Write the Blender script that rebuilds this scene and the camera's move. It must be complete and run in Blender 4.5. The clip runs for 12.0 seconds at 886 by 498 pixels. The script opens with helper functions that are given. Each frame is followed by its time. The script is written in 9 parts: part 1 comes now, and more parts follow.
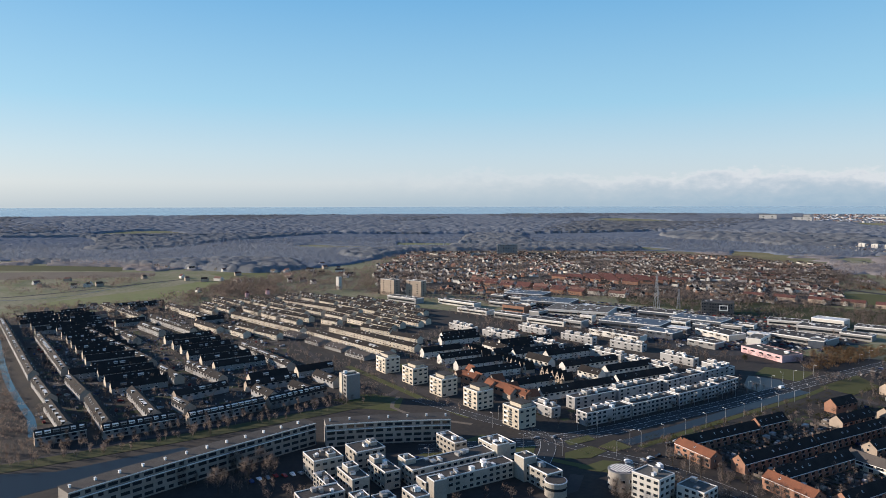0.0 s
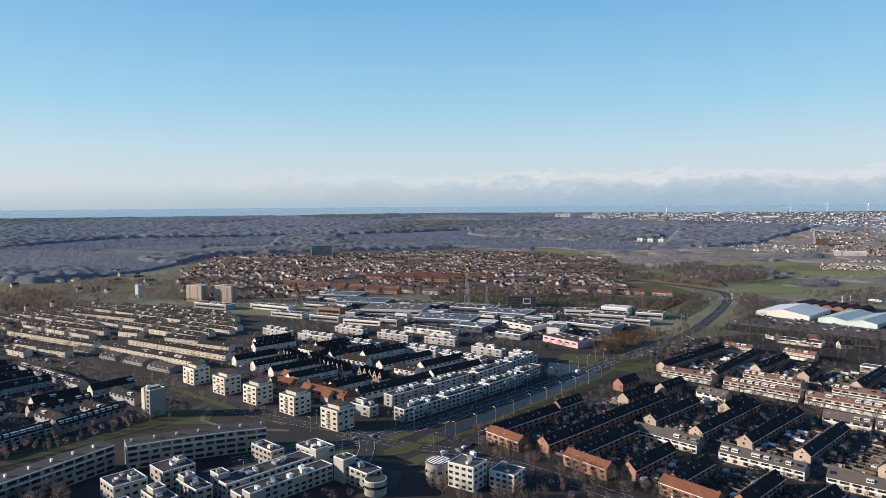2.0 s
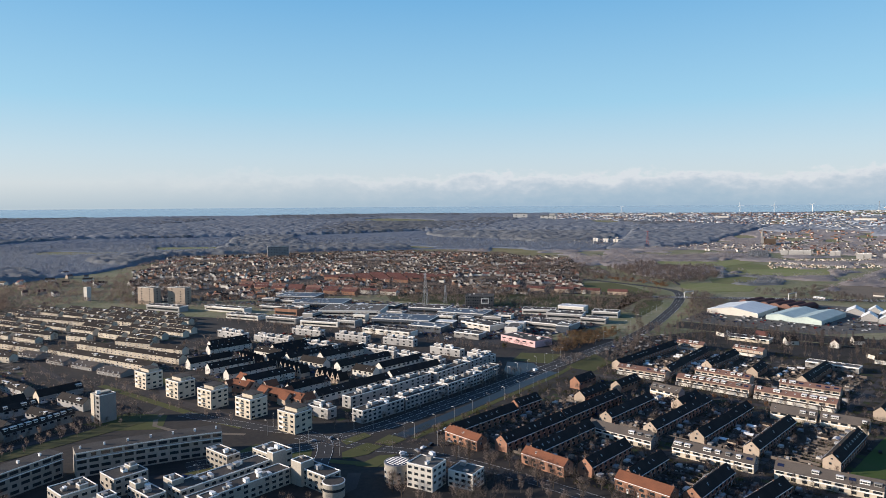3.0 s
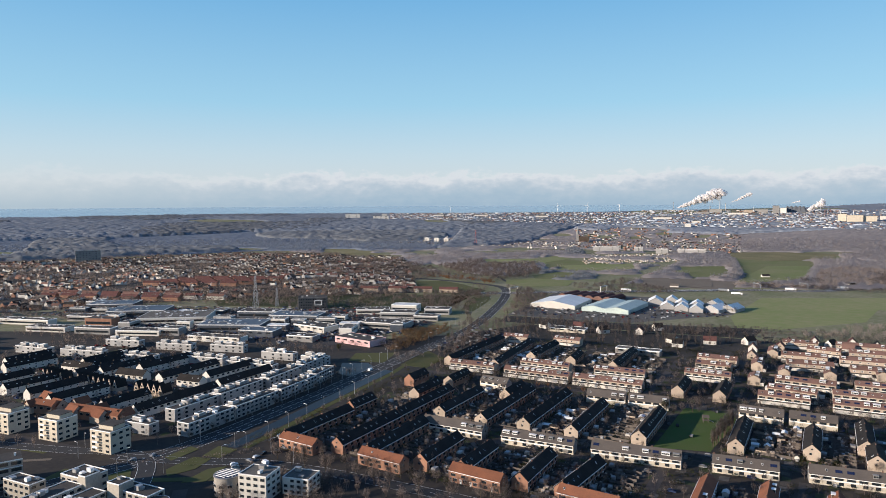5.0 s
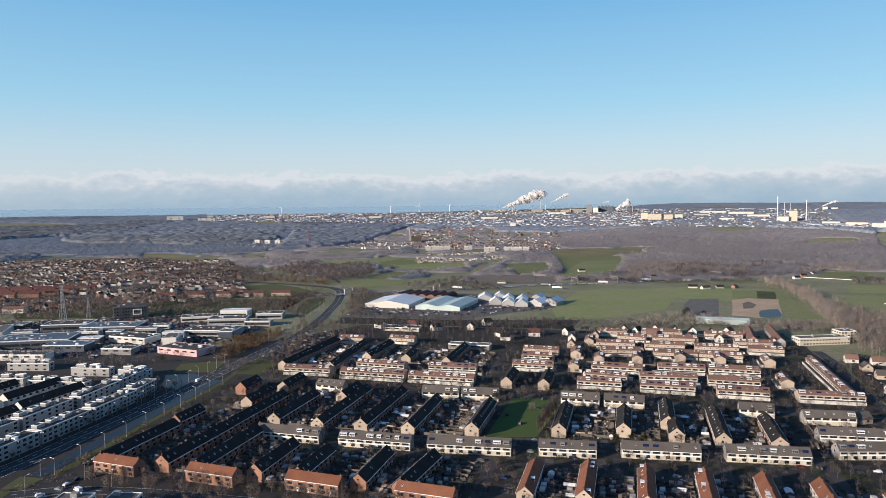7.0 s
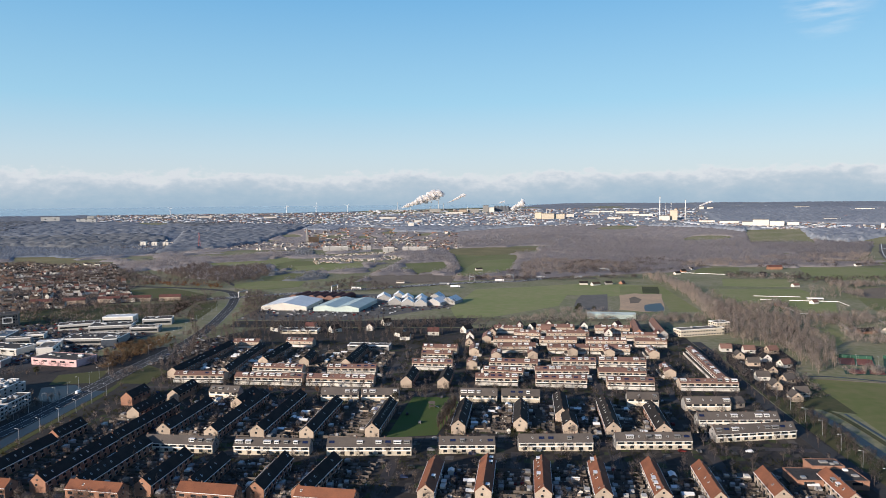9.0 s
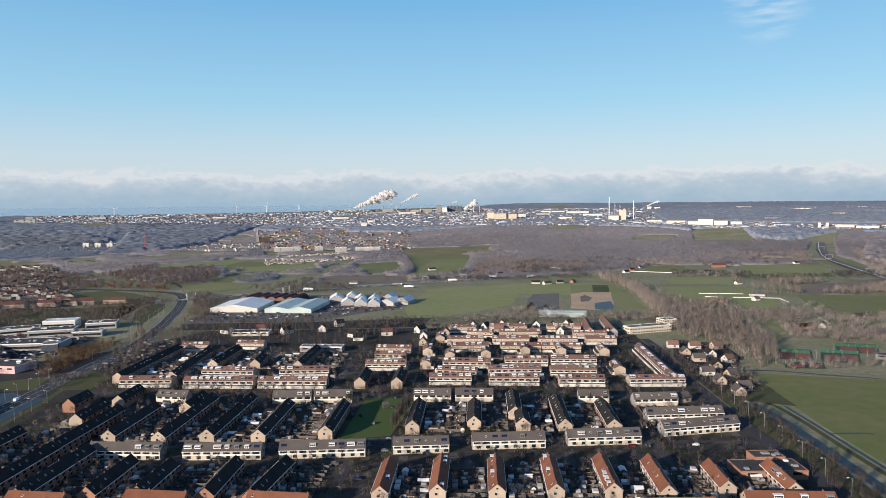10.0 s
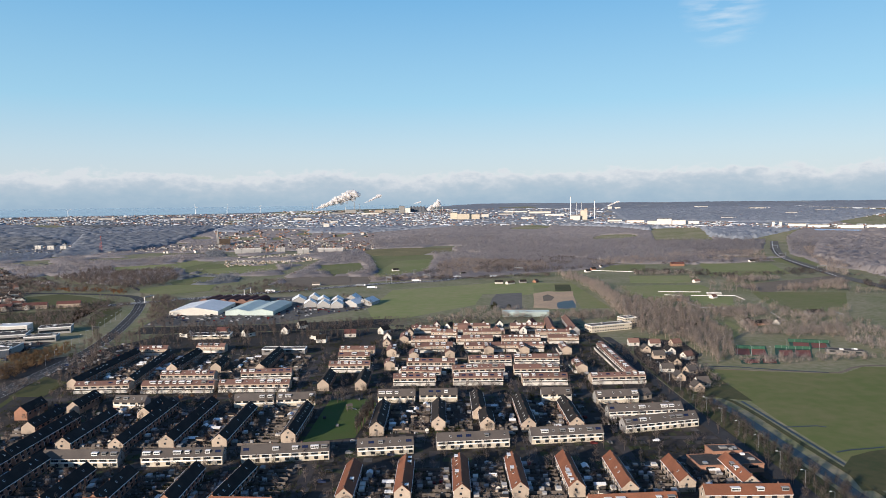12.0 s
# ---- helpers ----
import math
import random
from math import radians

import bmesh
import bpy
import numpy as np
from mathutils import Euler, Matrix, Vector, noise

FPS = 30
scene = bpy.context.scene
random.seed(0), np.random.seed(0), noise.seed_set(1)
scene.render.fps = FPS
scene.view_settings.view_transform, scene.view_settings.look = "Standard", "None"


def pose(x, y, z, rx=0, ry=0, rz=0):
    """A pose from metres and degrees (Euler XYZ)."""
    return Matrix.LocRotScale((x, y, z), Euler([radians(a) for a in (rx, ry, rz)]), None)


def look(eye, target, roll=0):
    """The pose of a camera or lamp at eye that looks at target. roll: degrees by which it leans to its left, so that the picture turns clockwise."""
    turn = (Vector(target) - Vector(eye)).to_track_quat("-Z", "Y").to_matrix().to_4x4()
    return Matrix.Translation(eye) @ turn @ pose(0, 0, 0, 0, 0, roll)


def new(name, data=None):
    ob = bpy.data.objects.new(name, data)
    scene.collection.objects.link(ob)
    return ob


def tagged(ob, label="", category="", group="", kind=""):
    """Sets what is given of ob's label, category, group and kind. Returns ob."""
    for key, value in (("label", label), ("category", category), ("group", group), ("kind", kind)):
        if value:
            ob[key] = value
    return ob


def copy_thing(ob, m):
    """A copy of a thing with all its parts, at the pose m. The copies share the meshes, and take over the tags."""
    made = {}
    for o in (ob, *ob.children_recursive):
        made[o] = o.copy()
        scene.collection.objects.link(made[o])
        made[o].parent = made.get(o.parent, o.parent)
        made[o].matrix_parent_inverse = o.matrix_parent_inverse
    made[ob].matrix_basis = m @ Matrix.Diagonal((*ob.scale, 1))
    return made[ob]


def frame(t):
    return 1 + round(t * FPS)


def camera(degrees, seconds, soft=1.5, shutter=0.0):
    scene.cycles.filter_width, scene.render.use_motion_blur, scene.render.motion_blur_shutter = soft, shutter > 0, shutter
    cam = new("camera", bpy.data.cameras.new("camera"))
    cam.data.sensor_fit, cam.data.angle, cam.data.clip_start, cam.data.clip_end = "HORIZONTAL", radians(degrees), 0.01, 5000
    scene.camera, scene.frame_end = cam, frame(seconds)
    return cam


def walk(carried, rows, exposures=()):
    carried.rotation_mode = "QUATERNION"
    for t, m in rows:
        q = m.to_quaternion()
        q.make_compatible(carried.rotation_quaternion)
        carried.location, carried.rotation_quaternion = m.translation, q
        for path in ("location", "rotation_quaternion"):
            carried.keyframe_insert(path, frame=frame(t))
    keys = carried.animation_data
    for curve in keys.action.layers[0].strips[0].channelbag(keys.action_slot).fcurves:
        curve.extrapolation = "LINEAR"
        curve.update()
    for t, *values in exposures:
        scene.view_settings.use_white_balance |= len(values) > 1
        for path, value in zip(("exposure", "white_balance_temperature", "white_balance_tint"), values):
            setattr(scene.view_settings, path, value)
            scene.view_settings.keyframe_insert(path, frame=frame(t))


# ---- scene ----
PATH = [  # seconds, tilt, lean, heading in degrees
    (0.0, 86.311, 0.125, 61.810), (0.5, 86.317, 0.135, 60.285), (1.0, 86.325, 0.204, 56.529), (1.5, 86.316, 0.279, 50.904),
    (2.0, 86.301, 0.404, 46.445), (2.5, 86.305, 0.400, 44.529), (2.7, 86.305, 0.380, 43.974), (4.3, 86.285, 0.300, 35.558),
    (4.5, 86.269, 0.274, 33.897), (5.0, 86.247, 0.322, 29.147), (5.5, 86.247, 0.376, 24.447), (6.0, 86.223, 0.472, 20.647),
    (6.5, 86.226, 0.506, 17.817), (7.0, 86.211, 0.506, 15.358), (7.2, 86.200, 0.500, 14.474), (8.8, 86.150, 0.500, 8.054),
    (9.0, 86.138, 0.489, 6.933), (9.5, 86.104, 0.464, 3.778), (10.0, 86.106, 0.496, 3.031), (10.5, 86.107, 0.565, 1.563),
    (11.0, 86.105, 0.578, 1.534), (11.5, 86.115, 0.632, 0.988), (12.0, 86.118, 0.611, -0.023),
]
EYE = 140.0  # height of the camera above the streets
cam = camera(65.46, 12.0, soft=0.9)
walk(cam, [(t, pose(0, 0, EYE, rx, ry, rz)) for t, rx, ry, rz in PATH])

# ---- light ----
SUN_EL, SUN_AZ = 14.5, 221.0  # degrees; azimuth clockwise from +y
scene.view_settings.exposure = 0.35


def build_world():
    world = bpy.data.worlds.new("sky")
    scene.world = world
    world.use_nodes = True
    nt = world.node_tree
    nt.nodes.clear()
    n, l = nt.nodes.new, nt.links.new
    out, bg, sky = n("ShaderNodeOutputWorld"), n("ShaderNodeBackground"), n("ShaderNodeTexSky")
    sky.sky_type, sky.sun_disc = "NISHITA", False
    sky.sun_elevation, sky.sun_rotation = radians(SUN_EL), radians(SUN_AZ)
    sky.air_density, sky.dust_density, sky.ozone_density = 1.0, 1.0, 2.0
    tc, sep = n("ShaderNodeTexCoord"), n("ShaderNodeSeparateXYZ")
    l(tc.outputs["Generated"], sep.inputs[0])
    # a bank of distant cloud low over the sea
    mp = n("ShaderNodeMapping")
    mp.inputs["Scale"].default_value = (9, 9, 18)
    l(tc.outputs["Generated"], mp.inputs[0])
    noi = n("ShaderNodeTexNoise")
    noi.inputs["Scale"].default_value, noi.inputs["Detail"].default_value, noi.inputs["Roughness"].default_value = 1.6, 6, 0.55
    l(mp.outputs[0], noi.inputs["Vector"])
    fine = n("ShaderNodeTexNoise")
    fine.inputs["Scale"].default_value, fine.inputs["Detail"].default_value, fine.inputs["Roughness"].default_value = 6.5, 5, 0.6
    l(mp.outputs[0], fine.inputs["Vector"])
    bumps = n("ShaderNodeMath")  # billows along the tops
    bumps.operation = "MULTIPLY_ADD"
    bumps.inputs[1].default_value, bumps.inputs[2].default_value = 0.030, 0.004
    l(fine.outputs["Fac"], bumps.inputs[0])
    top = n("ShaderNodeMath")  # height of the cloud tops, uneven
    top.operation = "MULTIPLY_ADD"
    top.inputs[1].default_value = 0.050
    l(noi.outputs["Fac"], top.inputs[0])
    l(bumps.outputs[0], top.inputs[2])
    dif = n("ShaderNodeMath")
    dif.operation = "SUBTRACT"
    west = n("ShaderNodeMapRange")  # the bank thins out to nothing in the west
    west.inputs["From Min"].default_value, west.inputs["From Max"].default_value = -0.97, -0.62
    west.inputs["To Min"].default_value, west.inputs["To Max"].default_value = 0.0, 1.0
    l(sep.outputs["X"], west.inputs["Value"])
    l(top.outputs[0], dif.inputs[0])
    l(sep.outputs["Z"], dif.inputs[1])
    mask = n("ShaderNodeMapRange")
    mask.inputs["From Min"].default_value, mask.inputs["From Max"].default_value = -0.002, 0.009
    mask.interpolation_type = "SMOOTHSTEP"
    l(dif.outputs[0], mask.inputs["Value"])
    # the clear sky: pale and a little grey low down, deepening to blue above
    def ramp_of(stops):
        r = n("ShaderNodeValToRGB")
        l(sep.outputs["Z"], r.inputs[0])
        for i, (at, c) in enumerate(stops):
            e = r.color_ramp.elements[i] if i < 2 else r.color_ramp.elements.new(at)
            e.position, e.color = at, (*[v * 5.9 for v in c], 1)
        return r

    clear = ramp_of(((0.0, (0.50, 0.62, 0.72)), (1.0, (0.055, 0.15, 0.40)), (0.03, (0.66, 0.74, 0.81)), (0.07, (0.57, 0.73, 0.85)), (0.14, (0.36, 0.66, 0.88)), (0.28, (0.18, 0.48, 0.81)), (0.36, (0.11, 0.31, 0.62)), (0.55, (0.075, 0.205, 0.48))))
    blend = n("ShaderNodeMix")
    blend.data_type = "RGBA"
    blend.inputs["Factor"].default_value = 0.86
    l(sky.outputs[0], blend.inputs["A"])
    l(clear.outputs[0], blend.inputs["B"])
    # cloud: white along the uneven tops, grey-blue underneath
    ramp = ramp_of(((0.0, (0.80, 0.82, 0.85)), (1.0, (0.33, 0.46, 0.58)), (0.005, (0.78, 0.80, 0.84)), (0.012, (0.62, 0.68, 0.75)), (0.022, (0.47, 0.57, 0.67)), (0.036, (0.39, 0.52, 0.64)), (0.052, (0.33, 0.47, 0.61))))
    l(dif.outputs[0], ramp.inputs[0])
    amt = n("ShaderNodeMath")
    amt.operation = "MULTIPLY"
    amt.inputs[1].default_value = 0.85
    thin = n("ShaderNodeMath")
    thin.operation = "MULTIPLY"
    l(mask.outputs[0], thin.inputs[0])
    l(west.outputs[0], thin.inputs[1])
    l(thin.outputs[0], amt.inputs[0])
    mix = n("ShaderNodeMix")
    mix.data_type = "RGBA"
    l(amt.outputs[0], mix.inputs["Factor"])
    l(blend.outputs["Result"], mix.inputs["A"])
    l(ramp.outputs[0], mix.inputs["B"])
    # one thin wisp of high cloud in the north-east
    dot = n("ShaderNodeVectorMath")
    dot.operation = "DOT_PRODUCT"
    l(tc.outputs["Generated"], dot.inputs[0])
    dot.inputs[1].default_value = (0.361, 0.899, 0.248)
    near = n("ShaderNodeMapRange")
    near.inputs["From Min"].default_value, near.inputs["From Max"].default_value = 0.9984, 0.9999
    near.inputs["To Max"].default_value = 0.5
    l(dot.outputs["Value"], near.inputs["Value"])
    wisp = n("ShaderNodeTexNoise")
    wm = n("ShaderNodeMapping")
    wm.inputs["Scale"].default_value = (8, 8, 45)
    l(tc.outputs["Generated"], wm.inputs[0])
    l(wm.outputs[0], wisp.inputs["Vector"])
    wisp.inputs["Scale"].default_value, wisp.inputs["Detail"].default_value = 2.5, 6
    wr = n("ShaderNodeMapRange")
    wr.inputs["From Min"].default_value, wr.inputs["From Max"].default_value = 0.42, 0.75
    l(wisp.outputs["Fac"], wr.inputs["Value"])
    wa = n("ShaderNodeMath")
    wa.operation = "MULTIPLY"
    l(near.outputs[0], wa.inputs[0])
    l(wr.outputs[0], wa.inputs[1])
    high = n("ShaderNodeMix")
    high.data_type = "RGBA"
    high.inputs["B"].default_value = (5.0, 5.3, 5.6, 1)
    l(wa.outputs[0], high.inputs["Factor"])
    l(mix.outputs["Result"], high.inputs["A"])
    l(high.outputs["Result"], bg.inputs["Color"])
    bg.inputs["Strength"].default_value = 0.13
    l(bg.outputs[0], out.inputs[0])


build_world()
sun_dir = Vector((math.sin(radians(SUN_AZ)) * math.cos(radians(SUN_EL)), math.cos(radians(SUN_AZ)) * math.cos(radians(SUN_EL)), math.sin(radians(SUN_EL))))
sun = new("sun", bpy.data.lights.new("sun", "SUN"))
sun.data.energy, sun.data.angle, sun.data.color = 5.9, radians(0.55), (1.0, 0.85, 0.71)
sun.matrix_world = look(sun_dir * 1000, (0, 0, 0))


# ---- materials ----
def mat(name, c1, c2=None, rough=0.85, s1=0.08, s2=1.5, bump=0.0, metal=0.0, rand=0.12, spec=0.3):
    """Paint, tile, soil and so on: two colours in two scales of noise, a random tint per object, a little relief."""
    m = bpy.data.materials.new(name)
    m.use_nodes = True
    nt = m.node_tree
    n, l = nt.nodes.new, nt.links.new
    p = nt.nodes["Principled BSDF"]
    p.inputs["Roughness"].default_value, p.inputs["Metallic"].default_value = rough, metal
    p.inputs["Specular IOR Level"].default_value = spec
    c2 = c2 or tuple(v * 0.72 for v in c1)
    tc = n("ShaderNodeTexCoord")
    a, b = n("ShaderNodeTexNoise"), n("ShaderNodeTexNoise")
    for k, s in ((a, s1), (b, s2)):
        k.inputs["Scale"].default_value, k.inputs["Detail"].default_value = s, 5
        l(tc.outputs["Object"], k.inputs["Vector"])
    add = n("ShaderNodeMath")
    add.operation = "ADD"
    l(a.outputs["Fac"], add.inputs[0])
    l(b.outputs["Fac"], add.inputs[1])
    rng = n("ShaderNodeMapRange")
    rng.inputs["From Min"].default_value, rng.inputs["From Max"].default_value = 0.75, 1.25
    l(add.outputs[0], rng.inputs["Value"])
    mix = n("ShaderNodeMix")
    mix.data_type = "RGBA"
    mix.inputs["A"].default_value, mix.inputs["B"].default_value = (*c1, 1), (*c2, 1)
    l(rng.outputs[0], mix.inputs["Factor"])
    info, hsv, val = n("ShaderNodeObjectInfo"), n("ShaderNodeHueSaturation"), n("ShaderNodeMapRange")
    val.inputs["To Min"].default_value, val.inputs["To Max"].default_value = 1 - rand, 1 + rand
    l(info.outputs["Random"], val.inputs["Value"])
    l(val.outputs[0], hsv.inputs["Value"])
    l(mix.outputs["Result"], hsv.inputs["Color"])
    l(hsv.outputs[0], p.inputs["Base Color"])
    if bump:
        bp = n("ShaderNodeBump")
        bp.inputs["Strength"].default_value, bp.inputs["Distance"].default_value = bump, 0.1
        l(b.outputs["Fac"], bp.inputs["Height"])
        l(bp.outputs[0], p.inputs["Normal"])
    return m


def twigs(name, c1, c2, s1, s2):
    """Fine twigs and needles: light passes between them, so both sides of each are lit."""
    m = mat(name, c1, c2, 0.95, s1, s2, 0, 0, 0.15, 0.1)
    nt = m.node_tree
    n, l = nt.nodes.new, nt.links.new
    p, out = nt.nodes["Principled BSDF"], nt.nodes["Material Output"]
    tr, mx = n("ShaderNodeBsdfTranslucent"), n("ShaderNodeMixShader")
    l(p.inputs["Base Color"].links[0].from_socket, tr.inputs["Color"])
    mx.inputs[0].default_value = 0.5
    l(p.outputs[0], mx.inputs[1])
    l(tr.outputs[0], mx.inputs[2])
    l(mx.outputs[0], out.inputs["Surface"])
    return m


def vapour(name, c1, c2):
    """Thin drifting steam: part of the light goes straight through."""
    m = mat(name, c1, c2, 1.0, 0.01, 0.05, 0, 0, 0, 0)
    nt = m.node_tree
    n, l = nt.nodes.new, nt.links.new
    p, out = nt.nodes["Principled BSDF"], nt.nodes["Material Output"]
    tr, mx, nz, rmp, tc = n("ShaderNodeBsdfTransparent"), n("ShaderNodeMixShader"), n("ShaderNodeTexNoise"), n("ShaderNodeMapRange"), n("ShaderNodeTexCoord")
    nz.inputs["Scale"].default_value, nz.inputs["Detail"].default_value = 0.06, 4.0
    rmp.inputs["From Min"].default_value, rmp.inputs["From Max"].default_value = 0.3, 0.7
    rmp.inputs["To Min"].default_value, rmp.inputs["To Max"].default_value = 0.45, 0.95
    l(tc.outputs["Object"], nz.inputs["Vector"])
    l(nz.outputs["Fac"], rmp.inputs["Value"])
    l(rmp.outputs["Result"], mx.inputs[0])
    l(p.outputs[0], mx.inputs[1])
    l(tr.outputs[0], mx.inputs[2])
    l(mx.outputs[0], out.inputs["Surface"])
    return m


def tiles(name, c1, c2, rough=0.8, rand=0.12):
    """Roof tiles: courses across the slope, with moss and fading."""
    m = mat(name, c1, c2, rough, 0.15, 2.5, 0, 0, rand, 0.08)
    nt = m.node_tree
    n, l = nt.nodes.new, nt.links.new
    w, bp = n("ShaderNodeTexWave"), n("ShaderNodeBump")
    w.bands_direction = "Z"
    w.inputs["Scale"].default_value, w.inputs["Distortion"].default_value = 1.6, 0.6
    tc = n("ShaderNodeTexCoord")
    l(tc.outputs["Object"], w.inputs["Vector"])
    l(w.outputs["Fac"], bp.inputs["Height"])
    bp.inputs["Strength"].default_value, bp.inputs["Distance"].default_value = 0.35, 0.08
    l(bp.outputs[0], nt.nodes["Principled BSDF"].inputs["Normal"])
    return m


def glass_mat(name, colour, rough=0.08, spec=0.6):
    m = bpy.data.materials.new(name)
    m.use_nodes = True
    p = m.node_tree.nodes["Principled BSDF"]
    p.inputs["Base Color"].default_value, p.inputs["Roughness"].default_value = (*colour, 1), rough
    p.inputs["Specular IOR Level"].default_value = spec
    return m


def plot_mat(name, colours):
    """Small plots of ground, each of one of several kinds."""
    m = mat(name, (0.5, 0.5, 0.5), (0.3, 0.3, 0.3), 0.95, 0.2, 1.4, 0.2)
    nt = m.node_tree
    n, l = nt.nodes.new, nt.links.new
    p = nt.nodes["Principled BSDF"]
    geo, ramp, mul = n("ShaderNodeNewGeometry"), n("ShaderNodeValToRGB"), n("ShaderNodeMix")
    ramp.color_ramp.interpolation = "CONSTANT"
    for i, c in enumerate(colours):
        e = ramp.color_ramp.elements[i] if i < 2 else ramp.color_ramp.elements.new(i / len(colours))
        e.position, e.color = i / len(colours), (*c, 1)
    mul.data_type, mul.blend_type = "RGBA", "MULTIPLY"
    mul.inputs["Factor"].default_value = 1.0
    l(geo.outputs["Random Per Island"], ramp.inputs[0])
    l(ramp.outputs[0], mul.inputs["A"])
    l(p.inputs["Base Color"].links[0].from_socket, mul.inputs["B"])
    l(mul.outputs["Result"], p.inputs["Base Color"])
    return m


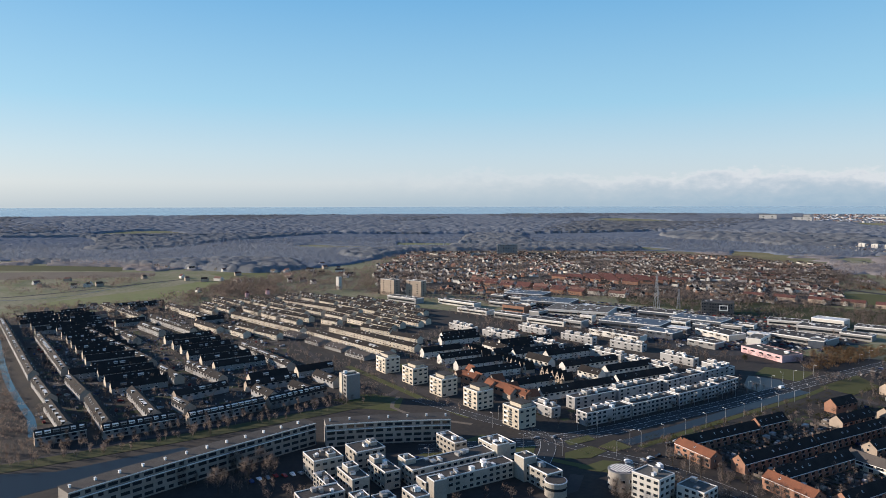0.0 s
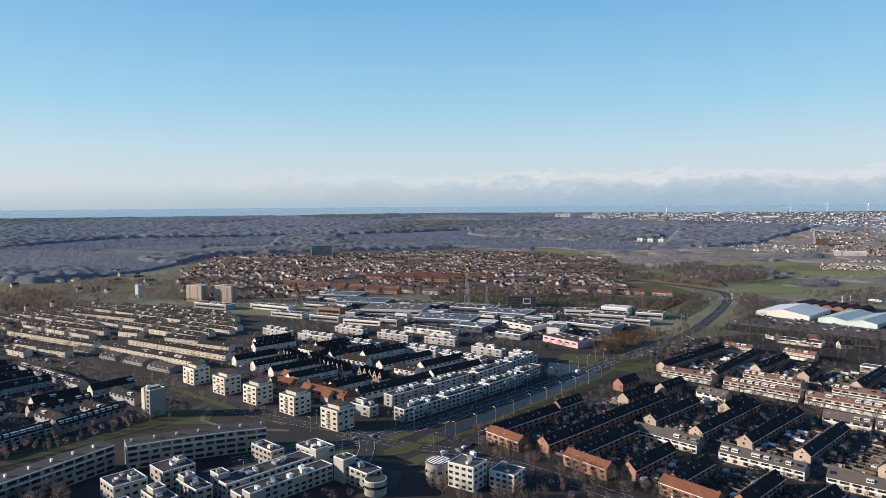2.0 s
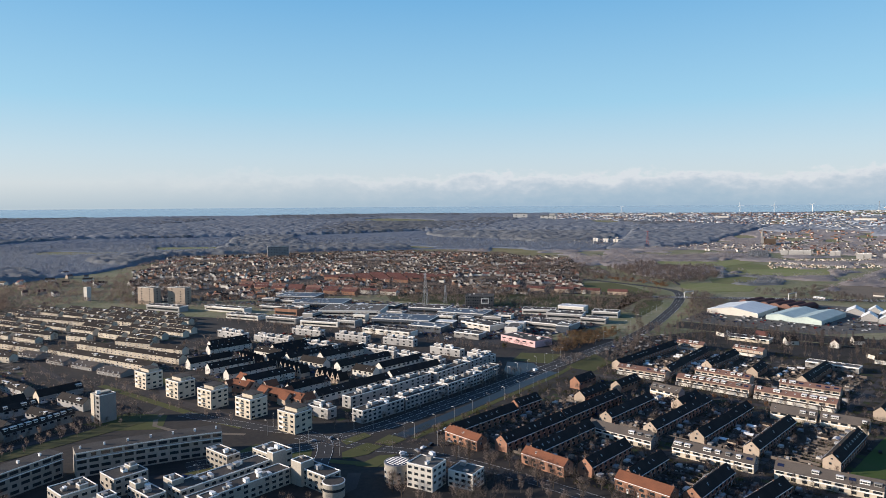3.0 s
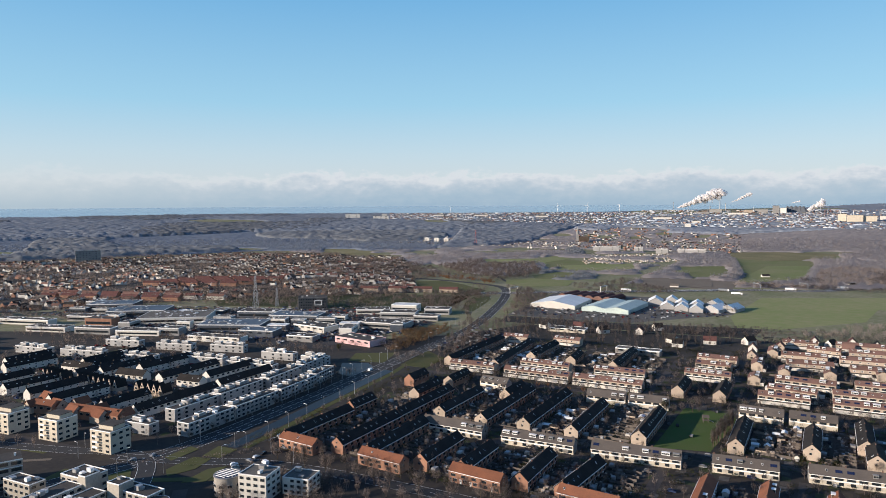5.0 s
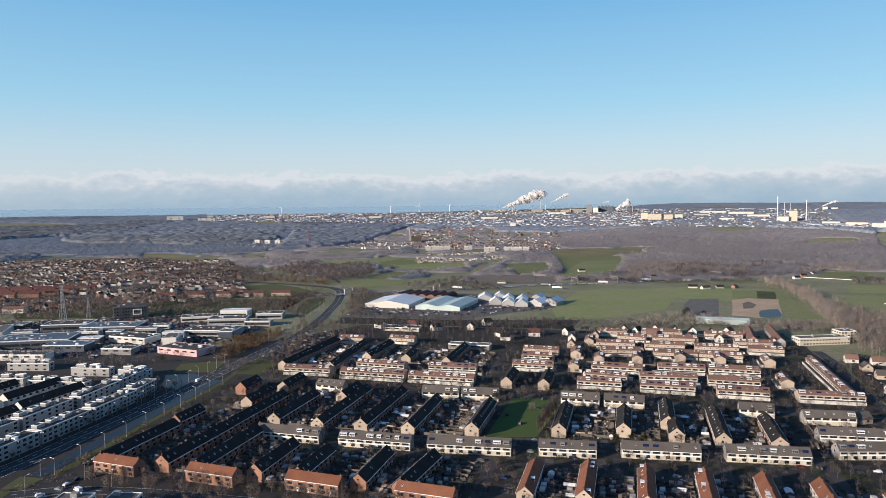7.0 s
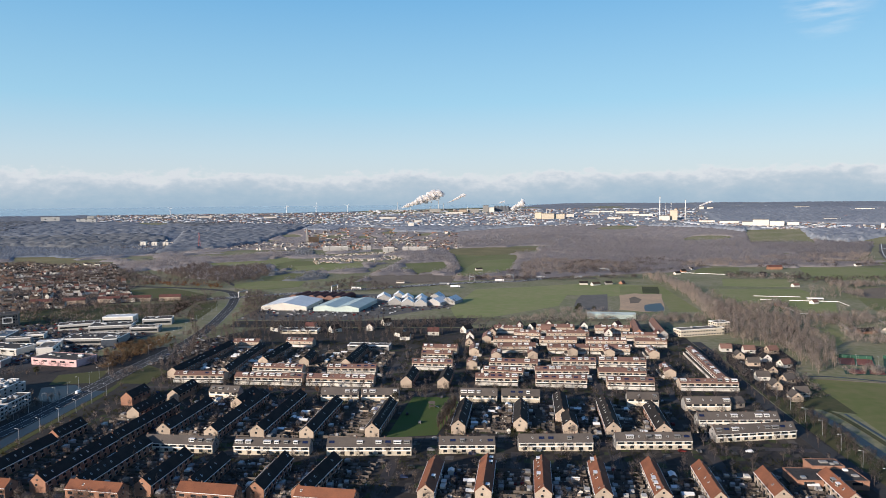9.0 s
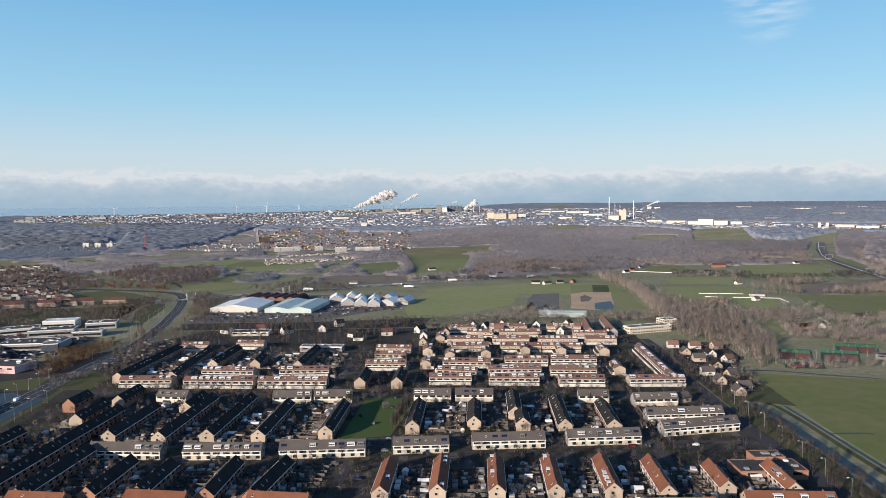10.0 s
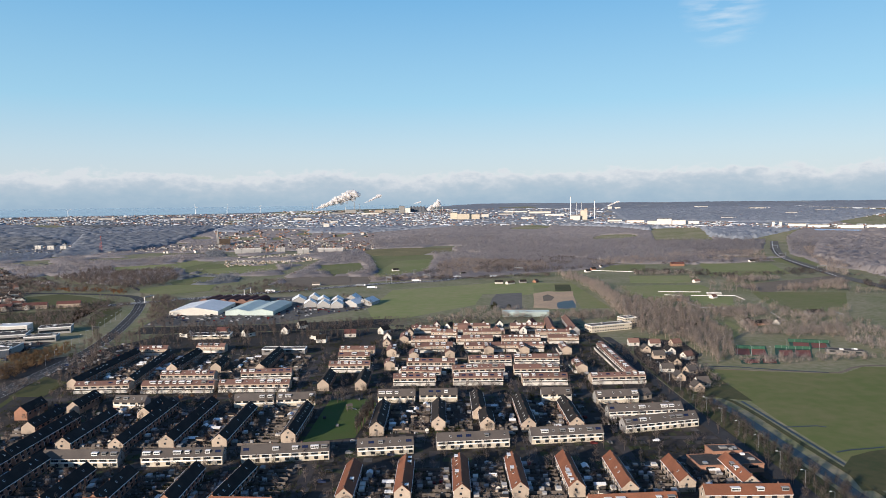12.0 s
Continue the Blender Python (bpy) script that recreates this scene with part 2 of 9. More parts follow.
M = {
    "plots": plot_mat("garden_plots", ((0.065, 0.058, 0.05), (0.085, 0.11, 0.036), (0.15, 0.13, 0.11), (0.045, 0.04, 0.034), (0.21, 0.19, 0.17), (0.10, 0.115, 0.05), (0.12, 0.094, 0.07), (0.06, 0.056, 0.053))),
    "far_cars": plot_mat("parked_car_paint", ((1.0, 1.0, 1.0), (0.10, 0.10, 0.11), (0.35, 0.36, 0.38), (0.06, 0.06, 0.07), (0.7, 0.7, 0.7), (0.30, 0.05, 0.05), (0.05, 0.09, 0.22), (0.2, 0.21, 0.22))),
    "tile_dark": tiles("dark_roof_tiles", (0.020, 0.019, 0.019), (0.038, 0.033, 0.030)),
    "tile_grey": tiles("grey_roof_tiles", (0.082, 0.073, 0.068), (0.115, 0.100, 0.088)),
    "tile_orange": tiles("orange_roof_tiles", (0.23, 0.095, 0.055), (0.15, 0.068, 0.044)),
    "tile_brown": tiles("brown_roof_tiles", (0.20, 0.115, 0.092), (0.135, 0.085, 0.072)),
    "tile_red": tiles("red_roof_tiles", (0.135, 0.062, 0.054), (0.085, 0.046, 0.042)),
    "tile_umber": tiles("umber_roof_tiles", (0.105, 0.078, 0.058), (0.07, 0.055, 0.043)),
    "cream": mat("cream_brick", (0.42, 0.345, 0.275), (0.33, 0.27, 0.215), 0.9, 0.2, 3, 0.1),
    "brick": mat("orange_brick", (0.31, 0.165, 0.11), (0.23, 0.125, 0.085), 0.9, 0.2, 3, 0.15),
    "white": mat("white_render", (0.60, 0.575, 0.52), (0.50, 0.48, 0.44), 0.8, 0.1, 1.2),
    "block_wall": mat("block_render", (0.37, 0.34, 0.29), (0.27, 0.248, 0.215), 0.85, 0.1, 1.2),
    "cream_render": mat("cream_render", (0.56, 0.50, 0.40), (0.46, 0.41, 0.33), 0.85, 0.1, 1.2),
    "grey_wall": mat("grey_render", (0.27, 0.265, 0.255), (0.21, 0.205, 0.2), 0.8, 0.1, 1.2),
    "flat_wall": mat("pale_concrete_panels", (0.30, 0.275, 0.245), (0.22, 0.205, 0.185), 0.85, 0.1, 1.0),
    "paint": mat("white_paint", (0.80, 0.79, 0.76), (0.72, 0.71, 0.69), 0.6, 0.3, 3),
    "bitumen": mat("flat_roof_bitumen", (0.042, 0.038, 0.035), (0.078, 0.069, 0.061), 0.9, 0.12, 0.9, 0.1),
    "gravel_roof": mat("flat_roof_gravel", (0.14, 0.13, 0.115), (0.09, 0.083, 0.075), 0.95, 0.12, 0.9, 0.1),
    "white_roof": mat("white_roof_sheet", (0.74, 0.75, 0.74), (0.58, 0.60, 0.60), 0.5, 0.06, 0.6),
    "green_roof": mat("green_grey_roof_sheet", (0.42, 0.50, 0.47), (0.33, 0.40, 0.39), 0.5, 0.06, 0.6),
    "blue_roof": mat("blue_grey_roof_sheet", (0.050, 0.062, 0.082), (0.085, 0.098, 0.118), 0.5, 0.06, 0.6),
    "pink": mat("pink_cladding", (0.62, 0.40, 0.40), (0.52, 0.34, 0.34), 0.7),
    "glass": glass_mat("window_glass", (0.02, 0.025, 0.03)),
    "solar": glass_mat("solar_cells", (0.012, 0.018, 0.05), 0.15),
    "water": glass_mat("canal_water", (0.016, 0.022, 0.028), 0.12, 0.35),
    "asphalt": mat("asphalt", (0.032, 0.032, 0.034), (0.047, 0.046, 0.045), 0.9, 0.05, 0.8, 0.05),
    "paving": mat("street_bricks", (0.066, 0.057, 0.052), (0.044, 0.039, 0.038), 0.9, 0.1, 1.2, 0.05),
    "line": mat("road_paint", (0.75, 0.75, 0.72), (0.6, 0.6, 0.58), 0.7),
    "grass": mat("winter_grass", (0.080, 0.090, 0.034), (0.100, 0.095, 0.046), 0.95, 0.012, 0.25, 0.3, 0, 0.1, 0.1),
    "meadow": mat("meadow", (0.165, 0.190, 0.072), (0.215, 0.205, 0.105), 0.95, 0.012, 0.09, 0.2, 0, 0.22, 0.1),
    "dry": mat("dry_grass", (0.24, 0.20, 0.105), (0.15, 0.14, 0.07), 0.95, 0.015, 0.15, 0.2, 0, 0.1, 0.1),
    "soil": mat("bare_soil", (0.20, 0.165, 0.125), (0.15, 0.125, 0.10), 0.95, 0.02, 0.2, 0.2, 0, 0.1, 0.1),
    "sand": mat("sand", (0.46, 0.32, 0.20), (0.34, 0.25, 0.17), 0.95, 0.03, 0.2, 0.2),
    "court_red": mat("clay_court", (0.24, 0.085, 0.06), (0.18, 0.07, 0.055), 0.9),
    "court_green": mat("green_court", (0.028, 0.085, 0.055), (0.022, 0.065, 0.045), 0.9),
    # Near-black ground: the long shade between buildings is in its colour.
    "yard": mat("shade_dark_yards", (0.024, 0.022, 0.021), (0.047, 0.039, 0.032), 0.95, 0.035, 0.35, 0.2),
    # Blue-grey distance haze is put into this twig colour.
    "wood_horizon": twigs("hazed_horizon_woodland", (0.40, 0.435, 0.49), (0.34, 0.375, 0.43), 0.0025, 0.012),
    "bark": mat("bark", (0.085, 0.068, 0.05), (0.055, 0.045, 0.036), 0.95, 0.5, 4),
    "twig": twigs("bare_twigs", (0.265, 0.215, 0.19), (0.17, 0.142, 0.128), 0.03, 0.4),
    "twig_red": twigs("russet_twigs", (0.32, 0.15, 0.07), (0.22, 0.11, 0.055), 0.03, 0.4),
    # Paled copy of the bare twig colour: distance haze is painted into it.
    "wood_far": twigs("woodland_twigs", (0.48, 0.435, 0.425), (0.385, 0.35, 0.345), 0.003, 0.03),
    # Needles lifted to a pale blue-grey: distance haze in the colour.
    "pine": twigs("hazed_pine_needles", (0.27, 0.285, 0.30), (0.32, 0.335, 0.35), 0.004, 0.05),
    "leaf": twigs("evergreen_leaves", (0.050, 0.064, 0.026), (0.085, 0.075, 0.035), 0.05, 0.6),
    "reed": twigs("dry_reed", (0.27, 0.175, 0.10), (0.17, 0.115, 0.07), 0.03, 0.3),
    "timber": mat("weathered_timber", (0.135, 0.115, 0.10), (0.085, 0.074, 0.067), 0.9, 0.3, 3),
    "white_old": mat("weathered_white_render", (0.34, 0.335, 0.33), (0.26, 0.257, 0.252), 0.85, 0.1, 1.2),
    "pond": glass_mat("pond_water", (0.022, 0.030, 0.042), 0.3, 0.04),
    "dark_fins": mat("dark_bronze_cladding", (0.16, 0.15, 0.145), (0.11, 0.105, 0.10), 0.6, 0.2, 2),
    # Poplar twigs, brighter than bare ones: the sun on their crowns is painted in.
    "poplar": twigs("sunlit_poplar_twigs", (0.66, 0.54, 0.455), (0.50, 0.41, 0.35), 0.03, 0.4),
    "tile_slate": tiles("slate_coloured_tiles", (0.024, 0.022, 0.022), (0.042, 0.037, 0.034)),
    "ditch": glass_mat("still_ditch_water", (0.020, 0.026, 0.034), 0.42, 0.2),
    "meadow_wet": mat("wet_meadow", (0.120, 0.145, 0.048), (0.170, 0.163, 0.072), 0.95, 0.014, 0.10, 0.2, 0, 0.0, 0.1),
    "grass_dark": mat("darker_grass", (0.052, 0.062, 0.025), (0.085, 0.078, 0.038), 0.9, 0.03, 0.2, 0.2, 0, 0.0, 0.15),
    "lawn_green": mat("mown_lawn", (0.062, 0.105, 0.028), (0.080, 0.102, 0.036), 0.95, 0.05, 0.6, 0.2, 0, 0.0, 0.1),
    # Distance haze painted in as blue, cloud shade as the darker tone.
    "wood_west": twigs("hazed_west_twigs", (0.285, 0.325, 0.39), (0.235, 0.27, 0.33), 0.003, 0.03),
    "steel": mat("galvanised_steel", (0.42, 0.43, 0.44), (0.34, 0.35, 0.36), 0.45, 0.3, 3, 0, 0.6),
    "plastic_dark": mat("dark_rubber", (0.02, 0.02, 0.022), (0.03, 0.03, 0.03), 0.7),
    "car_white": mat("white_car_paint", (0.75, 0.75, 0.75), (0.70, 0.70, 0.70), 0.25, spec=0.5),
    "car_grey": mat("grey_car_paint", (0.22, 0.23, 0.25), (0.20, 0.21, 0.22), 0.25, spec=0.5),
    "car_black": mat("black_car_paint", (0.02, 0.02, 0.022), (0.025, 0.025, 0.026), 0.2, spec=0.5),
    "car_red": mat("red_car_paint", (0.28, 0.03, 0.025), (0.25, 0.03, 0.025), 0.25, spec=0.5),
    "car_blue": mat("blue_car_paint", (0.03, 0.06, 0.18), (0.03, 0.05, 0.15), 0.25, spec=0.5),
    "ore": mat("dark_ore", (0.075, 0.085, 0.10), (0.11, 0.12, 0.135), 0.95, 0.02, 0.2),
    "blue_clad": mat("blue_cladding", (0.10, 0.20, 0.38), (0.08, 0.16, 0.32), 0.6),
    "steam": vapour("steam", (0.90, 0.87, 0.86), (0.82, 0.80, 0.81)),
    # Blue in this colour stands for haze and cancels the sun's yellow.
    "far_render": mat("hazed_cladding_and_render", (0.47, 0.51, 0.56), (0.36, 0.40, 0.45), 0.8, 0.01, 0.1, 0, 0, 0.2, 0.1),
    "mast_red": mat("mast_red_paint", (0.40, 0.10, 0.07), (0.33, 0.08, 0.06), 0.6),
}


# ---- mesh helpers ----
def mesh_of(name, bm, *materials):
    me = bpy.data.meshes.new(name)
    bm.to_mesh(me)
    bm.free()
    for k in materials:
        me.materials.append(M[k])
    return me


def part(name, data, parent=None, m=None, label=""):
    """One mesh object under a thing or a part, at the pose m within it. data: a mesh."""
    ob = new(name, data)
    if parent:
        ob.parent = parent
    if m is not None:
        ob.matrix_basis = m
    return tagged(ob, label)


def thing(name, m, label, category, group="", kind=""):
    ob = new(name)
    ob.empty_display_size = 0.5
    ob.matrix_basis = m
    return tagged(ob, label, category, group, kind)


def box(bm, x0, x1, y0, y1, z0, z1, mi=0):
    v = [bm.verts.new(p) for p in ((x0, y0, z0), (x1, y0, z0), (x1, y1, z0), (x0, y1, z0), (x0, y0, z1), (x1, y0, z1), (x1, y1, z1), (x0, y1, z1))]
    for f in ((3, 2, 1, 0), (4, 5, 6, 7), (0, 1, 5, 4), (1, 2, 6, 5), (2, 3, 7, 6), (3, 0, 4, 7)):
        bm.faces.new([v[i] for i in f]).material_index = mi


def prism(bm, outline, x0, x1, mi=0):
    """An outline in y and z, counter-clockwise seen from +x, drawn out along x."""
    a = [bm.verts.new((x0, y, z)) for y, z in outline]
    b = [bm.verts.new((x1, y, z)) for y, z in outline]
    k = len(outline)
    bm.faces.new(a[::-1]).material_index = mi
    bm.faces.new(b).material_index = mi
    for i in range(k):
        bm.faces.new((a[i], a[(i + 1) % k], b[(i + 1) % k], b[i])).material_index = mi


def tube(bm, p, q, r0, r1, sides=6, mi=0):
    p, q = Vector(p), Vector(q)
    d = (q - p).normalized()
    u = d.orthogonal().normalized()
    v = d.cross(u)
    ring = [[bm.verts.new(c + r * (math.cos(2 * math.pi * i / sides) * u + math.sin(2 * math.pi * i / sides) * v)) for i in range(sides)] for c, r in ((p, r0), (q, r1))]
    for i in range(sides):
        j = (i + 1) % sides
        bm.faces.new((ring[0][i], ring[0][j], ring[1][j], ring[1][i])).material_index = mi
    bm.faces.new(ring[0][::-1]).material_index = mi
    bm.faces.new(ring[1]).material_index = mi


def array_mesh(name, verts, tris, material, normals=None):
    """A mesh out of numpy arrays."""
    me = bpy.data.meshes.new(name)
    k = len(tris)
    me.vertices.add(len(verts))
    me.vertices.foreach_set("co", np.asarray(verts, np.float32).ravel())
    me.loops.add(3 * k)
    me.loops.foreach_set("vertex_index", np.asarray(tris, np.int32).ravel())
    me.polygons.add(k)
    me.polygons.foreach_set("loop_start", np.arange(0, 3 * k, 3, dtype=np.int32))
    me.update(calc_edges=True)
    if normals is not None:  # crowns are shaded as round masses
        me.normals_split_custom_set_from_vertices(normals)
    me.materials.append(M[material])
    return me


def inside(poly, x, y):
    """Which of the points x, y lie within a polygon."""
    ok = np.zeros(len(x), bool)
    for (ax, ay), (bx, by) in zip(poly, poly[1:] + poly[:1]):
        cross = (ay > y) != (by > y)
        with np.errstate(divide="ignore", invalid="ignore"):
            ok ^= cross & (x < (bx - ax) * (y - ay) / (by - ay) + ax)
    return ok


def scatter(poly, spacing, seed):
    """Points on a jittered grid within a polygon."""
    rng = np.random.default_rng(seed)
    xs, ys = [p[0] for p in poly], [p[1] for p in poly]
    gx, gy = np.meshgrid(np.arange(min(xs), max(xs), spacing), np.arange(min(ys), max(ys), spacing))
    x, y = gx.ravel() + rng.uniform(-0.6, 0.6, gx.size) * spacing, gy.ravel() + rng.uniform(-0.6, 0.6, gx.size) * spacing
    ok = inside(poly, x, y)
    return x[ok], y[ok]


def rise(r):
    """Height of the land at a distance from the town: flat, then lifting very gently towards the horizon."""
    r = np.asarray(r, float)
    far = np.clip((r - 2500) / 2450, 0, 1)
    return np.where(r > 2500, np.maximum(0, EYE - r * EYE / (2500 * 16.0**far)), 0.0)


def out_to(d):
    """Where a place at the true distance d lies on the drawn-in land: beyond 2500 m the distance is laid out ever closer."""
    return d if d < 2500 else 2500 + 2450 * math.log(d / 2500) / math.log(16.0)


def shore(az):
    """How far the land reaches in the direction az (degrees to the left of +y); beyond lies the sea."""
    dip = np.interp(az, (-40, -3, 2, 12, 16, 22, 45, 60, 100), (0.2, 0.2, 0.44, 0.62, 0.72, 0.76, 0.76, 0.84, 0.84))
    return out_to(EYE / math.tan(radians(float(dip) + 0.03 * noise.noise((az * 0.6, 0, 0)))))


# ---- the land ----
def build_ground():
    rad = np.concatenate([[0.0], np.linspace(60, 2500, 24), np.linspace(2600, 4960, 40)])
    ang = np.linspace(0, 2 * np.pi, 181)[:-1]
    verts = [(0, 0, 0)] + [(r * math.cos(a), r * math.sin(a), float(rise(r))) for r in rad[1:] for a in ang]
    k, tris = len(ang), []
    for j in range(k):
        tris.append((0, 1 + j, 1 + (j + 1) % k))
    for i in range(len(rad) - 2):
        for j in range(k):
            a, b = 1 + i * k + j, 1 + i * k + (j + 1) % k
            tris += [(a, a + k, b + k), (a, b + k, b)]
    me = array_mesh("ground", verts, tris, "soil")
    m = mat("land", (0.265, 0.235, 0.16), (0.15, 0.165, 0.08), 0.95, 0.016, 0.16, 0.2, 0, 0.0, 0.1)
    me.materials.clear()
    me.materials.append(m)
    tagged(new("ground", me), "flat winter land of brown earth and rough grass", "ground", kind="structure")


build_ground()


FIELDS = []  # open ground among the woods


def sheet(name, points, z, material, label, category="ground", kind="structure"):
    """A flat area of ground, with a thin edge."""
    if name == "field":
        FIELDS.append(points)
    bm = bmesh.new()
    f = bm.faces.new([bm.verts.new((x, y, z)) for x, y in points])
    if f.calc_area() and f.normal.z < 0:
        f.normal_flip()
    bm.normal_update()
    if f.normal.z < 0:
        f.normal_flip()
    r = bmesh.ops.extrude_face_region(bm, geom=[f])
    for v in r["geom"]:
        if isinstance(v, bmesh.types.BMVert):
            v.co.z = z
    for v in f.verts:
        v.co.z = z - 0.12
    bmesh.ops.recalc_face_normals(bm, faces=bm.faces)
    bmesh.ops.triangulate(bm, faces=bm.faces)
    return tagged(new(name, mesh_of(name, bm, material)), label, category, kind=kind)


def smooth_line(points, step=12.0):
    """A Catmull-Rom curve through the points, as many short straights."""
    p = [Vector((*q, 0)) for q in points]
    p = [2 * p[0] - p[1]] + p + [2 * p[-1] - p[-2]]
    out = []
    for a, b, c, d in zip(p, p[1:], p[2:], p[3:]):
        k = max(1, int((c - b).length / step))
        for i in range(k):
            t = i / k
            out.append(0.5 * (2 * b + (c - a) * t + (2 * a - 5 * b + 4 * c - d) * t * t + (3 * b - a - 3 * c + d) * t**3))
    return out + [p[-2]]


def ribbon(name, points, width, z, material, label, category="road", kind="structure", shift=0.0):
    """A strip of even width along a curve: a road, path or ditch."""
    line = smooth_line(points)
    bm, rows = bmesh.new(), []
    for i, c in enumerate(line):
        d = (line[min(i + 1, len(line) - 1)] - line[max(i - 1, 0)]).normalized()
        s = Vector((d.y, -d.x, 0))
        rows.append([bm.verts.new((c.x + s.x * o, c.y + s.y * o, h)) for o, h in ((shift - width / 2, z - 0.1), (shift - width / 2, z), (shift + width / 2, z), (shift + width / 2, z - 0.1))])
    for a, b in zip(rows, rows[1:]):
        for i in range(3):
            bm.faces.new((a[i], a[i + 1], b[i + 1], b[i]))
    bmesh.ops.recalc_face_normals(bm, faces=bm.faces)
    if sum(f.normal.z for f in bm.faces) < 0:
        bmesh.ops.reverse_faces(bm, faces=bm.faces)
    return tagged(new(name, mesh_of(name, bm, material)), label, category, kind=kind)


# ---- roads, water and fields ----
def build_surfaces():
    road = [(-348, 170), (-326, 240), (-321, 290), (-323, 340), (-325, 400), (-329, 450), (-333, 500), (-337, 560), (-344, 659), (-364, 756), (-383, 825), (-405, 899), (-436, 984), (-463, 1036), (-490, 1062), (-540, 1082), (-620, 1100), (-760, 1112)]
    ribbon("road", road, 7.0, 0.12, "asphalt", "dark asphalt main road curving away past the estate", shift=-3.6)
    ribbon("road", road, 7.0, 0.12, "asphalt", "dark asphalt second carriageway of the main road", shift=3.6)
    ribbon("road", [(-282, 205), (-330, 246), (-380, 232), (-440, 214)], 9, 0.16, "asphalt", "asphalt road crossing the junction")
    ribbon("road", [(-345, 240), (-300, 255), (-262, 272), (-200, 280), (-60, 284), (60, 286), (160, 290)], 7, 0.10, "asphalt", "asphalt street along the south of the estate")
    ribbon("verge", [(-290, 284), (-297, 338), (-306, 414), (-311, 463), (-318, 500)], 4.5, 0.10, "grass", "mown grass verge beside the canal", "grass")
    ribbon("water", [(-299, 281), (-305, 338), (-312, 400), (-318, 455), (-320, 478)], 9, 0.06, "ditch", "still dark canal beside the main road", "water")
    ribbon("water", [(-1000, -90), (-783, -67), (-655, -52), (-580, -40), (-520, -29), (-478, -26)], 5.0, 0.06, "water", "narrow pale canal beside the houses", "water")
    sheet("water", [(-480, -70), (-420, -42), (-409, -12), (-413, 18), (-416, 52), (-404, 60), (-396, 30), (-388, -4), (-378, -40), (-372, -80)], 0.06, "pond", "still pond below the curved flats", "water")
    ribbon("water", [(186, 476), (191, 440), (193, 384), (194, 340), (195, 290), (196, 240)], 6.5, 0.06, "ditch", "blue drainage canal along the meadow", "water")
    ribbon("bank", [(176, 486), (196, 480), (202, 448), (204, 384), (206, 340), (208, 280), (208, 240)], 3.5, 0.25, "grass_dark", "bare earth bank of the drainage canal", "bank")
    ribbon("water", [(206, 470), (208, 420), (210, 360), (212, 300), (213, 240)], 2.0, 0.07, "ditch", "thin ditch at the foot of the bank", "water")
    ribbon("road", [(166, 700), (168, 643), (163, 577), (163, 500), (164, 430), (167, 380), (170, 341), (172, 290), (174, 240)], 9, 0.11, "asphalt", "asphalt road along the eastern edge of the estate")
    sheet("field", [(217, 563), (280, 548), (318, 542), (347, 564), (420, 560), (600, 470), (600, 200), (216, 200), (214, 330), (211, 430), (212, 470)], 0.05, "meadow_wet", "large wet green meadow", "field")
    # wet corner, with the lens's falloff painted in as darker grass
    sheet("field", [(207.1, 350.1), (219.8, 365.1), (234.9, 372.7), (257.8, 378.8), (251.5, 350.5), (219.2, 321.1), (199.9, 321.6)], 0.095, "grass_dark", "sodden meadow corner, darkened as by a lens vignette", "field")
    ribbon("water", [(208.9, 414.7), (219.8, 415.7), (229.1, 416.3), (233.7, 413.9)], 1.6, 0.13, "ditch", "thin strip of standing water on the meadow", "water")
    ribbon("water", [(215.7, 371.8), (225.7, 375.2), (237.7, 377.1), (247.1, 379.1)], 1.4, 0.13, "ditch", "small puddle strip on the meadow", "water")
    sheet("verge", [(178, 240), (189, 240), (187, 440), (183, 480), (172, 500), (170, 640), (168, 640), (168.5, 480), (173, 340)], 0.07, "grass_dark", "dull grass strip with trees beside the canal", "grass")
    sheet("verge", [(170, 500), (186, 482), (214, 470), (216, 560), (200, 566), (172, 560)], 0.065, "grass_dark", "rough grass at the end of the canal", "grass")
    ribbon("path", [(205, 566), (280, 552), (316, 545), (350, 567), (430, 562)], 3, 0.12, "soil", "muddy track at the edge of the meadow", "path")
    sheet("field", [(-101, 902), (-82, 1100), (5, 1140), (97, 1190), (190, 1170), (175, 1037), (118, 1030), (60, 1045), (42, 931), (-45, 832), (-86, 826)], 0.05, "meadow", "broad green pasture behind the houses", "field")
    sheet("field", [(150, 1150), (219, 1180), (218, 894), (180, 890), (196, 1050), (140, 1060)], 0.06, "meadow", "green pasture strip beside the tree row", "field")
    sheet("building_site", [(118, 901), (127, 960), (136, 1040), (148, 1052), (161, 1065), (178, 1058), (201, 1062), (193, 1020), (187, 976), (180, 930), (173, 893), (148, 885), (132, 897)], 0.09, "sand", "sandy cleared building plot", "ground")
    sheet("water", [(157, 945), (168, 958), (182, 965), (178, 920), (173, 896), (160, 889), (149, 892), (152, 920)], 0.13, "pond", "wide puddle on the sandy plot", "water")
    sheet("building_site", [(140, 960), (146, 1010), (156, 1030), (162, 1000), (152, 965)], 0.12, "soil", "trampled brown earth on the sandy plot", "ground")
    sheet("field", [(186, 1151), (211, 1149), (205, 1100), (197, 1060), (190, 1066), (174, 1066)], 0.1, "grass_dark", "dark hedged plot beside the pasture", "field")
    sheet("town_ground", [(194, 698), (235, 676), (232, 620), (212, 572), (210, 538), (186, 503), (170, 510), (172, 616)], 0.08, "yard", "dark gardens round the detached houses", "ground")
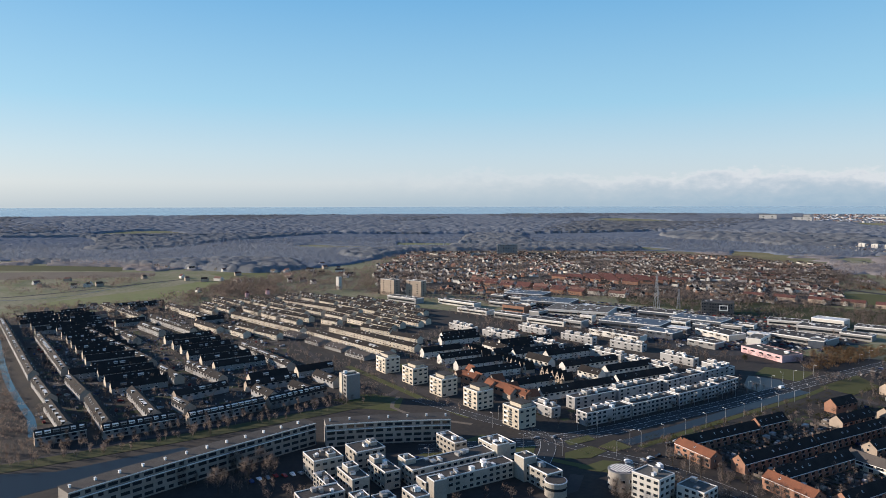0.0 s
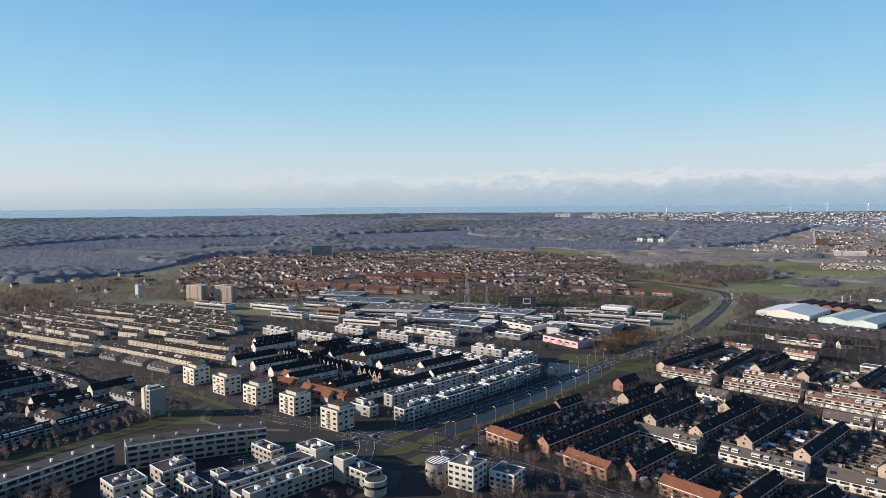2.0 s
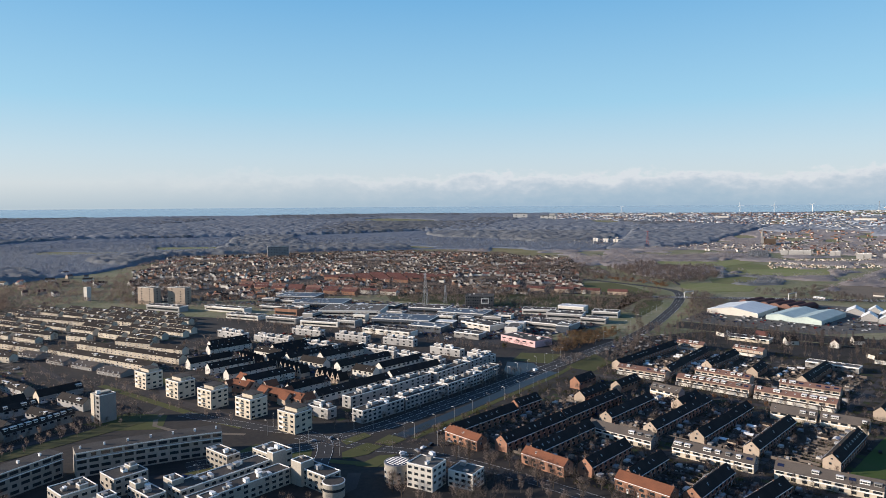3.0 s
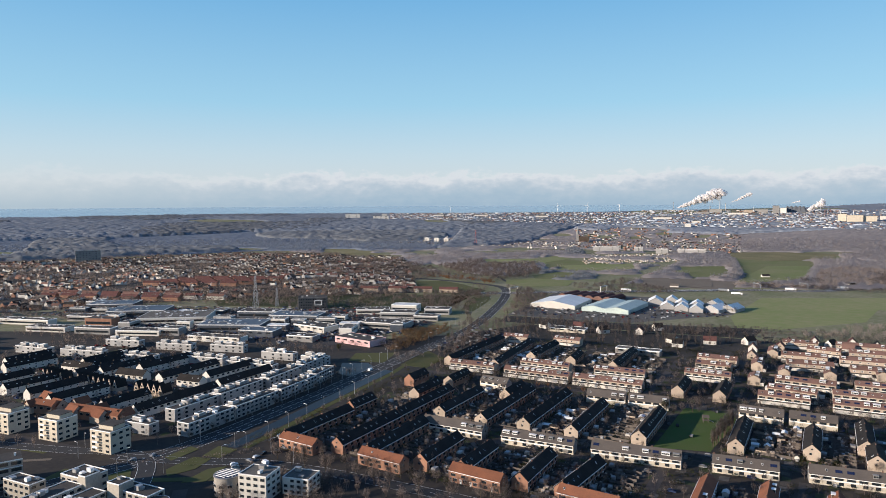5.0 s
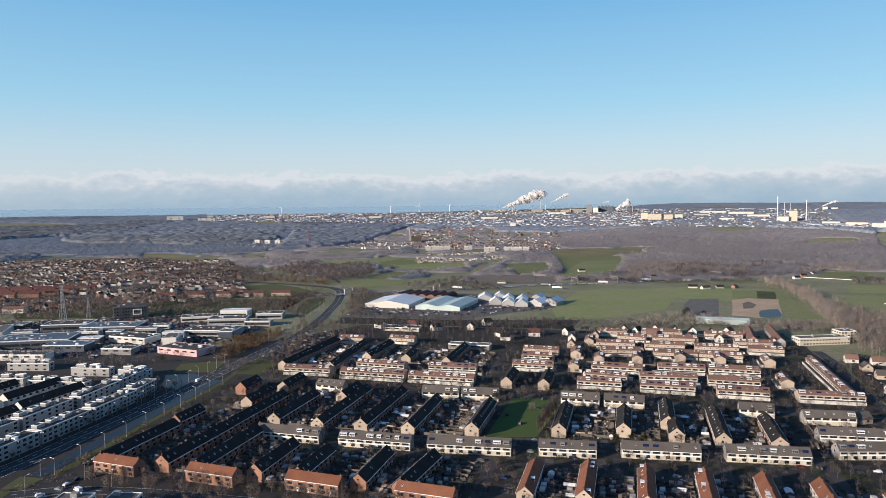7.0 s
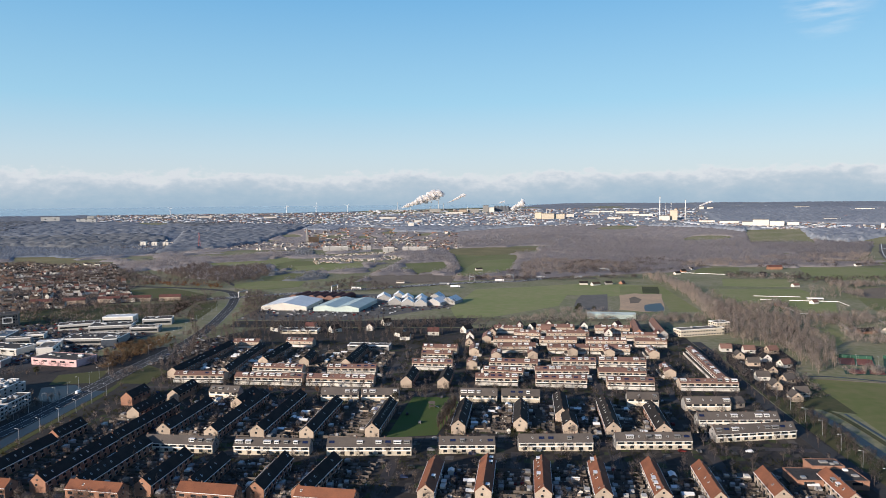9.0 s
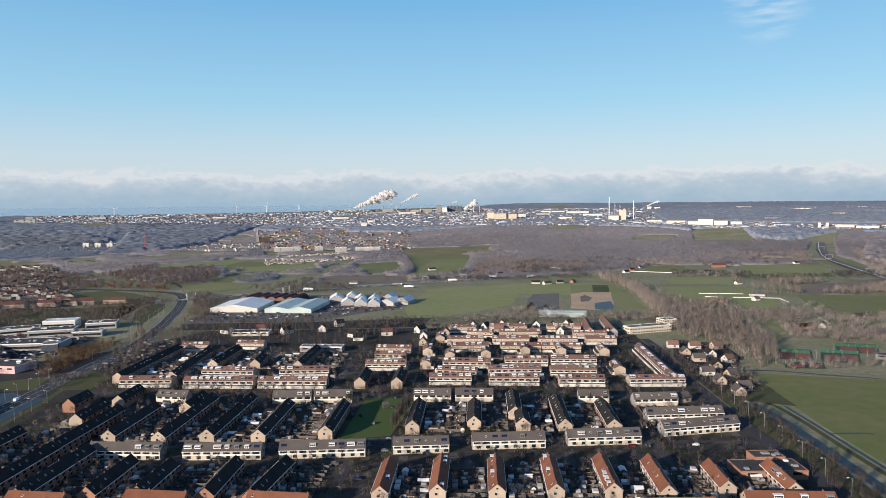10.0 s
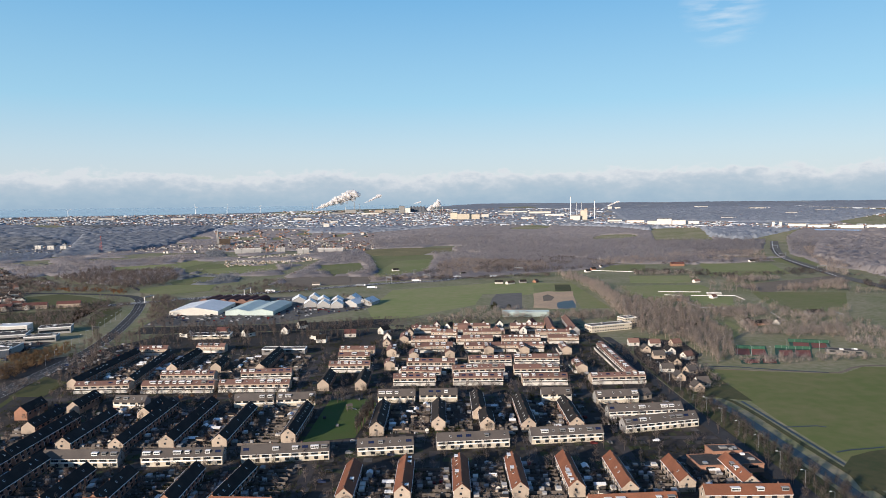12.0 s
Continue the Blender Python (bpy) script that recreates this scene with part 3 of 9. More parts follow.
    sheet("pavement", [(62, 925), (69, 985), (80, 1040), (98, 1046), (120, 1052), (112, 980), (102, 888), (86, 888), (74, 905)], 0.09, "gravel_roof", "grey paved yard at the pasture edge", "ground")
    sheet("lawn", [(-84, 396), (-54, 404), (-47, 470), (-52, 484), (-82, 484)], 0.09, "lawn_green", "small bright green lawn between the terraces", "lawn")
    for k, pts in enumerate(([(-461, 1176), (-424, 1240), (-434, 1335), (-480, 1340), (-500, 1250)],
                [(-612, 1672), (-434, 1576), (-446, 1380), (-560, 1460)],
                [(-288, 1559), (-193, 1621), (-157, 1416), (-211, 1313)],
                [(-221, 2001), (-22, 1823), (-30, 1463), (-102, 1303), (-140, 1430)],
                [(-141, 2060), (27, 2084), (40, 1917), (-20, 1860)],
                [(342.7, 1265.5), (457, 1266.6), (419.5, 1162), (317.4, 1164.3)],
                [(290.2, 1122.6), (358.9, 1126.4), (422.9, 1127.4), (420.4, 1079.6), (332.8, 885.8), (353.2, 987.3), (290.6, 932), (267.6, 994)],
                [(559.2, 1506.7), (710, 1488.6), (645.8, 1277.4), (491.5, 1263.1)],
                [(464, 1032), (596.8, 1015.6), (510.1, 863.5), (432.3, 812.9), (425.2, 869.3), (445.5, 967.7)],
                [(298.9, 787.6), (325.6, 777.9), (319.6, 726.3), (285.9, 676.6)],
                [(357.1, 1483.8), (436.3, 1486), (396.2, 1349), (312.5, 1357.9)],
                [(349.8, 987.6), (414.1, 982.6), (379.7, 892.9), (335, 891.9)],
                [(806, 2685), (1000, 2680), (909, 2280), (714, 2316)],
                [(760, 1620), (860, 1640), (780, 1420), (730, 1440)],
                [(-1029, -86), (-1144, -33), (-1224, 94), (-1308, 196), (-1292, 262), (-1140, 170), (-1088, 68), (-1080, -60)],
                [(-1430, 246), (-1420, 357), (-1346, 328), (-1342, 252)],
                [(-2300, 1040), (-2080, 1308), (-1990, 1187), (-2127, 957)],
                [(-760, 1560), (-640, 1640), (-560, 1500), (-680, 1420)],
                [(-1459.7, 239), (-1423.8, 353.4), (-1308.6, 320), (-1314.1, 267.1)])):
        sheet("field", pts, 0.05 + 0.012 * k, "meadow", "distant green pasture between woods", "field")
    sheet("field", [(-244, 1317), (-134, 1306), (-130, 1171), (-219, 1179)], 0.05, "soil", "brown ploughed field", "field")
    sheet("field", [(480, 1020), (720, 1180), (700, 1240), (470, 1110)], 0.05, "soil", "brown ploughed strip", "field")
    sheet("field", [(-509.8, 1150), (-480.5, 1197.9), (-395.6, 1195.2), (-381.6, 1116.1), (-436, 1076.4), (-485.6, 1095.3)], 0.3, "meadow", "bright green field by the motorway", "field")
    sheet("field", [(-652.5, 1052.5), (-610.8, 1090.2), (-548.1, 1056), (-502.3, 1015), (-508.8, 935.2), (-576.3, 942.1)], 0.31, "grass", "rough green land by the road bend", "field")
    sheet("field", [(-1392.1, 1716.6), (-1288.7, 1742.1), (-1059.3, 1577.1), (-951.5, 1444.9), (-1075.9, 1481.4), (-1285.8, 1585)], 0.32, "dry", "pale dry grassland beyond the old town", "field")
    sheet("field", [(-643.3, 1575.3), (-633.9, 1743.8), (-563.9, 1668.1), (-583.5, 1512.1)], 0.33, "meadow", "green field before the village", "field")
    sheet("field", [(-517, 1481.3), (-387.3, 1590.7), (-342.2, 1445.6), (-403.7, 1367), (-480.8, 1406.8)], 0.34, "meadow", "olive field before the village", "field")
    sheet("field", [(-301.3, 1291.5), (-249, 1328.1), (-214.3, 1143.1), (-266.9, 1160.6)], 0.35, "soil", "brown ploughed field by the motorway", "field")
    sheet("field", [(-140, 1331.4), (-112.7, 1651.7), (-33, 1697.8), (-25.1, 1521.7), (-41.5, 1360), (-120.3, 1271.5)], 0.36, "meadow", "olive pasture beyond the motorway", "field")
    sheet("field", [(-238.5, 2055.3), (-121.2, 2132.8), (35, 2122), (5.4, 1901.4), (-117.4, 1795.4), (-208.5, 1846.3)], 0.37, "dry", "pale pasture before the wood", "field")
    sheet("field", [(-272.1, 1452.4), (-244, 1598), (-219.4, 1467.2), (-253.2, 1399.2)], 0.38, "meadow", "small bright green field", "field")
    sheet("field", [(-243.7, 1301.3), (-182.6, 1331.3), (-164.3, 1212.2), (-216, 1153.6)], 0.39, "soil", "brown field beside the motorway", "field")
    sheet("lawn", [(-319, 252), (-320, 271), (-312, 270), (-311, 250)], 0.18, "grass", "grass island at the road junction", "lawn")
    sheet("lawn", [(-303, 240), (-305, 260), (-294, 263), (-290, 248), (-295, 234)], 0.19, "grass", "oval grass island at the road junction", "lawn")
    sheet("lawn", [(-282, 232), (-284, 251), (-278, 259), (-272, 239)], 0.20, "grass", "grass patch beside the round building", "lawn")
    sheet("lawn", [(-302, 264), (-306, 279), (-292, 280), (-291, 266)], 0.16, "grass", "grass corner at the road junction", "lawn")
    sheet("lawn", [(-336, 150), (-300, 215), (-320, 232), (-352, 215)], 0.08, "grass", "rough grass beside the junction", "lawn")
    sheet("water", [(-372, 482), (-351, 492), (-334, 480), (-326, 446), (-350, 448)], 0.07, "pond", "small dark pond beside the main road", "water")
    sheet("lawn", [(-385, 520), (-352, 540), (-340, 500), (-372, 490)], 0.08, "grass", "grass by the pond", "lawn")
    sheet("lawn", [(-462, 925), (-447, 948), (-426, 905), (-410, 840), (-400, 795), (-420, 805), (-446, 862)], 0.15, "grass", "grass embankment inside the road bend", "lawn")
    sheet("lawn", [(-330, 560), (-300, 540), (-296, 500), (-322, 500)], 0.14, "grass", "grass beside the main road", "lawn")
    sheet("parking", [(-700, 480), (-430, 520), (-400, 700), (-520, 760), (-760, 640), (-900, 560)], 0.03, "asphalt", "asphalt yards of the business park", "parking")
    sheet("parking", [(-350, 790), (-200, 800), (-90, 930), (-200, 1040), (-370, 1020)], 0.03, "gravel_roof", "grey yards around the market halls", "parking")
    sheet("parking", [(-352, 150), (-320, 196), (-300, 176), (-322, 142)], 0.05, "paving", "brick parking court inside the curved flats", "parking")
    sheet("court", [(277.3, 656), (306.7, 650.1), (289.3, 606.3), (261.2, 612.5)], 0.10, "court_green", "green surround of the tennis courts", "tennis court")
    sheet("court", [(316.1, 651.8), (347.1, 644.7), (324.3, 597.9), (292, 599.4)], 0.10, "court_green", "green surround of the middle tennis courts", "tennis court")
    sheet("court", [(344.5, 683.2), (379.4, 674), (360.1, 633.2), (325.4, 640.3)], 0.10, "court_green", "green surround of the back tennis courts", "tennis court")
    sheet("court", [(260.6, 600.9), (292.8, 596.6), (284.9, 576.1), (253.4, 579.3)], 0.10, "court_green", "worn green hard courts", "tennis court")
    sheet("court", [(272.3, 638.7), (285.2, 637), (275.1, 611.8), (263.8, 614.4)], 0.16, "court_red", "red clay tennis court", "tennis court")
    sheet("court", [(286.9, 636.9), (299.1, 635.2), (289.1, 609.2), (277.2, 611.7)], 0.16, "court_red", "red clay tennis court", "tennis court")
    sheet("court", [(309.7, 630.5), (321.4, 628.8), (309.9, 604.3), (298.5, 605.8)], 0.16, "court_red", "red clay tennis court", "tennis court")
    sheet("court", [(324.5, 629.7), (337.5, 628), (325.3, 602.6), (312.8, 604.2)], 0.16, "court_red", "red clay tennis court", "tennis court")
    sheet("court", [(339.8, 664.3), (353.5, 661.2), (343.6, 639.4), (330, 642.3)], 0.16, "court_red", "red clay tennis court", "tennis court")
    sheet("court", [(355.8, 661.1), (368.3, 658.2), (358.5, 636.5), (345.8, 639.3)], 0.16, "court_red", "red clay tennis court", "tennis court")
    sheet("court", [(262.8, 596.1), (274.9, 594.6), (269.4, 580.3), (257.6, 581.8)], 0.16, "court_red", "red clay tennis court", "tennis court")
    sheet("court", [(278, 594.5), (288.9, 593), (283.3, 578.8), (272.4, 580.2)], 0.16, "court_red", "red clay tennis court", "tennis court")
    ribbon("water", [(216.4, 568.8), (231.1, 569.9), (246.3, 567.5), (276.7, 555.4), (294, 550.6), (309, 545.9)], 2.6, 0.12, "pond", "dark ditch round the meadow", "water")
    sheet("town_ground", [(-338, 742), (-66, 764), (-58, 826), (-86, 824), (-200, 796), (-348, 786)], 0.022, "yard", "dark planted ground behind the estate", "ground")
    sheet("verge", [(-860, 770), (-606, 890), (-470, 930), (-478, 1000), (-560, 1060), (-440, 800), (-420, 760), (-592, 735), (-740, 680)], 0.012, "grass_dark", "rough dark grass along the railway", "grass")
    # built-up ground: yards, parking places and bare gardens, with shade put into its colour
    sheet("town_ground", [(-490, -150), (-200, -100), (200, 150), (178, 300), (166, 500), (160, 740), (-70, 760), (-300, 740), (-350, 640), (-440, 540), (-700, 480), (-1000, 330), (-1010, -95)], 0.015, "yard", "shade-dark paved and planted ground of the town", "ground")
    sheet("yard", [(-300, 286), (168, 288), (160, 500), (158, 700), (120, 735), (-70, 735), (-70, 650), (-300, 650), (-294, 480)], 0.03, "yard", "shade-dark yards and winter gardens between the terraces", "ground")
    sheet("yard", [(-680, 240), (-560, 256), (-330, 268), (-330, 450), (-390, 500), (-700, 450), (-900, 330), (-980, 250), (-900, 160)], 0.03, "yard", "shade-dark yards and gardens of the white estate", "ground")
    sheet("yard", [(-1000, -75), (-640, -46), (-450, -25), (-452, 160), (-700, 190), (-900, 120)], 0.03, "yard", "shade-dark yards and gardens of the western estate", "ground")
    sheet("yard", [(-370, -60), (-240, 60), (-200, 230), (-280, 232), (-350, 205), (-398, 120)], 0.03, "yard", "shade-dark paved yards round the flats", "ground")
    # brick streets, paths and grass by the cube blocks and the flats
    ribbon("street", [(-560, 216), (-500, 222), (-430, 230), (-372, 236)], 9, 0.07, "paving", "brown brick street before the cube blocks", "street")
    ribbon("verge", [(-560, 206), (-500, 212), (-430, 219), (-385, 226)], 6, 0.09, "grass", "grass verge with young trees", "grass")
    ribbon("path", [(-452, 205), (-430, 190), (-400, 200), (-372, 220)], 3, 0.12, "soil", "trodden path by the junction", "path")
    sheet("lawn", [(-468, 160), (-440, 168), (-420, 190), (-446, 206), (-470, 190)], 0.11, "grass", "rough grass beside the slim tower", "lawn")
    sheet("lawn", [(-545, 238), (-512, 240), (-512, 258), (-545, 256)], 0.11, "grass", "patch of grass between the blocks", "lawn")
    ribbon("verge", [(-322, 206), (-308, 222), (-290, 232), (-262, 250)], 5, 0.10, "grass", "grass verge at the junction", "grass")
    ribbon("street", [(-270, 150), (-262, 180), (-262, 212), (-275, 226)], 7, 0.07, "paving", "brown brick street beside the housing blocks", "street")
    # streets of the estate
    for x, y0, y1 in ((-256, 290, 440), (-198, 290, 360), (-145, 290, 360), (-72, 290, 480), (-6, 290, 380), (48, 290, 390), (101, 290, 400), (-62, 480, 700), (104, 480, 700), (-112, 500, 640), (-172, 380, 470), (52, 500, 720)):
        ribbon("street", [(x, y0), (x, (y0 + y1) / 2), (x, y1)], 6, 0.06, "paving", "brick-paved residential street", "street")
    for y, x0, x1 in ((492, -300, 160), (398, -60, 160), (362, -250, -70), (620, -60, 110), (560, -290, -110)):
        ribbon("street", [(x0, y), ((x0 + x1) / 2, y), (x1, y)], 5.5, 0.08, "paving", "brick-paved residential street between terraces", "street")
    for pts in ([(-430, -60), (-445, 40), (-452, 111), (-462, 205), (-560, 250)], [(-470, 150), (-560, 186), (-700, 196)]):
        ribbon("street", pts, 5, 0.08, "paving", "brown paved cycle path and street", "street")
    ribbon("embankment", [(-425, -70), (-432, 40), (-440, 120), (-450, 200)], 14, 0.2, "grass_dark", "low embankment in a darker grass colour", "embankment")
    ribbon("road", [(-1232, -101.8), (-1248.8, -45.1), (-1292.1, 38.5), (-1346.4, 127.2), (-1372.3, 180.6)], 9, 0.14, "asphalt", "straight country road beside the western fields", "road")
    ribbon("water", [(-1200.4, -99.3), (-1188.4, -61.9), (-1220.7, 5.3), (-1322, 93.1), (-1341.8, 151.4)], 3.5, 0.1, "ditch", "dark ditch beside the country road", "water")
    sheet("field", [(-1701.6, -138.6), (-1625.2, 17.6), (-1540.8, 146.1), (-1461.7, 138.4), (-1491.2, -4.8), (-1534.7, -125.5)], 0.22, "soil", "pale brown winter fields before the wood", "field")
    sheet("field", [(-1909.1, -154.9), (-1820.4, -24.6), (-1706.4, 101.3), (-1604.9, 85.7), (-1752.4, -142.6)], 0.24, "grass", "dull green fields before the wood", "field")
    # motorway across the fields
    mw = [(-481.9, 949.8), (-366, 1026.5), (-210.4, 1123.9), (-101.7, 1187.9), (-9.4, 1221.9), (61.1, 1296.4), (202.3, 1392.2), (298, 1499.2)]
    ribbon("road", mw, 20, 0.7, "asphalt", "grey motorway crossing the fields", "road")
    for k in (-9.4, -0.8, 0.8, 9.4):
        ribbon("road_marking", mw, 0.9, 0.74, "line", "white edge line and barrier of the motorway", "road marking", shift=k)
    ribbon("road_marking", [(700, 1216), (728, 1330), (759, 1463), (810, 1653), (930, 1939), (1194, 2500)], 1.6, 1.3, "line", "white lines of the distant motorway", "road marking")
    ribbon("road", [(682, 1000), (706, 1216), (734, 1330), (765, 1463), (816, 1653), (936, 1939), (1200, 2500)], 24, 0.9, "gravel_roof", "distant grey motorway", "road")
    ribbon("road", [(925, 1941.1), (862, 1782.1), (787.4, 1586.6), (747.7, 1449.4), (726.7, 1361.8)], 9, 1.1, "paving", "pale slip road beside the motorway", "road")
    ribbon("road", [(-500, 1130), (-700, 1400), (-1000, 1700)], 7, 0.1, "asphalt", "country road among the fields", "road")


build_surfaces()


def build_sea():
    az = np.linspace(-2, 112, 150)
    verts, steps = [], np.linspace(0, 1, 9)
    for k in steps:
        for a in az:
            r0 = shore(a)
            r = r0 + (4955 - r0) * k
            verts.append((-r * math.sin(radians(a)), r * math.cos(radians(a)), float(rise(r)) + 0.6))
    k, tris = len(az), []
    for i in range(len(steps) - 1):
        for j in range(k - 1):
            a = i * k + j
            tris += [(a, a + 1, a + k + 1), (a, a + k + 1, a + k)]
    tagged(new("water", array_mesh("sea", verts, tris, "sea")), "blue-grey sea along the horizon", "sea", kind="structure")


M["sea"] = mat("sea_water", (0.30, 0.36, 0.41), (0.34, 0.40, 0.44), 0.22, 0.001, 0.01, spec=0.5)
build_sea()


def far_haze():
    """The last line of the distance: a low pale band behind all land, glowing to stand for haze."""
    m = bpy.data.materials.new("haze_glow")
    m.use_nodes = True
    nt = m.node_tree
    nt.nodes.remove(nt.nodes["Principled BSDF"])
    # emission paints the haze; no lamp stands here
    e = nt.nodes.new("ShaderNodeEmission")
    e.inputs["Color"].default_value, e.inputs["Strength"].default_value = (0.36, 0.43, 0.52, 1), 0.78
    nt.links.new(e.outputs[0], nt.nodes["Material Output"].inputs["Surface"])
    M["haze_glow"] = m
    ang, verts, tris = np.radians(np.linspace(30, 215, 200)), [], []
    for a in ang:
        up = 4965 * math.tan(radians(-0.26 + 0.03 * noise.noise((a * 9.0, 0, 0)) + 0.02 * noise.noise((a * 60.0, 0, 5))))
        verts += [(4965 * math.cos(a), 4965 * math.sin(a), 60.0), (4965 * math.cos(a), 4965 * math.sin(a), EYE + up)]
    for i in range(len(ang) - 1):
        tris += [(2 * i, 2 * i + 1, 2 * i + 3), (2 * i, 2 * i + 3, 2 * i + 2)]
    tagged(new("backdrop", array_mesh("backdrop", verts, tris, "haze_glow")), "pale blue glowing haze band along the horizon", "backdrop", kind="structure")


far_haze()

# ---- houses ----
CACHE = {}


def cached(key, make):
    if key not in CACHE:
        CACHE[key] = make()
    return CACHE[key]


def window_mesh(w, h, frame_mat="paint"):
    """A window: frame with mullion, sill and dark pane; it looks towards -y and sits against y = 0."""
    def make():
        bm = bmesh.new()
        k = 2 if w < 2.8 else 3
        front, back = [], []
        for y, row in ((-0.12, front), (0.1, back)):
            for z in (0, h):
                row.append([bm.verts.new((-w / 2 + i * w / k, y, z)) for i in range(k + 1)])
        panes = [bm.faces.new((front[0][i], front[0][i + 1], front[1][i + 1], front[1][i])) for i in range(k)]
        for i in range(k):
            bm.faces.new((front[0][i], back[0][i], back[0][i + 1], front[0][i + 1]))
            bm.faces.new((front[1][i], front[1][i + 1], back[1][i + 1], back[1][i]))
        for i in (0, k):
            bm.faces.new((front[0][i], front[1][i], back[1][i], back[0][i]))
        bmesh.ops.inset_individual(bm, faces=panes, thickness=0.13, depth=-0.09)
        for f in panes:
            f.material_index = 1
        bmesh.ops.recalc_face_normals(bm, faces=bm.faces)
        return mesh_of("window", bm, frame_mat, "glass")
    return cached(("win", w, h, frame_mat), make)


def door_mesh(colour):
    def make():
        bm = bmesh.new()
        box(bm, -0.5, 0.5, -0.08, 0.1, 0, 2.15, 0)
        box(bm, -0.3, 0.3, -0.1, 0, 1.3, 1.95, 1)
        box(bm, -0.62, 0.62, -0.5, 0, 2.25, 2.35, 0)
        return mesh_of("door", bm, colour, "glass")
    return cached(("door", colour), make)


def dormer_mesh(w, front="paint"):
    """A flat-topped dormer: white front with a band of windows, dark cheeks and roof, running back into the slope (+y)."""
    def make():
        bm = bmesh.new()
        box(bm, -w / 2, w / 2, 0, 2.6, 0, 1.5, 1)
        box(bm, -w / 2 - 0.1, w / 2 + 0.1, -0.15, 2.7, 1.5, 1.68, 0)
        box(bm, -w / 2, w / 2, -0.06, 0, 0, 1.5, 0)
        k = max(2, round(w / 1.0))
        for i in range(k):
            x = -w / 2 + 0.15 + i * (w - 0.3) / k
            box(bm, x + 0.06, x + (w - 0.3) / k - 0.06, -0.1, -0.03, 0.45, 1.3, 2)
        return mesh_of("dormer", bm, front, "bitumen", "glass")
    return cached(("dormer", w, front), make)


def chimney_mesh():
    def make():
        bm = bmesh.new()
        box(bm, -0.26, 0.26, -0.24, 0.24, -0.8, 0.55, 0)
        box(bm, -0.31, 0.31, -0.29, 0.29, 0.55, 0.64, 1)
        tube(bm, (-0.1, 0, 0.6), (-0.1, 0, 0.9), 0.07, 0.07, 5, 1)
        return mesh_of("chimney", bm, "tile_brown", "bitumen")
    return cached("chimney", make)


def skylight_mesh():
    def make():
        bm = bmesh.new()
        box(bm, -0.45, 0.45, -0.6, 0.6, 0, 0.10, 0)
        box(bm, -0.36, 0.36, -0.5, 0.5, 0.10, 0.13, 1)
        return mesh_of("skylight", bm, "paint", "glass")
    return cached("skylight", make)


def solar_mesh():
    def make():
        bm = bmesh.new()
        for i in range(3):
            box(bm, -1.55 + i * 1.04, -0.55 + i * 1.04, -0.8, 0.8, 0.05, 0.1, 0)
        return mesh_of("solar_panel", bm, "solar")
    return cached("solar", make)


STYLE = {  # wall, roof, depth, eaves, ridge, unit width, gables' own wall, dormers per unit, label
    "dark": ("brick", "tile_dark", 8.6, 5.4, 9.0, 5.4, "cream", 0.0, "brick terraced row under a steep dark tiled roof"),
    "slate": ("grey_wall", "tile_dark", 8.6, 4.8, 8.8, 5.4, "cream_render", 0.18, "low grey terraced row under a steep dark roof with white dormers"),
    "brickdark": ("brick", "tile_dark", 8.6, 5.6, 9.4, 5.4, "brick", 0.0, "orange brick terraced row under a steep dark tiled roof"),
    "grey": ("cream_render", "tile_grey", 8.4, 5.0, 8.6, 5.2, "grey_wall", 0.3, "pale terraced row under a weathered grey tiled roof with dormers"),
    "orange": ("cream", "tile_orange", 7.8, 5.2, 8.6, 5.4, "cream", 0.25, "cream terraced row under an orange tiled roof"),
    "wing": ("brick", "tile_orange", 8.2, 5.8, 8.8, 5.4, "brick", 0.0, "orange brick end block under a shallow orange roof"),
    "brown": ("cream", "tile_brown", 8.8, 5.6, 8.0, 5.6, "cream", 0.5, "cream terraced row under a brown tiled roof with white dormers"),
    "cream": ("cream_render", "tile_slate", 8.6, 5.4, 8.2, 5.6, "cream_render", 0.15, "cream rendered terraced row under a brown tiled roof"),
    "pale": ("white", "tile_dark", 8.6, 5.4, 9.2, 5.4, "white", 0.0, "white-gabled terraced row under a steep dark roof"),
    "lit": ("white_old", "tile_slate", 8.0, 5.2, 8.4, 5.4, "cream", 0.45, "light terraced row under a grey-brown tiled roof"),
    "band": ("grey_wall", "tile_slate", 8.0, 5.4, 8.8, 4.6, "cream", 0.95, "terraced row with a long band of white dormers"),
    "low": ("grey_wall", "tile_grey", 16.0, 3.0, 5.5, 6.0, "grey_wall", 0.0, "low grey-roofed housing block among gardens"),
}
RNG = random.Random(5)


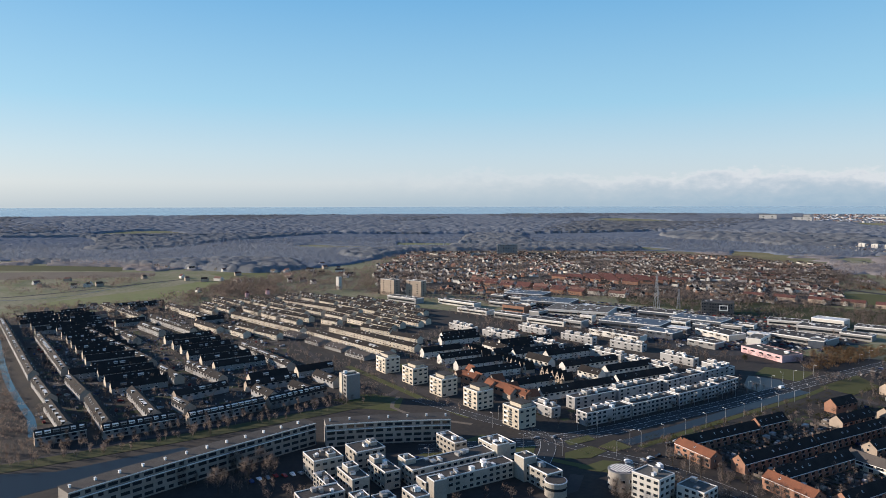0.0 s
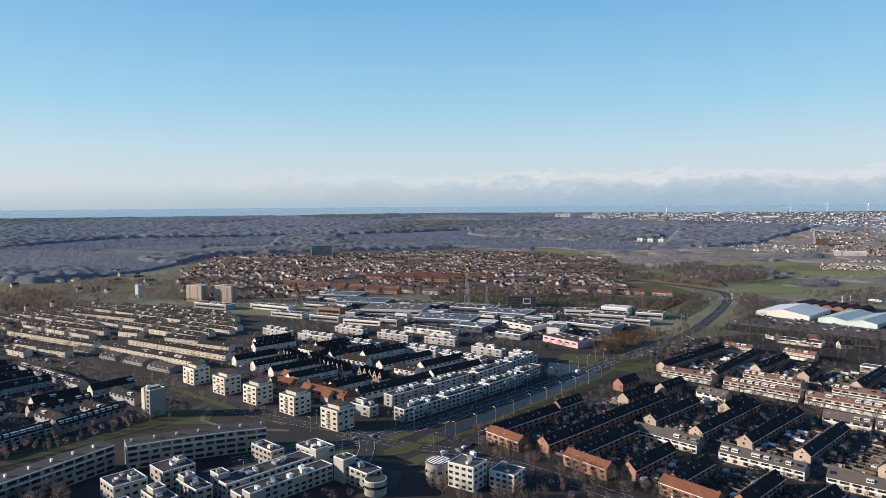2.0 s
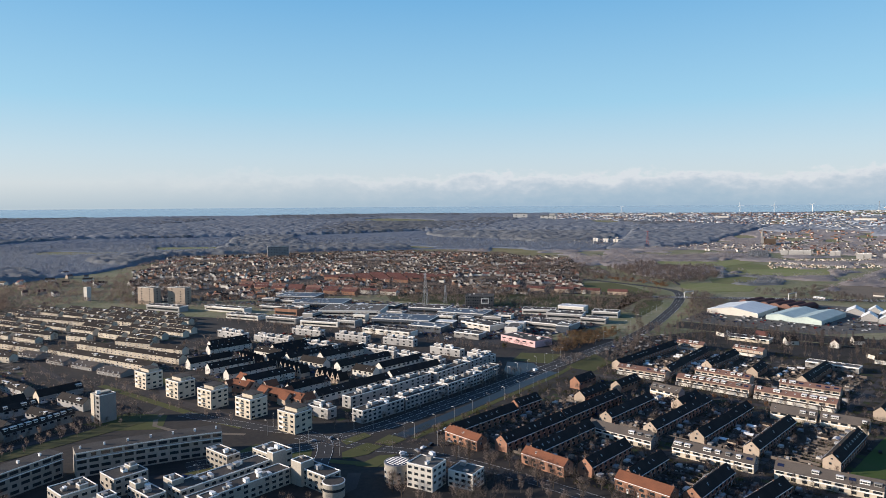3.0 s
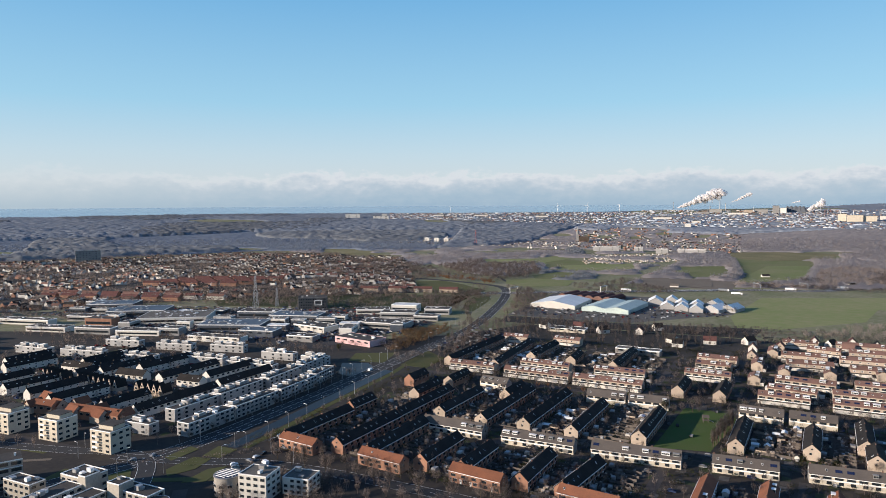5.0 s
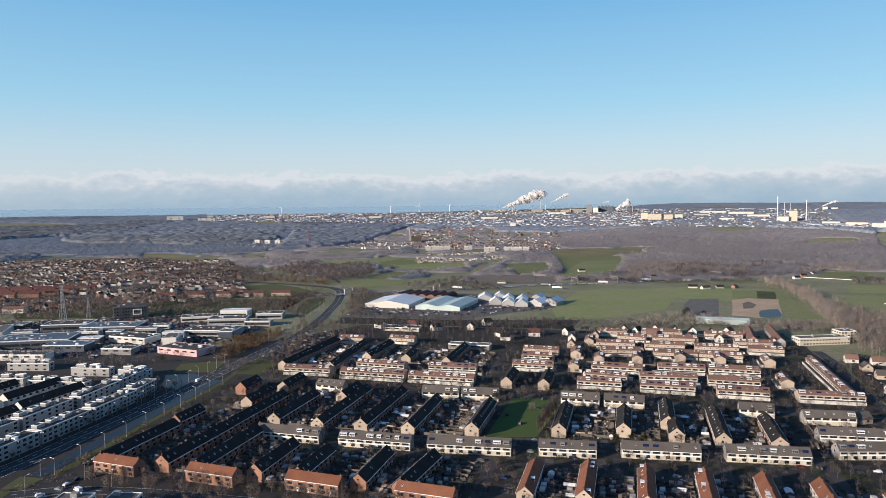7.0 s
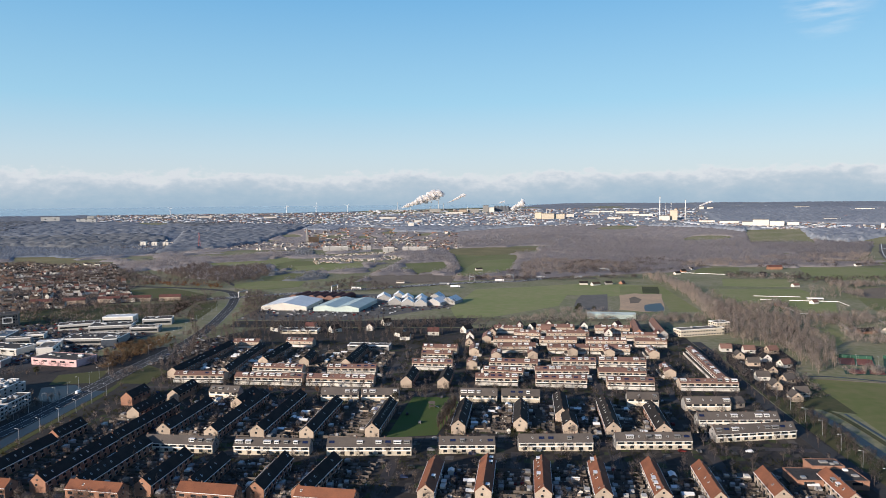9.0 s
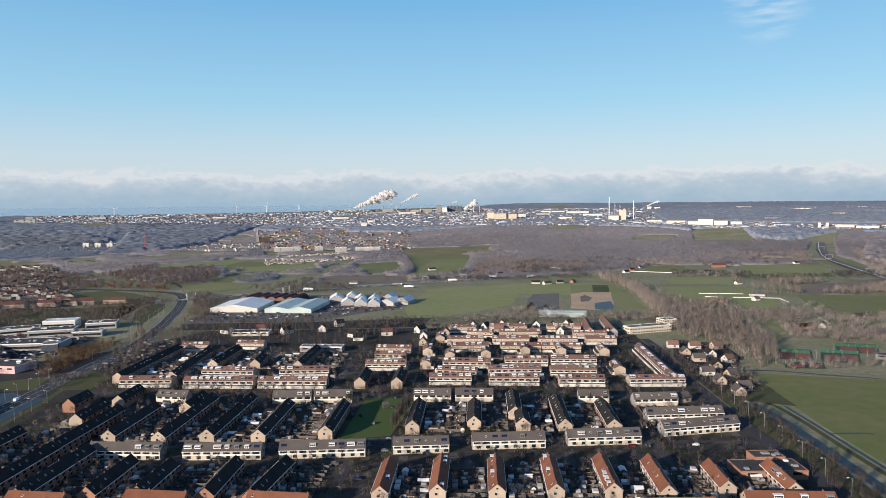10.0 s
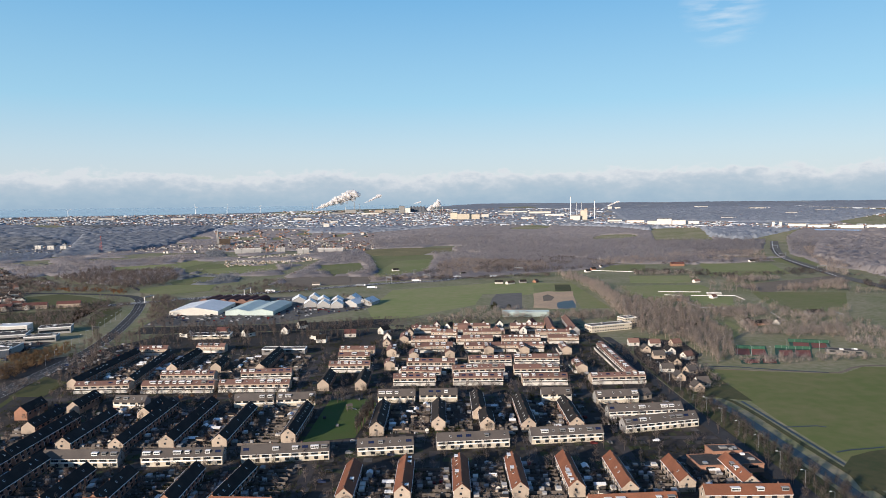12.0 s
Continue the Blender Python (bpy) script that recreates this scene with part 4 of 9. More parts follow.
def terrace(cx, cy, length, turn, style, windows=2, group="terraced rows"):
    """A row of terraced houses along the direction turn (degrees), centred on its ridge."""
    wall, roof, depth, eave, ridge, unit, gable, dormers, label = STYLE[style]
    if RNG.random() < 0.5:
        ridge += RNG.uniform(-0.25, 0.25)
    h, L = depth / 2, length / 2
    row = thing("terraced_row", pose(cx, cy, 0, 0, 0, turn), label, "terraced houses", group)
    bm = bmesh.new()
    prism(bm, [(-h, -0.3), (h, -0.3), (h, eave), (0, ridge - 0.12), (-h, eave)], -L, L)
    bm.faces.ensure_lookup_table()
    bm.faces[0].material_index = bm.faces[1].material_index = 1
    part("wall", mesh_of("wall", bm, wall, gable), row)
    slope = (ridge - eave) / h
    o, th = 0.35, 0.22
    for s in (-1, 1):
        bm = bmesh.new()
        line = [(s * (h + o), eave - o * slope), (s * (h + o), eave - o * slope + th), (0, ridge + th), (0, ridge)]
        prism(bm, line if s > 0 else line[::-1], -L - 0.15, L + 0.15)
        # a slight unevenness of the ridge
        part("roof_slope", mesh_of("roof_slope", bm, roof), row)
        if windows > 1:
            bm = bmesh.new()
            y0 = s * (h + o)
            box(bm, -L - 0.15, L + 0.15, min(y0, y0 + s * 0.16), max(y0, y0 + s * 0.16), eave - o * slope - 0.05, eave - o * slope + 0.2)
            part("gutter", mesh_of("gutter", bm, "paint"), row)
    if style in ("grey", "brown") and windows:  # white panels between the storeys
        for s in (-1, 1):
            bm = bmesh.new()
            box(bm, -L + 0.2, L - 0.2, min(s * h, s * (h + 0.07)), max(s * h, s * (h + 0.07)), 2.55, 3.25)
            part("panel_band", mesh_of("panel_band", bm, "paint"), row)
    if style == "brown":  # low garden rooms along the front
        bm = bmesh.new()
        box(bm, -L + 0.4, L - 0.4, -2.4, 0, -0.2, 2.5)
        box(bm, -L + 0.2, L - 0.2, -2.7, 0.0, 2.5, 2.68, 1)
        front = -1 if Vector((cx, cy, 0)) @ Vector((-math.sin(radians(turn)), math.cos(radians(turn)), 0)) > 0 else 1
        part("garden_room", mesh_of("garden_room", bm, "white", "bitumen"), row, pose(0, front * (h + 0.0), 0, 0, 0, 0 if front < 0 else 180))
    n = max(1, round(length / unit))
    u = length / n
    ang = math.atan(slope)
    # the long side that faces the open ground to the south-east, and its roof slope
    away = Vector((cx, cy, 0)) @ Vector((-math.sin(radians(turn)), math.cos(radians(turn)), 0))
    side = -1 if away > 0 else 1
    flip = pose(0, 0, 0, 0, 0, 0 if side < 0 else 180)
    for i in range(n):
        x = -L + (i + 0.5) * u
        if windows:
            part("window", window_mesh(3.8 if style in ("grey", "brown") else 2.6, 1.4), row, flip @ pose(x * -side, -h, 3.3))
            if windows > 1:
                part("window", window_mesh(2.2, 1.6), row, flip @ pose(x * -side + 0.9, -h, 0.8))
            if windows > 1 and math.hypot(cx, cy) < 350:
                part("door", door_mesh(RNG.choice(("timber", "paint", "grey_wall"))), row, flip @ pose(x * -side - 1.6, -h, 0))
        zm = (eave + ridge) / 2
        place = flip @ pose(x * -side, -h / 2, zm + th + 0.02, math.degrees(ang))
        k = RNG.random()
        if k < dormers:
            part("dormer", dormer_mesh(RNG.choice((2.4, 3.2, 4.2)), "paint" if RNG.random() < 0.8 else "grey_wall"), row, flip @ pose(x * -side, -h * 0.72, eave + h * 0.28 * slope + 0.1))
        elif k < dormers + ((0.5 if style in ("dark", "brickdark") else 0.2) if windows else 0.0):
            part("skylight", skylight_mesh(), row, place)
        elif k < dormers + 0.42 and windows and style in ("grey", "brown"):
            part("solar_panel", solar_mesh(), row, place)
        if i % 3 == 0 and windows > 1:
            part("chimney", chimney_mesh(), row, pose(x - u / 2 + 0.6, 0, ridge + 0.3))
    if not windows:  # a far row: its windows, roof lights and chimneys are too small to tell apart
        bm = bmesh.new()
        for i in range(n):
            x = -L + (i + 0.5) * u
            for z, w in ((1.0, 1.15), (3.5, 0.85)):
                if RNG.random() < 0.88:
                    for y in (-h, h):
                        box(bm, x - w, x + w, min(y, y * 1.016), max(y, y * 1.016), z, z + 1.35, 0)
                        box(bm, x - w + 0.2, x + w - 0.2, min(y, y * 1.024), max(y, y * 1.024), z + 0.18, z + 1.2, 1)
            if i % 2 == 0:
                box(bm, x - u / 2 - 0.3, x - u / 2 + 0.3, -0.3, 0.3, ridge - 0.5, ridge + 0.95, 2)
            if RNG.random() < 0.45:
                k = RNG.uniform(0.3, 0.6)
                z = ridge - k * (ridge - eave) + 0.12
                box(bm, x - 0.5, x + 0.5, -h * k - 0.35, -h * k + 0.35, z, z + 0.42, 0)
                box(bm, x - 0.5, x + 0.5, h * k - 0.35, h * k + 0.35, z, z + 0.42, 0)
        tagged(part("facade_detail", mesh_of("facade_detail", bm, "paint", "glass", "tile_umber"), row), kind="stuff")
    if windows > 1:  # small windows in the end walls
        for s in (-1, 1):
            part("window", window_mesh(1.2, 1.2), row, pose(s * L, 0.6, 3.2, 0, 0, 90 * s))
            part("window", window_mesh(1.0, 0.8), row, pose(s * L, 0, 6.0, 0, 0, 90 * s))
    return row


def flat_block(name, cx, cy, lx, ly, height, turn=0, wall="flat_wall", roof="bitumen", storeys=4, label="", category="flats", group="", units=2, step=3.4, parapet="paint", bands=True, faces=(0, 1, 2, 3)):
    """A flat-roofed building: walls, parapet, roof, roof boxes, and windows storey by storey."""
    ob = thing(name, pose(cx, cy, 0, 0, 0, turn), label, category, group)
    bm = bmesh.new()
    box(bm, -lx / 2, lx / 2, -ly / 2, ly / 2, -0.3, height)
    part("wall", mesh_of("wall", bm, wall), ob)
    bm = bmesh.new()
    box(bm, -lx / 2 + 0.3, lx / 2 - 0.3, -ly / 2 + 0.3, ly / 2 - 0.3, height, height + 0.12)
    part("roof", mesh_of("roof", bm, roof), ob)
    bm = bmesh.new()
    for x0, x1, y0, y1 in ((-lx / 2, lx / 2, -ly / 2, -ly / 2 + 0.3), (-lx / 2, lx / 2, ly / 2 - 0.3, ly / 2), (-lx / 2, -lx / 2 + 0.3, -ly / 2 + 0.3, ly / 2 - 0.3), (lx / 2 - 0.3, lx / 2, -ly / 2 + 0.3, ly / 2 - 0.3)):
        box(bm, x0, x1, y0, y1, height, height + 0.5)
    part("parapet", mesh_of("parapet", bm, parapet), ob)
    for i in range(units):
        bm = bmesh.new()
        w, d, hh = RNG.uniform(1.2, 3.2), RNG.uniform(1.2, 2.6), RNG.uniform(0.8, 2.2)
        box(bm, -w / 2, w / 2, -d / 2, d / 2, 0, hh)
        box(bm, -w / 2 - 0.1, w / 2 + 0.1, -d / 2 - 0.1, d / 2 + 0.1, hh, hh + 0.12)
        part("roof_unit", mesh_of("roof_unit", bm, RNG.choice(("paint", "grey_wall", "steel"))), ob, pose(RNG.uniform(-0.35, 0.35) * lx, RNG.uniform(-0.3, 0.3) * ly, height + 0.1))
    if storeys and bands:
        rise_ = height / storeys
        c, s = math.cos(radians(turn)), math.sin(radians(turn))
        for k, (nx, ny, half, run) in enumerate(((0, -1, ly / 2, lx), (1, 0, lx / 2, ly), (0, 1, ly / 2, lx), (-1, 0, lx / 2, ly))):
            if k not in faces:
                continue
            wx, wy = cx + (nx * c - ny * s) * half, cy + (nx * s + ny * c) * half
            if (nx * c - ny * s) * wx + (nx * s + ny * c) * wy > 0:  # the far side of the town is not seen into
                continue
            n = max(1, int(run / step))
            face = pose(nx * half, ny * half, 0, 0, 0, 90 * k)
            for f in range(storeys):
                for i in range(n):
                    if RNG.random() < 0.1:
                        continue
                    part("window", window_mesh(round(min(2.4, run / n * 0.58), 1), 1.35, "paint" if wall in ("white", "white_old", "block_wall", "cream_render") else "grey_wall"), ob, face @ pose((i + 0.5) * run / n - run / 2, 0, f * rise_ + 0.9))
    return ob


def crescent(p, q, r, depth, height, storeys, label):
    """A curved block of flats along the circle through three points, its roof, its galleries and its windows."""
    (ax, ay), (bx, by), (cx, cy) = p, q, r
    d = 2 * (ax * (by - cy) + bx * (cy - ay) + cx * (ay - by))
    ux = ((ax * ax + ay * ay) * (by - cy) + (bx * bx + by * by) * (cy - ay) + (cx * cx + cy * cy) * (ay - by)) / d
    uy = ((ax * ax + ay * ay) * (cx - bx) + (bx * bx + by * by) * (ax - cx) + (cx * cx + cy * cy) * (bx - ax)) / d
    R = math.hypot(ax - ux, ay - uy)
    t0, t1 = math.atan2(ay - uy, ax - ux), math.atan2(cy - uy, cx - ux)
    while t1 - t0 > math.pi:
        t1 -= 2 * math.pi
    while t1 - t0 < -math.pi:
        t1 += 2 * math.pi
    n = max(8, int(R * abs(t1 - t0) / 5.4))
    ob = thing("curved_flats", pose(ux, uy, 0), label, "flats", "curved flats")

    def arc_solid(name, r0, r1, z0, z1, material):
        bm, rows = bmesh.new(), []
        for i in range(n + 1):
            t = t0 + (t1 - t0) * i / n
            rows.append([bm.verts.new((rr * math.cos(t), rr * math.sin(t), z)) for rr, z in ((r0, z0), (r1, z0), (r1, z1), (r0, z1))])
        for a, b in zip(rows, rows[1:]):
            for i in range(4):
                bm.faces.new((a[i], a[(i + 1) % 4], b[(i + 1) % 4], b[i]))
        bm.faces.new(rows[0])
        bm.faces.new(rows[-1])
        bmesh.ops.recalc_face_normals(bm, faces=bm.faces)
        part(name, mesh_of(name, bm, material), ob)

    arc_solid("wall", R - depth / 2, R + depth / 2, -0.3, height, "flat_wall")
    arc_solid("roof", R - depth / 2 - 0.5, R + depth / 2 + 0.5, height, height + 0.35, "bitumen")
    arc_solid("fascia", R - depth / 2 - 0.62, R - depth / 2 - 0.5, height - 0.1, height + 0.45, "paint")
    arc_solid("gallery", R - depth / 2 - 0.9, R - depth / 2, height * (storeys - 1) / storeys - 0.15, height * (storeys - 1) / storeys, "paint")
    for i in range(n):
        t = t0 + (t1 - t0) * (i + 0.5) / n
        rr = R - depth / 2
        for f in range(storeys):
            # the inner side, towards the centre of the circle
            part("window", window_mesh(4.4 if (i + f) % 4 else 2.4, 1.6, "grey_wall"), ob, pose(rr * math.cos(t), rr * math.sin(t), f * height / storeys + 0.9, 0, 0, math.degrees(t) - 90 + 0) @ pose(0, 0, 0))
        if i % 2 == 0:
            bm = bmesh.new()
            box(bm, -0.6, 0.6, -0.45, 0.45, 0, 1.3)
            box(bm, -0.7, 0.7, -0.55, 0.55, 1.3, 1.42)
            part("vent_stack", mesh_of("vent_stack", bm, "paint"), ob, pose(R * math.cos(t), R * math.sin(t), height + 0.3, 0, 0, math.degrees(t)))
    return ob


# ---- the east estates, row by row ----
terrace(-196.3, 364.8, 41.2, 0, "grey", 2)
terrace(-142.0, 366.0, 43.1, 3, "grey", 2)
terrace(-87.6, 370.6, 47.2, 6, "grey", 2)
terrace(-33.7, 378.9, 31.4, 6, "grey", 2)
terrace(15.7, 387.7, 41.7, 6, "grey", 2)
terrace(70.7, 395.4, 42.8, 6, "grey", 2)
terrace(119.2, 472.6, 30.4, 6, "grey", 1)
terrace(129.4, 439.7, 49.6, 6, "grey", 2)
terrace(131.7, 416.2, 49.7, 14, "grey", 2)
terrace(-217.9, 413.4, 58.8, 90, "dark", 2)
terrace(-186.8, 422.8, 82.0, 90, "dark", 2)
terrace(-160.0, 426.2, 79.5, 90, "dark", 2)
terrace(-129.7, 419.4, 65.0, 90, "dark", 2)
terrace(-92.0, 423.5, 57.0, 90, "dark", 2)
terrace(-41.3, 430.6, 48.9, 90, "dark", 2)
terrace(-91.0, 524.0, 34.0, 90, "dark", 1)
terrace(-63.0, 525.0, 34.0, 90, "dark", 1)
terrace(-4.1, 436.1, 41.4, 90, "dark", 2)
terrace(22.3, 457.8, 43.7, 90, "dark", 2)
terrace(25.9, 424.6, 22.8, 90, "dark", 2)
terrace(51.0, 439.4, 57.3, 90, "dark", 2)
terrace(80.4, 435.2, 47.5, 90, "dark", 2)
terrace(-183.7, 324.0, 41.8, 90, "brickdark", 2)
terrace(-160.4, 322.8, 35.8, 90, "brickdark", 2)
terrace(-127.7, 324.6, 41.1, 90, "brickdark", 2)
terrace(-103.6, 325.0, 43.1, 84, "brickdark", 2)
terrace(-47.2, 329.5, 38.4, 90, "orange", 2)
terrace(-20.4, 333.5, 40.5, 90, "orange", 2)
terrace(7.6, 334.5, 40.7, 90, "orange", 2)
terrace(35.2, 335.8, 40.4, 90, "orange", 2)
terrace(62.2, 337.4, 39.9, 90, "orange", 2)
terrace(86.8, 335.3, 39.7, 90, "orange", 2)
terrace(116.0, 336.0, 28.3, 90, "orange", 2)
terrace(146.1, 335.9, 30.9, 90, "orange", 2)
terrace(138.8, 310.6, 39.9, 0, "orange", 2)
terrace(83.6, 301.4, 40.4, 4, "orange", 2)
terrace(-80.2, 631.3, 32.6, 177, "brown", 0)
terrace(-79.8, 605.6, 28.1, 177, "brown", 1)
terrace(-79.2, 569.7, 34.3, 0, "brown", 1)
terrace(-23.1, 525.8, 32.8, 0, "brown", 1)
terrace(-18.6, 547.3, 32.3, 172, "brown", 1)
terrace(-11.4, 577.7, 40.7, 177, "brown", 1)
terrace(-9.8, 643.2, 35.1, 7, "brown", 0)
terrace(0.6, 710.6, 27.4, 170, "brown", 0)
terrace(25.7, 525.3, 38.6, 0, "brown", 1)
terrace(27.5, 553.6, 42.5, 4, "brown", 1)
terrace(39.2, 587.2, 36.6, 2, "brown", 1)
terrace(37.8, 642.0, 37.4, 3, "brown", 0)
terrace(41.3, 712.2, 43.0, 3, "brown", 0)
terrace(76.9, 523.2, 34.8, 0, "brown", 1)
terrace(74.6, 552.4, 36.8, 0, "brown", 1)
terrace(79.6, 590.2, 39.1, 0, "brown", 1)
terrace(75.7, 642.0, 35.9, 177, "brown", 0)
terrace(-33.8, 478.8, 26.1, 0, "grey", 1)
terrace(-4.5, 480.4, 26.7, 0, "grey", 1)
terrace(78.6, 479.4, 21.1, 0, "grey", 1)
terrace(-132.2, 471.8, 27.0, 5, "grey", 1)
terrace(-103.7, 474.1, 26.5, 5, "grey", 1)
terrace(-217.3, 470.6, 22.9, 174, "grey", 1)
terrace(-257.8, 513.7, 40.3, 3, "brown", 1)
terrace(-200.0, 512.1, 54.5, 0, "brown", 1)
terrace(-143.0, 513.0, 53.1, 0, "brown", 1)
terrace(-204.2, 543.2, 43.3, 178, "brown", 1)
terrace(-142.9, 547.3, 40.1, 4, "brown", 1)
terrace(-273.0, 642.4, 26.0, 3, "brown", 0)
terrace(-221.8, 651.1, 27.3, 177, "brown", 0)
terrace(133.4, 524.8, 42.2, 3, "brown", 1)
terrace(148.0, 587.0, 112.5, 90, "brown", 1)
terrace(-284.8, 574.4, 110.9, 90, "dark", 0)
terrace(-247.3, 572.7, 100.8, 95, "dark", 0)
terrace(-226.6, 595.6, 62.5, 90, "dark", 0)
terrace(-191.8, 581.3, 32.0, 95, "dark", 1)
terrace(-152.6, 595.2, 67.7, 90, "dark", 1)
terrace(-260.3, 297.6, 26.4, 176, "wing", 2)
terrace(-204.0, 298.4, 28.2, 176, "wing", 2)
terrace(-149.0, 301.2, 29.4, 176, "wing", 2)
terrace(-92.2, 301.6, 28.6, 176, "wing", 2)
terrace(-272.2, 328.2, 61.3, 90, "brickdark", 2)
terrace(-274.8, 376.2, 25.5, 90, "brickdark", 2)
terrace(-278.4, 455.6, 23.5, 90, "brickdark", 1)
terrace(-237.8, 332.5, 60.8, 90, "brickdark", 2)
terrace(-238.2, 399.2, 70.1, 90, "brickdark", 2)
terrace(-216.0, 330.7, 59.8, 90, "brickdark", 2)


# ---- the west estates, row by row ----
terrace(-396.0, 324.6, 69.1, 90, "pale", 1)
terrace(-398.6, 391.6, 55.1, 90, "pale", 1)
terrace(-426.2, 402.2, 49.0, 90, "pale", 1)
terrace(-454.7, 385.4, 57.8, 90, "pale", 1)
terrace(-495.8, 395.1, 50.1, 90, "pale", 0)
terrace(-514.2, 372.0, 49.4, 90, "pale", 0)
terrace(-556.4, 390.2, 60.6, 90, "pale", 0)
terrace(-426.6, 364.0, 21.9, 8, "pale", 1)
terrace(-483.6, 354.9, 28.6, 8, "pale", 1)
terrace(-547.6, 351.0, 32.0, 8, "pale", 0)
terrace(-460.8, 270.8, 17.2, 14, "wing", 1)
terrace(-416.0, 277.0, 45.5, 8, "wing", 1)
terrace(-798.8, 194.5, 155.9, 16, "cream", 0)
terrace(-881.4, 217.4, 113.7, 18, "cream", 0)
terrace(-889.0, 289.3, 161.5, 20, "cream", 0)
terrace(-835.5, 232.0, 88.4, 20, "cream", 0)
terrace(-644.6, 237.6, 146.7, 13, "cream", 0)
terrace(-653.8, 267.1, 146.4, 14, "cream", 0)
terrace(-635.3, 297.2, 40.2, 20, "cream", 0)
terrace(-689.3, 288.3, 46.1, 20, "cream", 0)
terrace(-767.3, 263.0, 29.6, 20, "cream", 0)
terrace(-770.5, 166.4, 36.4, 20, "cream", 0)
terrace(-723.4, 178.2, 40.4, 20, "cream", 0)
terrace(-712.7, 204.6, 27.5, 14, "low", 0)
terrace(-668.4, 214.4, 25.0, 14, "low", 0)
terrace(-630.2, 223.5, 28.8, 14, "low", 0)
terrace(-589.4, 230.2, 30.7, 14, "low", 0)
terrace(-621.4, 149.0, 111.9, 9, "lit", 0)
terrace(-513.2, 171.5, 32.5, 11, "lit", 1)
terrace(-494.2, 118.2, 28.4, 13, "lit", 1)
terrace(-493.6, 145.4, 26.1, 16, "lit", 1)
terrace(-475.5, 136.0, 47.0, 108, "band", 1)
terrace(-521.9, 130.0, 40.5, 97, "lit", 1)
terrace(-794.0, -54.4, 318.5, 8, "lit", 0)
terrace(-583.1, -23.6, 66.2, 10, "lit", 1)
terrace(-505.4, -12.8, 62.1, 10, "lit", 1)
terrace(-732.1, -22.2, 187.8, 8, "lit", 0)
terrace(-579.0, -1.2, 58.4, 10, "lit", 1)
terrace(-501.4, 10.8, 72.5, 7, "lit", 1)
terrace(-510.6, 38.2, 70.9, 7, "lit", 1)
terrace(-735.6, 33.0, 205.1, 13, "lit", 0)
terrace(-589.1, 64.8, 45.8, 11, "lit", 1)
terrace(-797.7, 40.8, 98.5, 14, "lit", 0)
terrace(-839.0, 94.5, 129.8, 14, "lit", 0)
terrace(-815.2, 72.0, 64.3, 14, "lit", 0)
terrace(-580.2, 91.1, 65.5, 14, "lit", 1)
terrace(-490.0, 62.0, 22.0, 14, "lit", 1)
terrace(-459.0, 32.0, 42.0, 97, "band", 2)
terrace(-463.0, -11.0, 27.0, 98, "band", 2)
terrace(-464.0, 85.5, 52.0, 104, "band", 2)
terrace(-522.2, 78.2, 40.2, 108, "lit", 1)
terrace(-1022.3, 76.0, 63.2, 98, "lit", 0)


# ---- infill rows of the dark western estate ----
for x, y, k in ((-564, 40, 40), (-588, 37, 40), (-615, 34, 42), (-643, 30, 42), (-676, 27, 44), (-706, 26, 46), (-732, 20, 44), (-762, 16, 44), (-792, 12, 44), (-822, 8, 46), (-852, 2, 44), (-882, -4, 44)):
    terrace(x, y, k, 98, "slate", 0)
for x, y, k in ((-600, 122, 44), (-628, 116, 44), (-656, 110, 46), (-684, 108, 46), (-712, 104, 46), (-742, 100, 46)):
    terrace(x, y, k, 98, "slate", 0)
for x, y, k in ((-760, 150, 60), (-800, 130, 60), (-900, 130, 80), (-960, 120, 80), (-1000, 190, 90), (-940, 60, 80), (-1010, 40, 60)):
    terrace(x, y, k, 14, "cream", 0)
for x, y, k in ((-470, 300, 44), (-500, 302, 44), (-530, 300, 40), (-560, 298, 40), (-425, 305, 36)):
    terrace(x, y, k, 90, "pale", 0)
for x, y, k in ((-524, 352, 40), (-545, 372, 36), (-600, 340, 44), (-620, 350, 40)):
    terrace(x, y, k, 90, "pale", 0)
for x, y, k in ((-255, 430, 34), (-250, 470, 30), (-196, 455, 30)):
    terrace(x, y, k, 90, "dark", 1)

# ---- flats, white blocks and the road junction ----
crescent((-345, -8), (-367, 52), (-388, 119), 11, 13, 4, "long curved block of pale flats with rows of windows")
crescent((-382, 126), (-372, 160), (-357, 196), 13, 13, 4, "curved block of pale flats facing a parking court")
for x, y in ((-528, 230), (-484, 234), (-444, 238), (-404, 244), (-357, 246)):
    b = flat_block("apartment_block", x, y, 16, 14, 12.6, 6, "cream_render", "gravel_roof", 4, "cream four-storey apartment block beside the road", "flats", "cube apartment blocks", 2, 4.6)
    for f in range(1, 4):
        bm = bmesh.new()
        box(bm, -1.9, 1.9, -1.4, 0, 0, 0.18)
        box(bm, -1.9, 1.9, -1.4, -1.3, 0.18, 1.1)
        part("balcony", mesh_of("balcony", bm, "paint"), b, pose(-2.5, -7.5, f * 3.15))
    bm = bmesh.new()
    box(bm, -5, 6, -3.5, 5, 0, 2.6)
    part("penthouse", mesh_of("penthouse", bm, "cream_render"), b, pose(0, 0, 12.6))
    bm = bmesh.new()
    box(bm, -5.6, 6.6, -4.1, 5.6, 0, 0.3)
    part("penthouse_roof", mesh_of("penthouse_roof", bm, "bitumen"), b, pose(0, 0, 15.2))
tower = flat_block("tower_block", -466, 173, 10, 11, 18, 8, "grey_wall", "bitumen", 6, "slim grey tower with a white end wall", "flats", "", 1, 3.4, faces=(0, 2))
bm = bmesh.new()
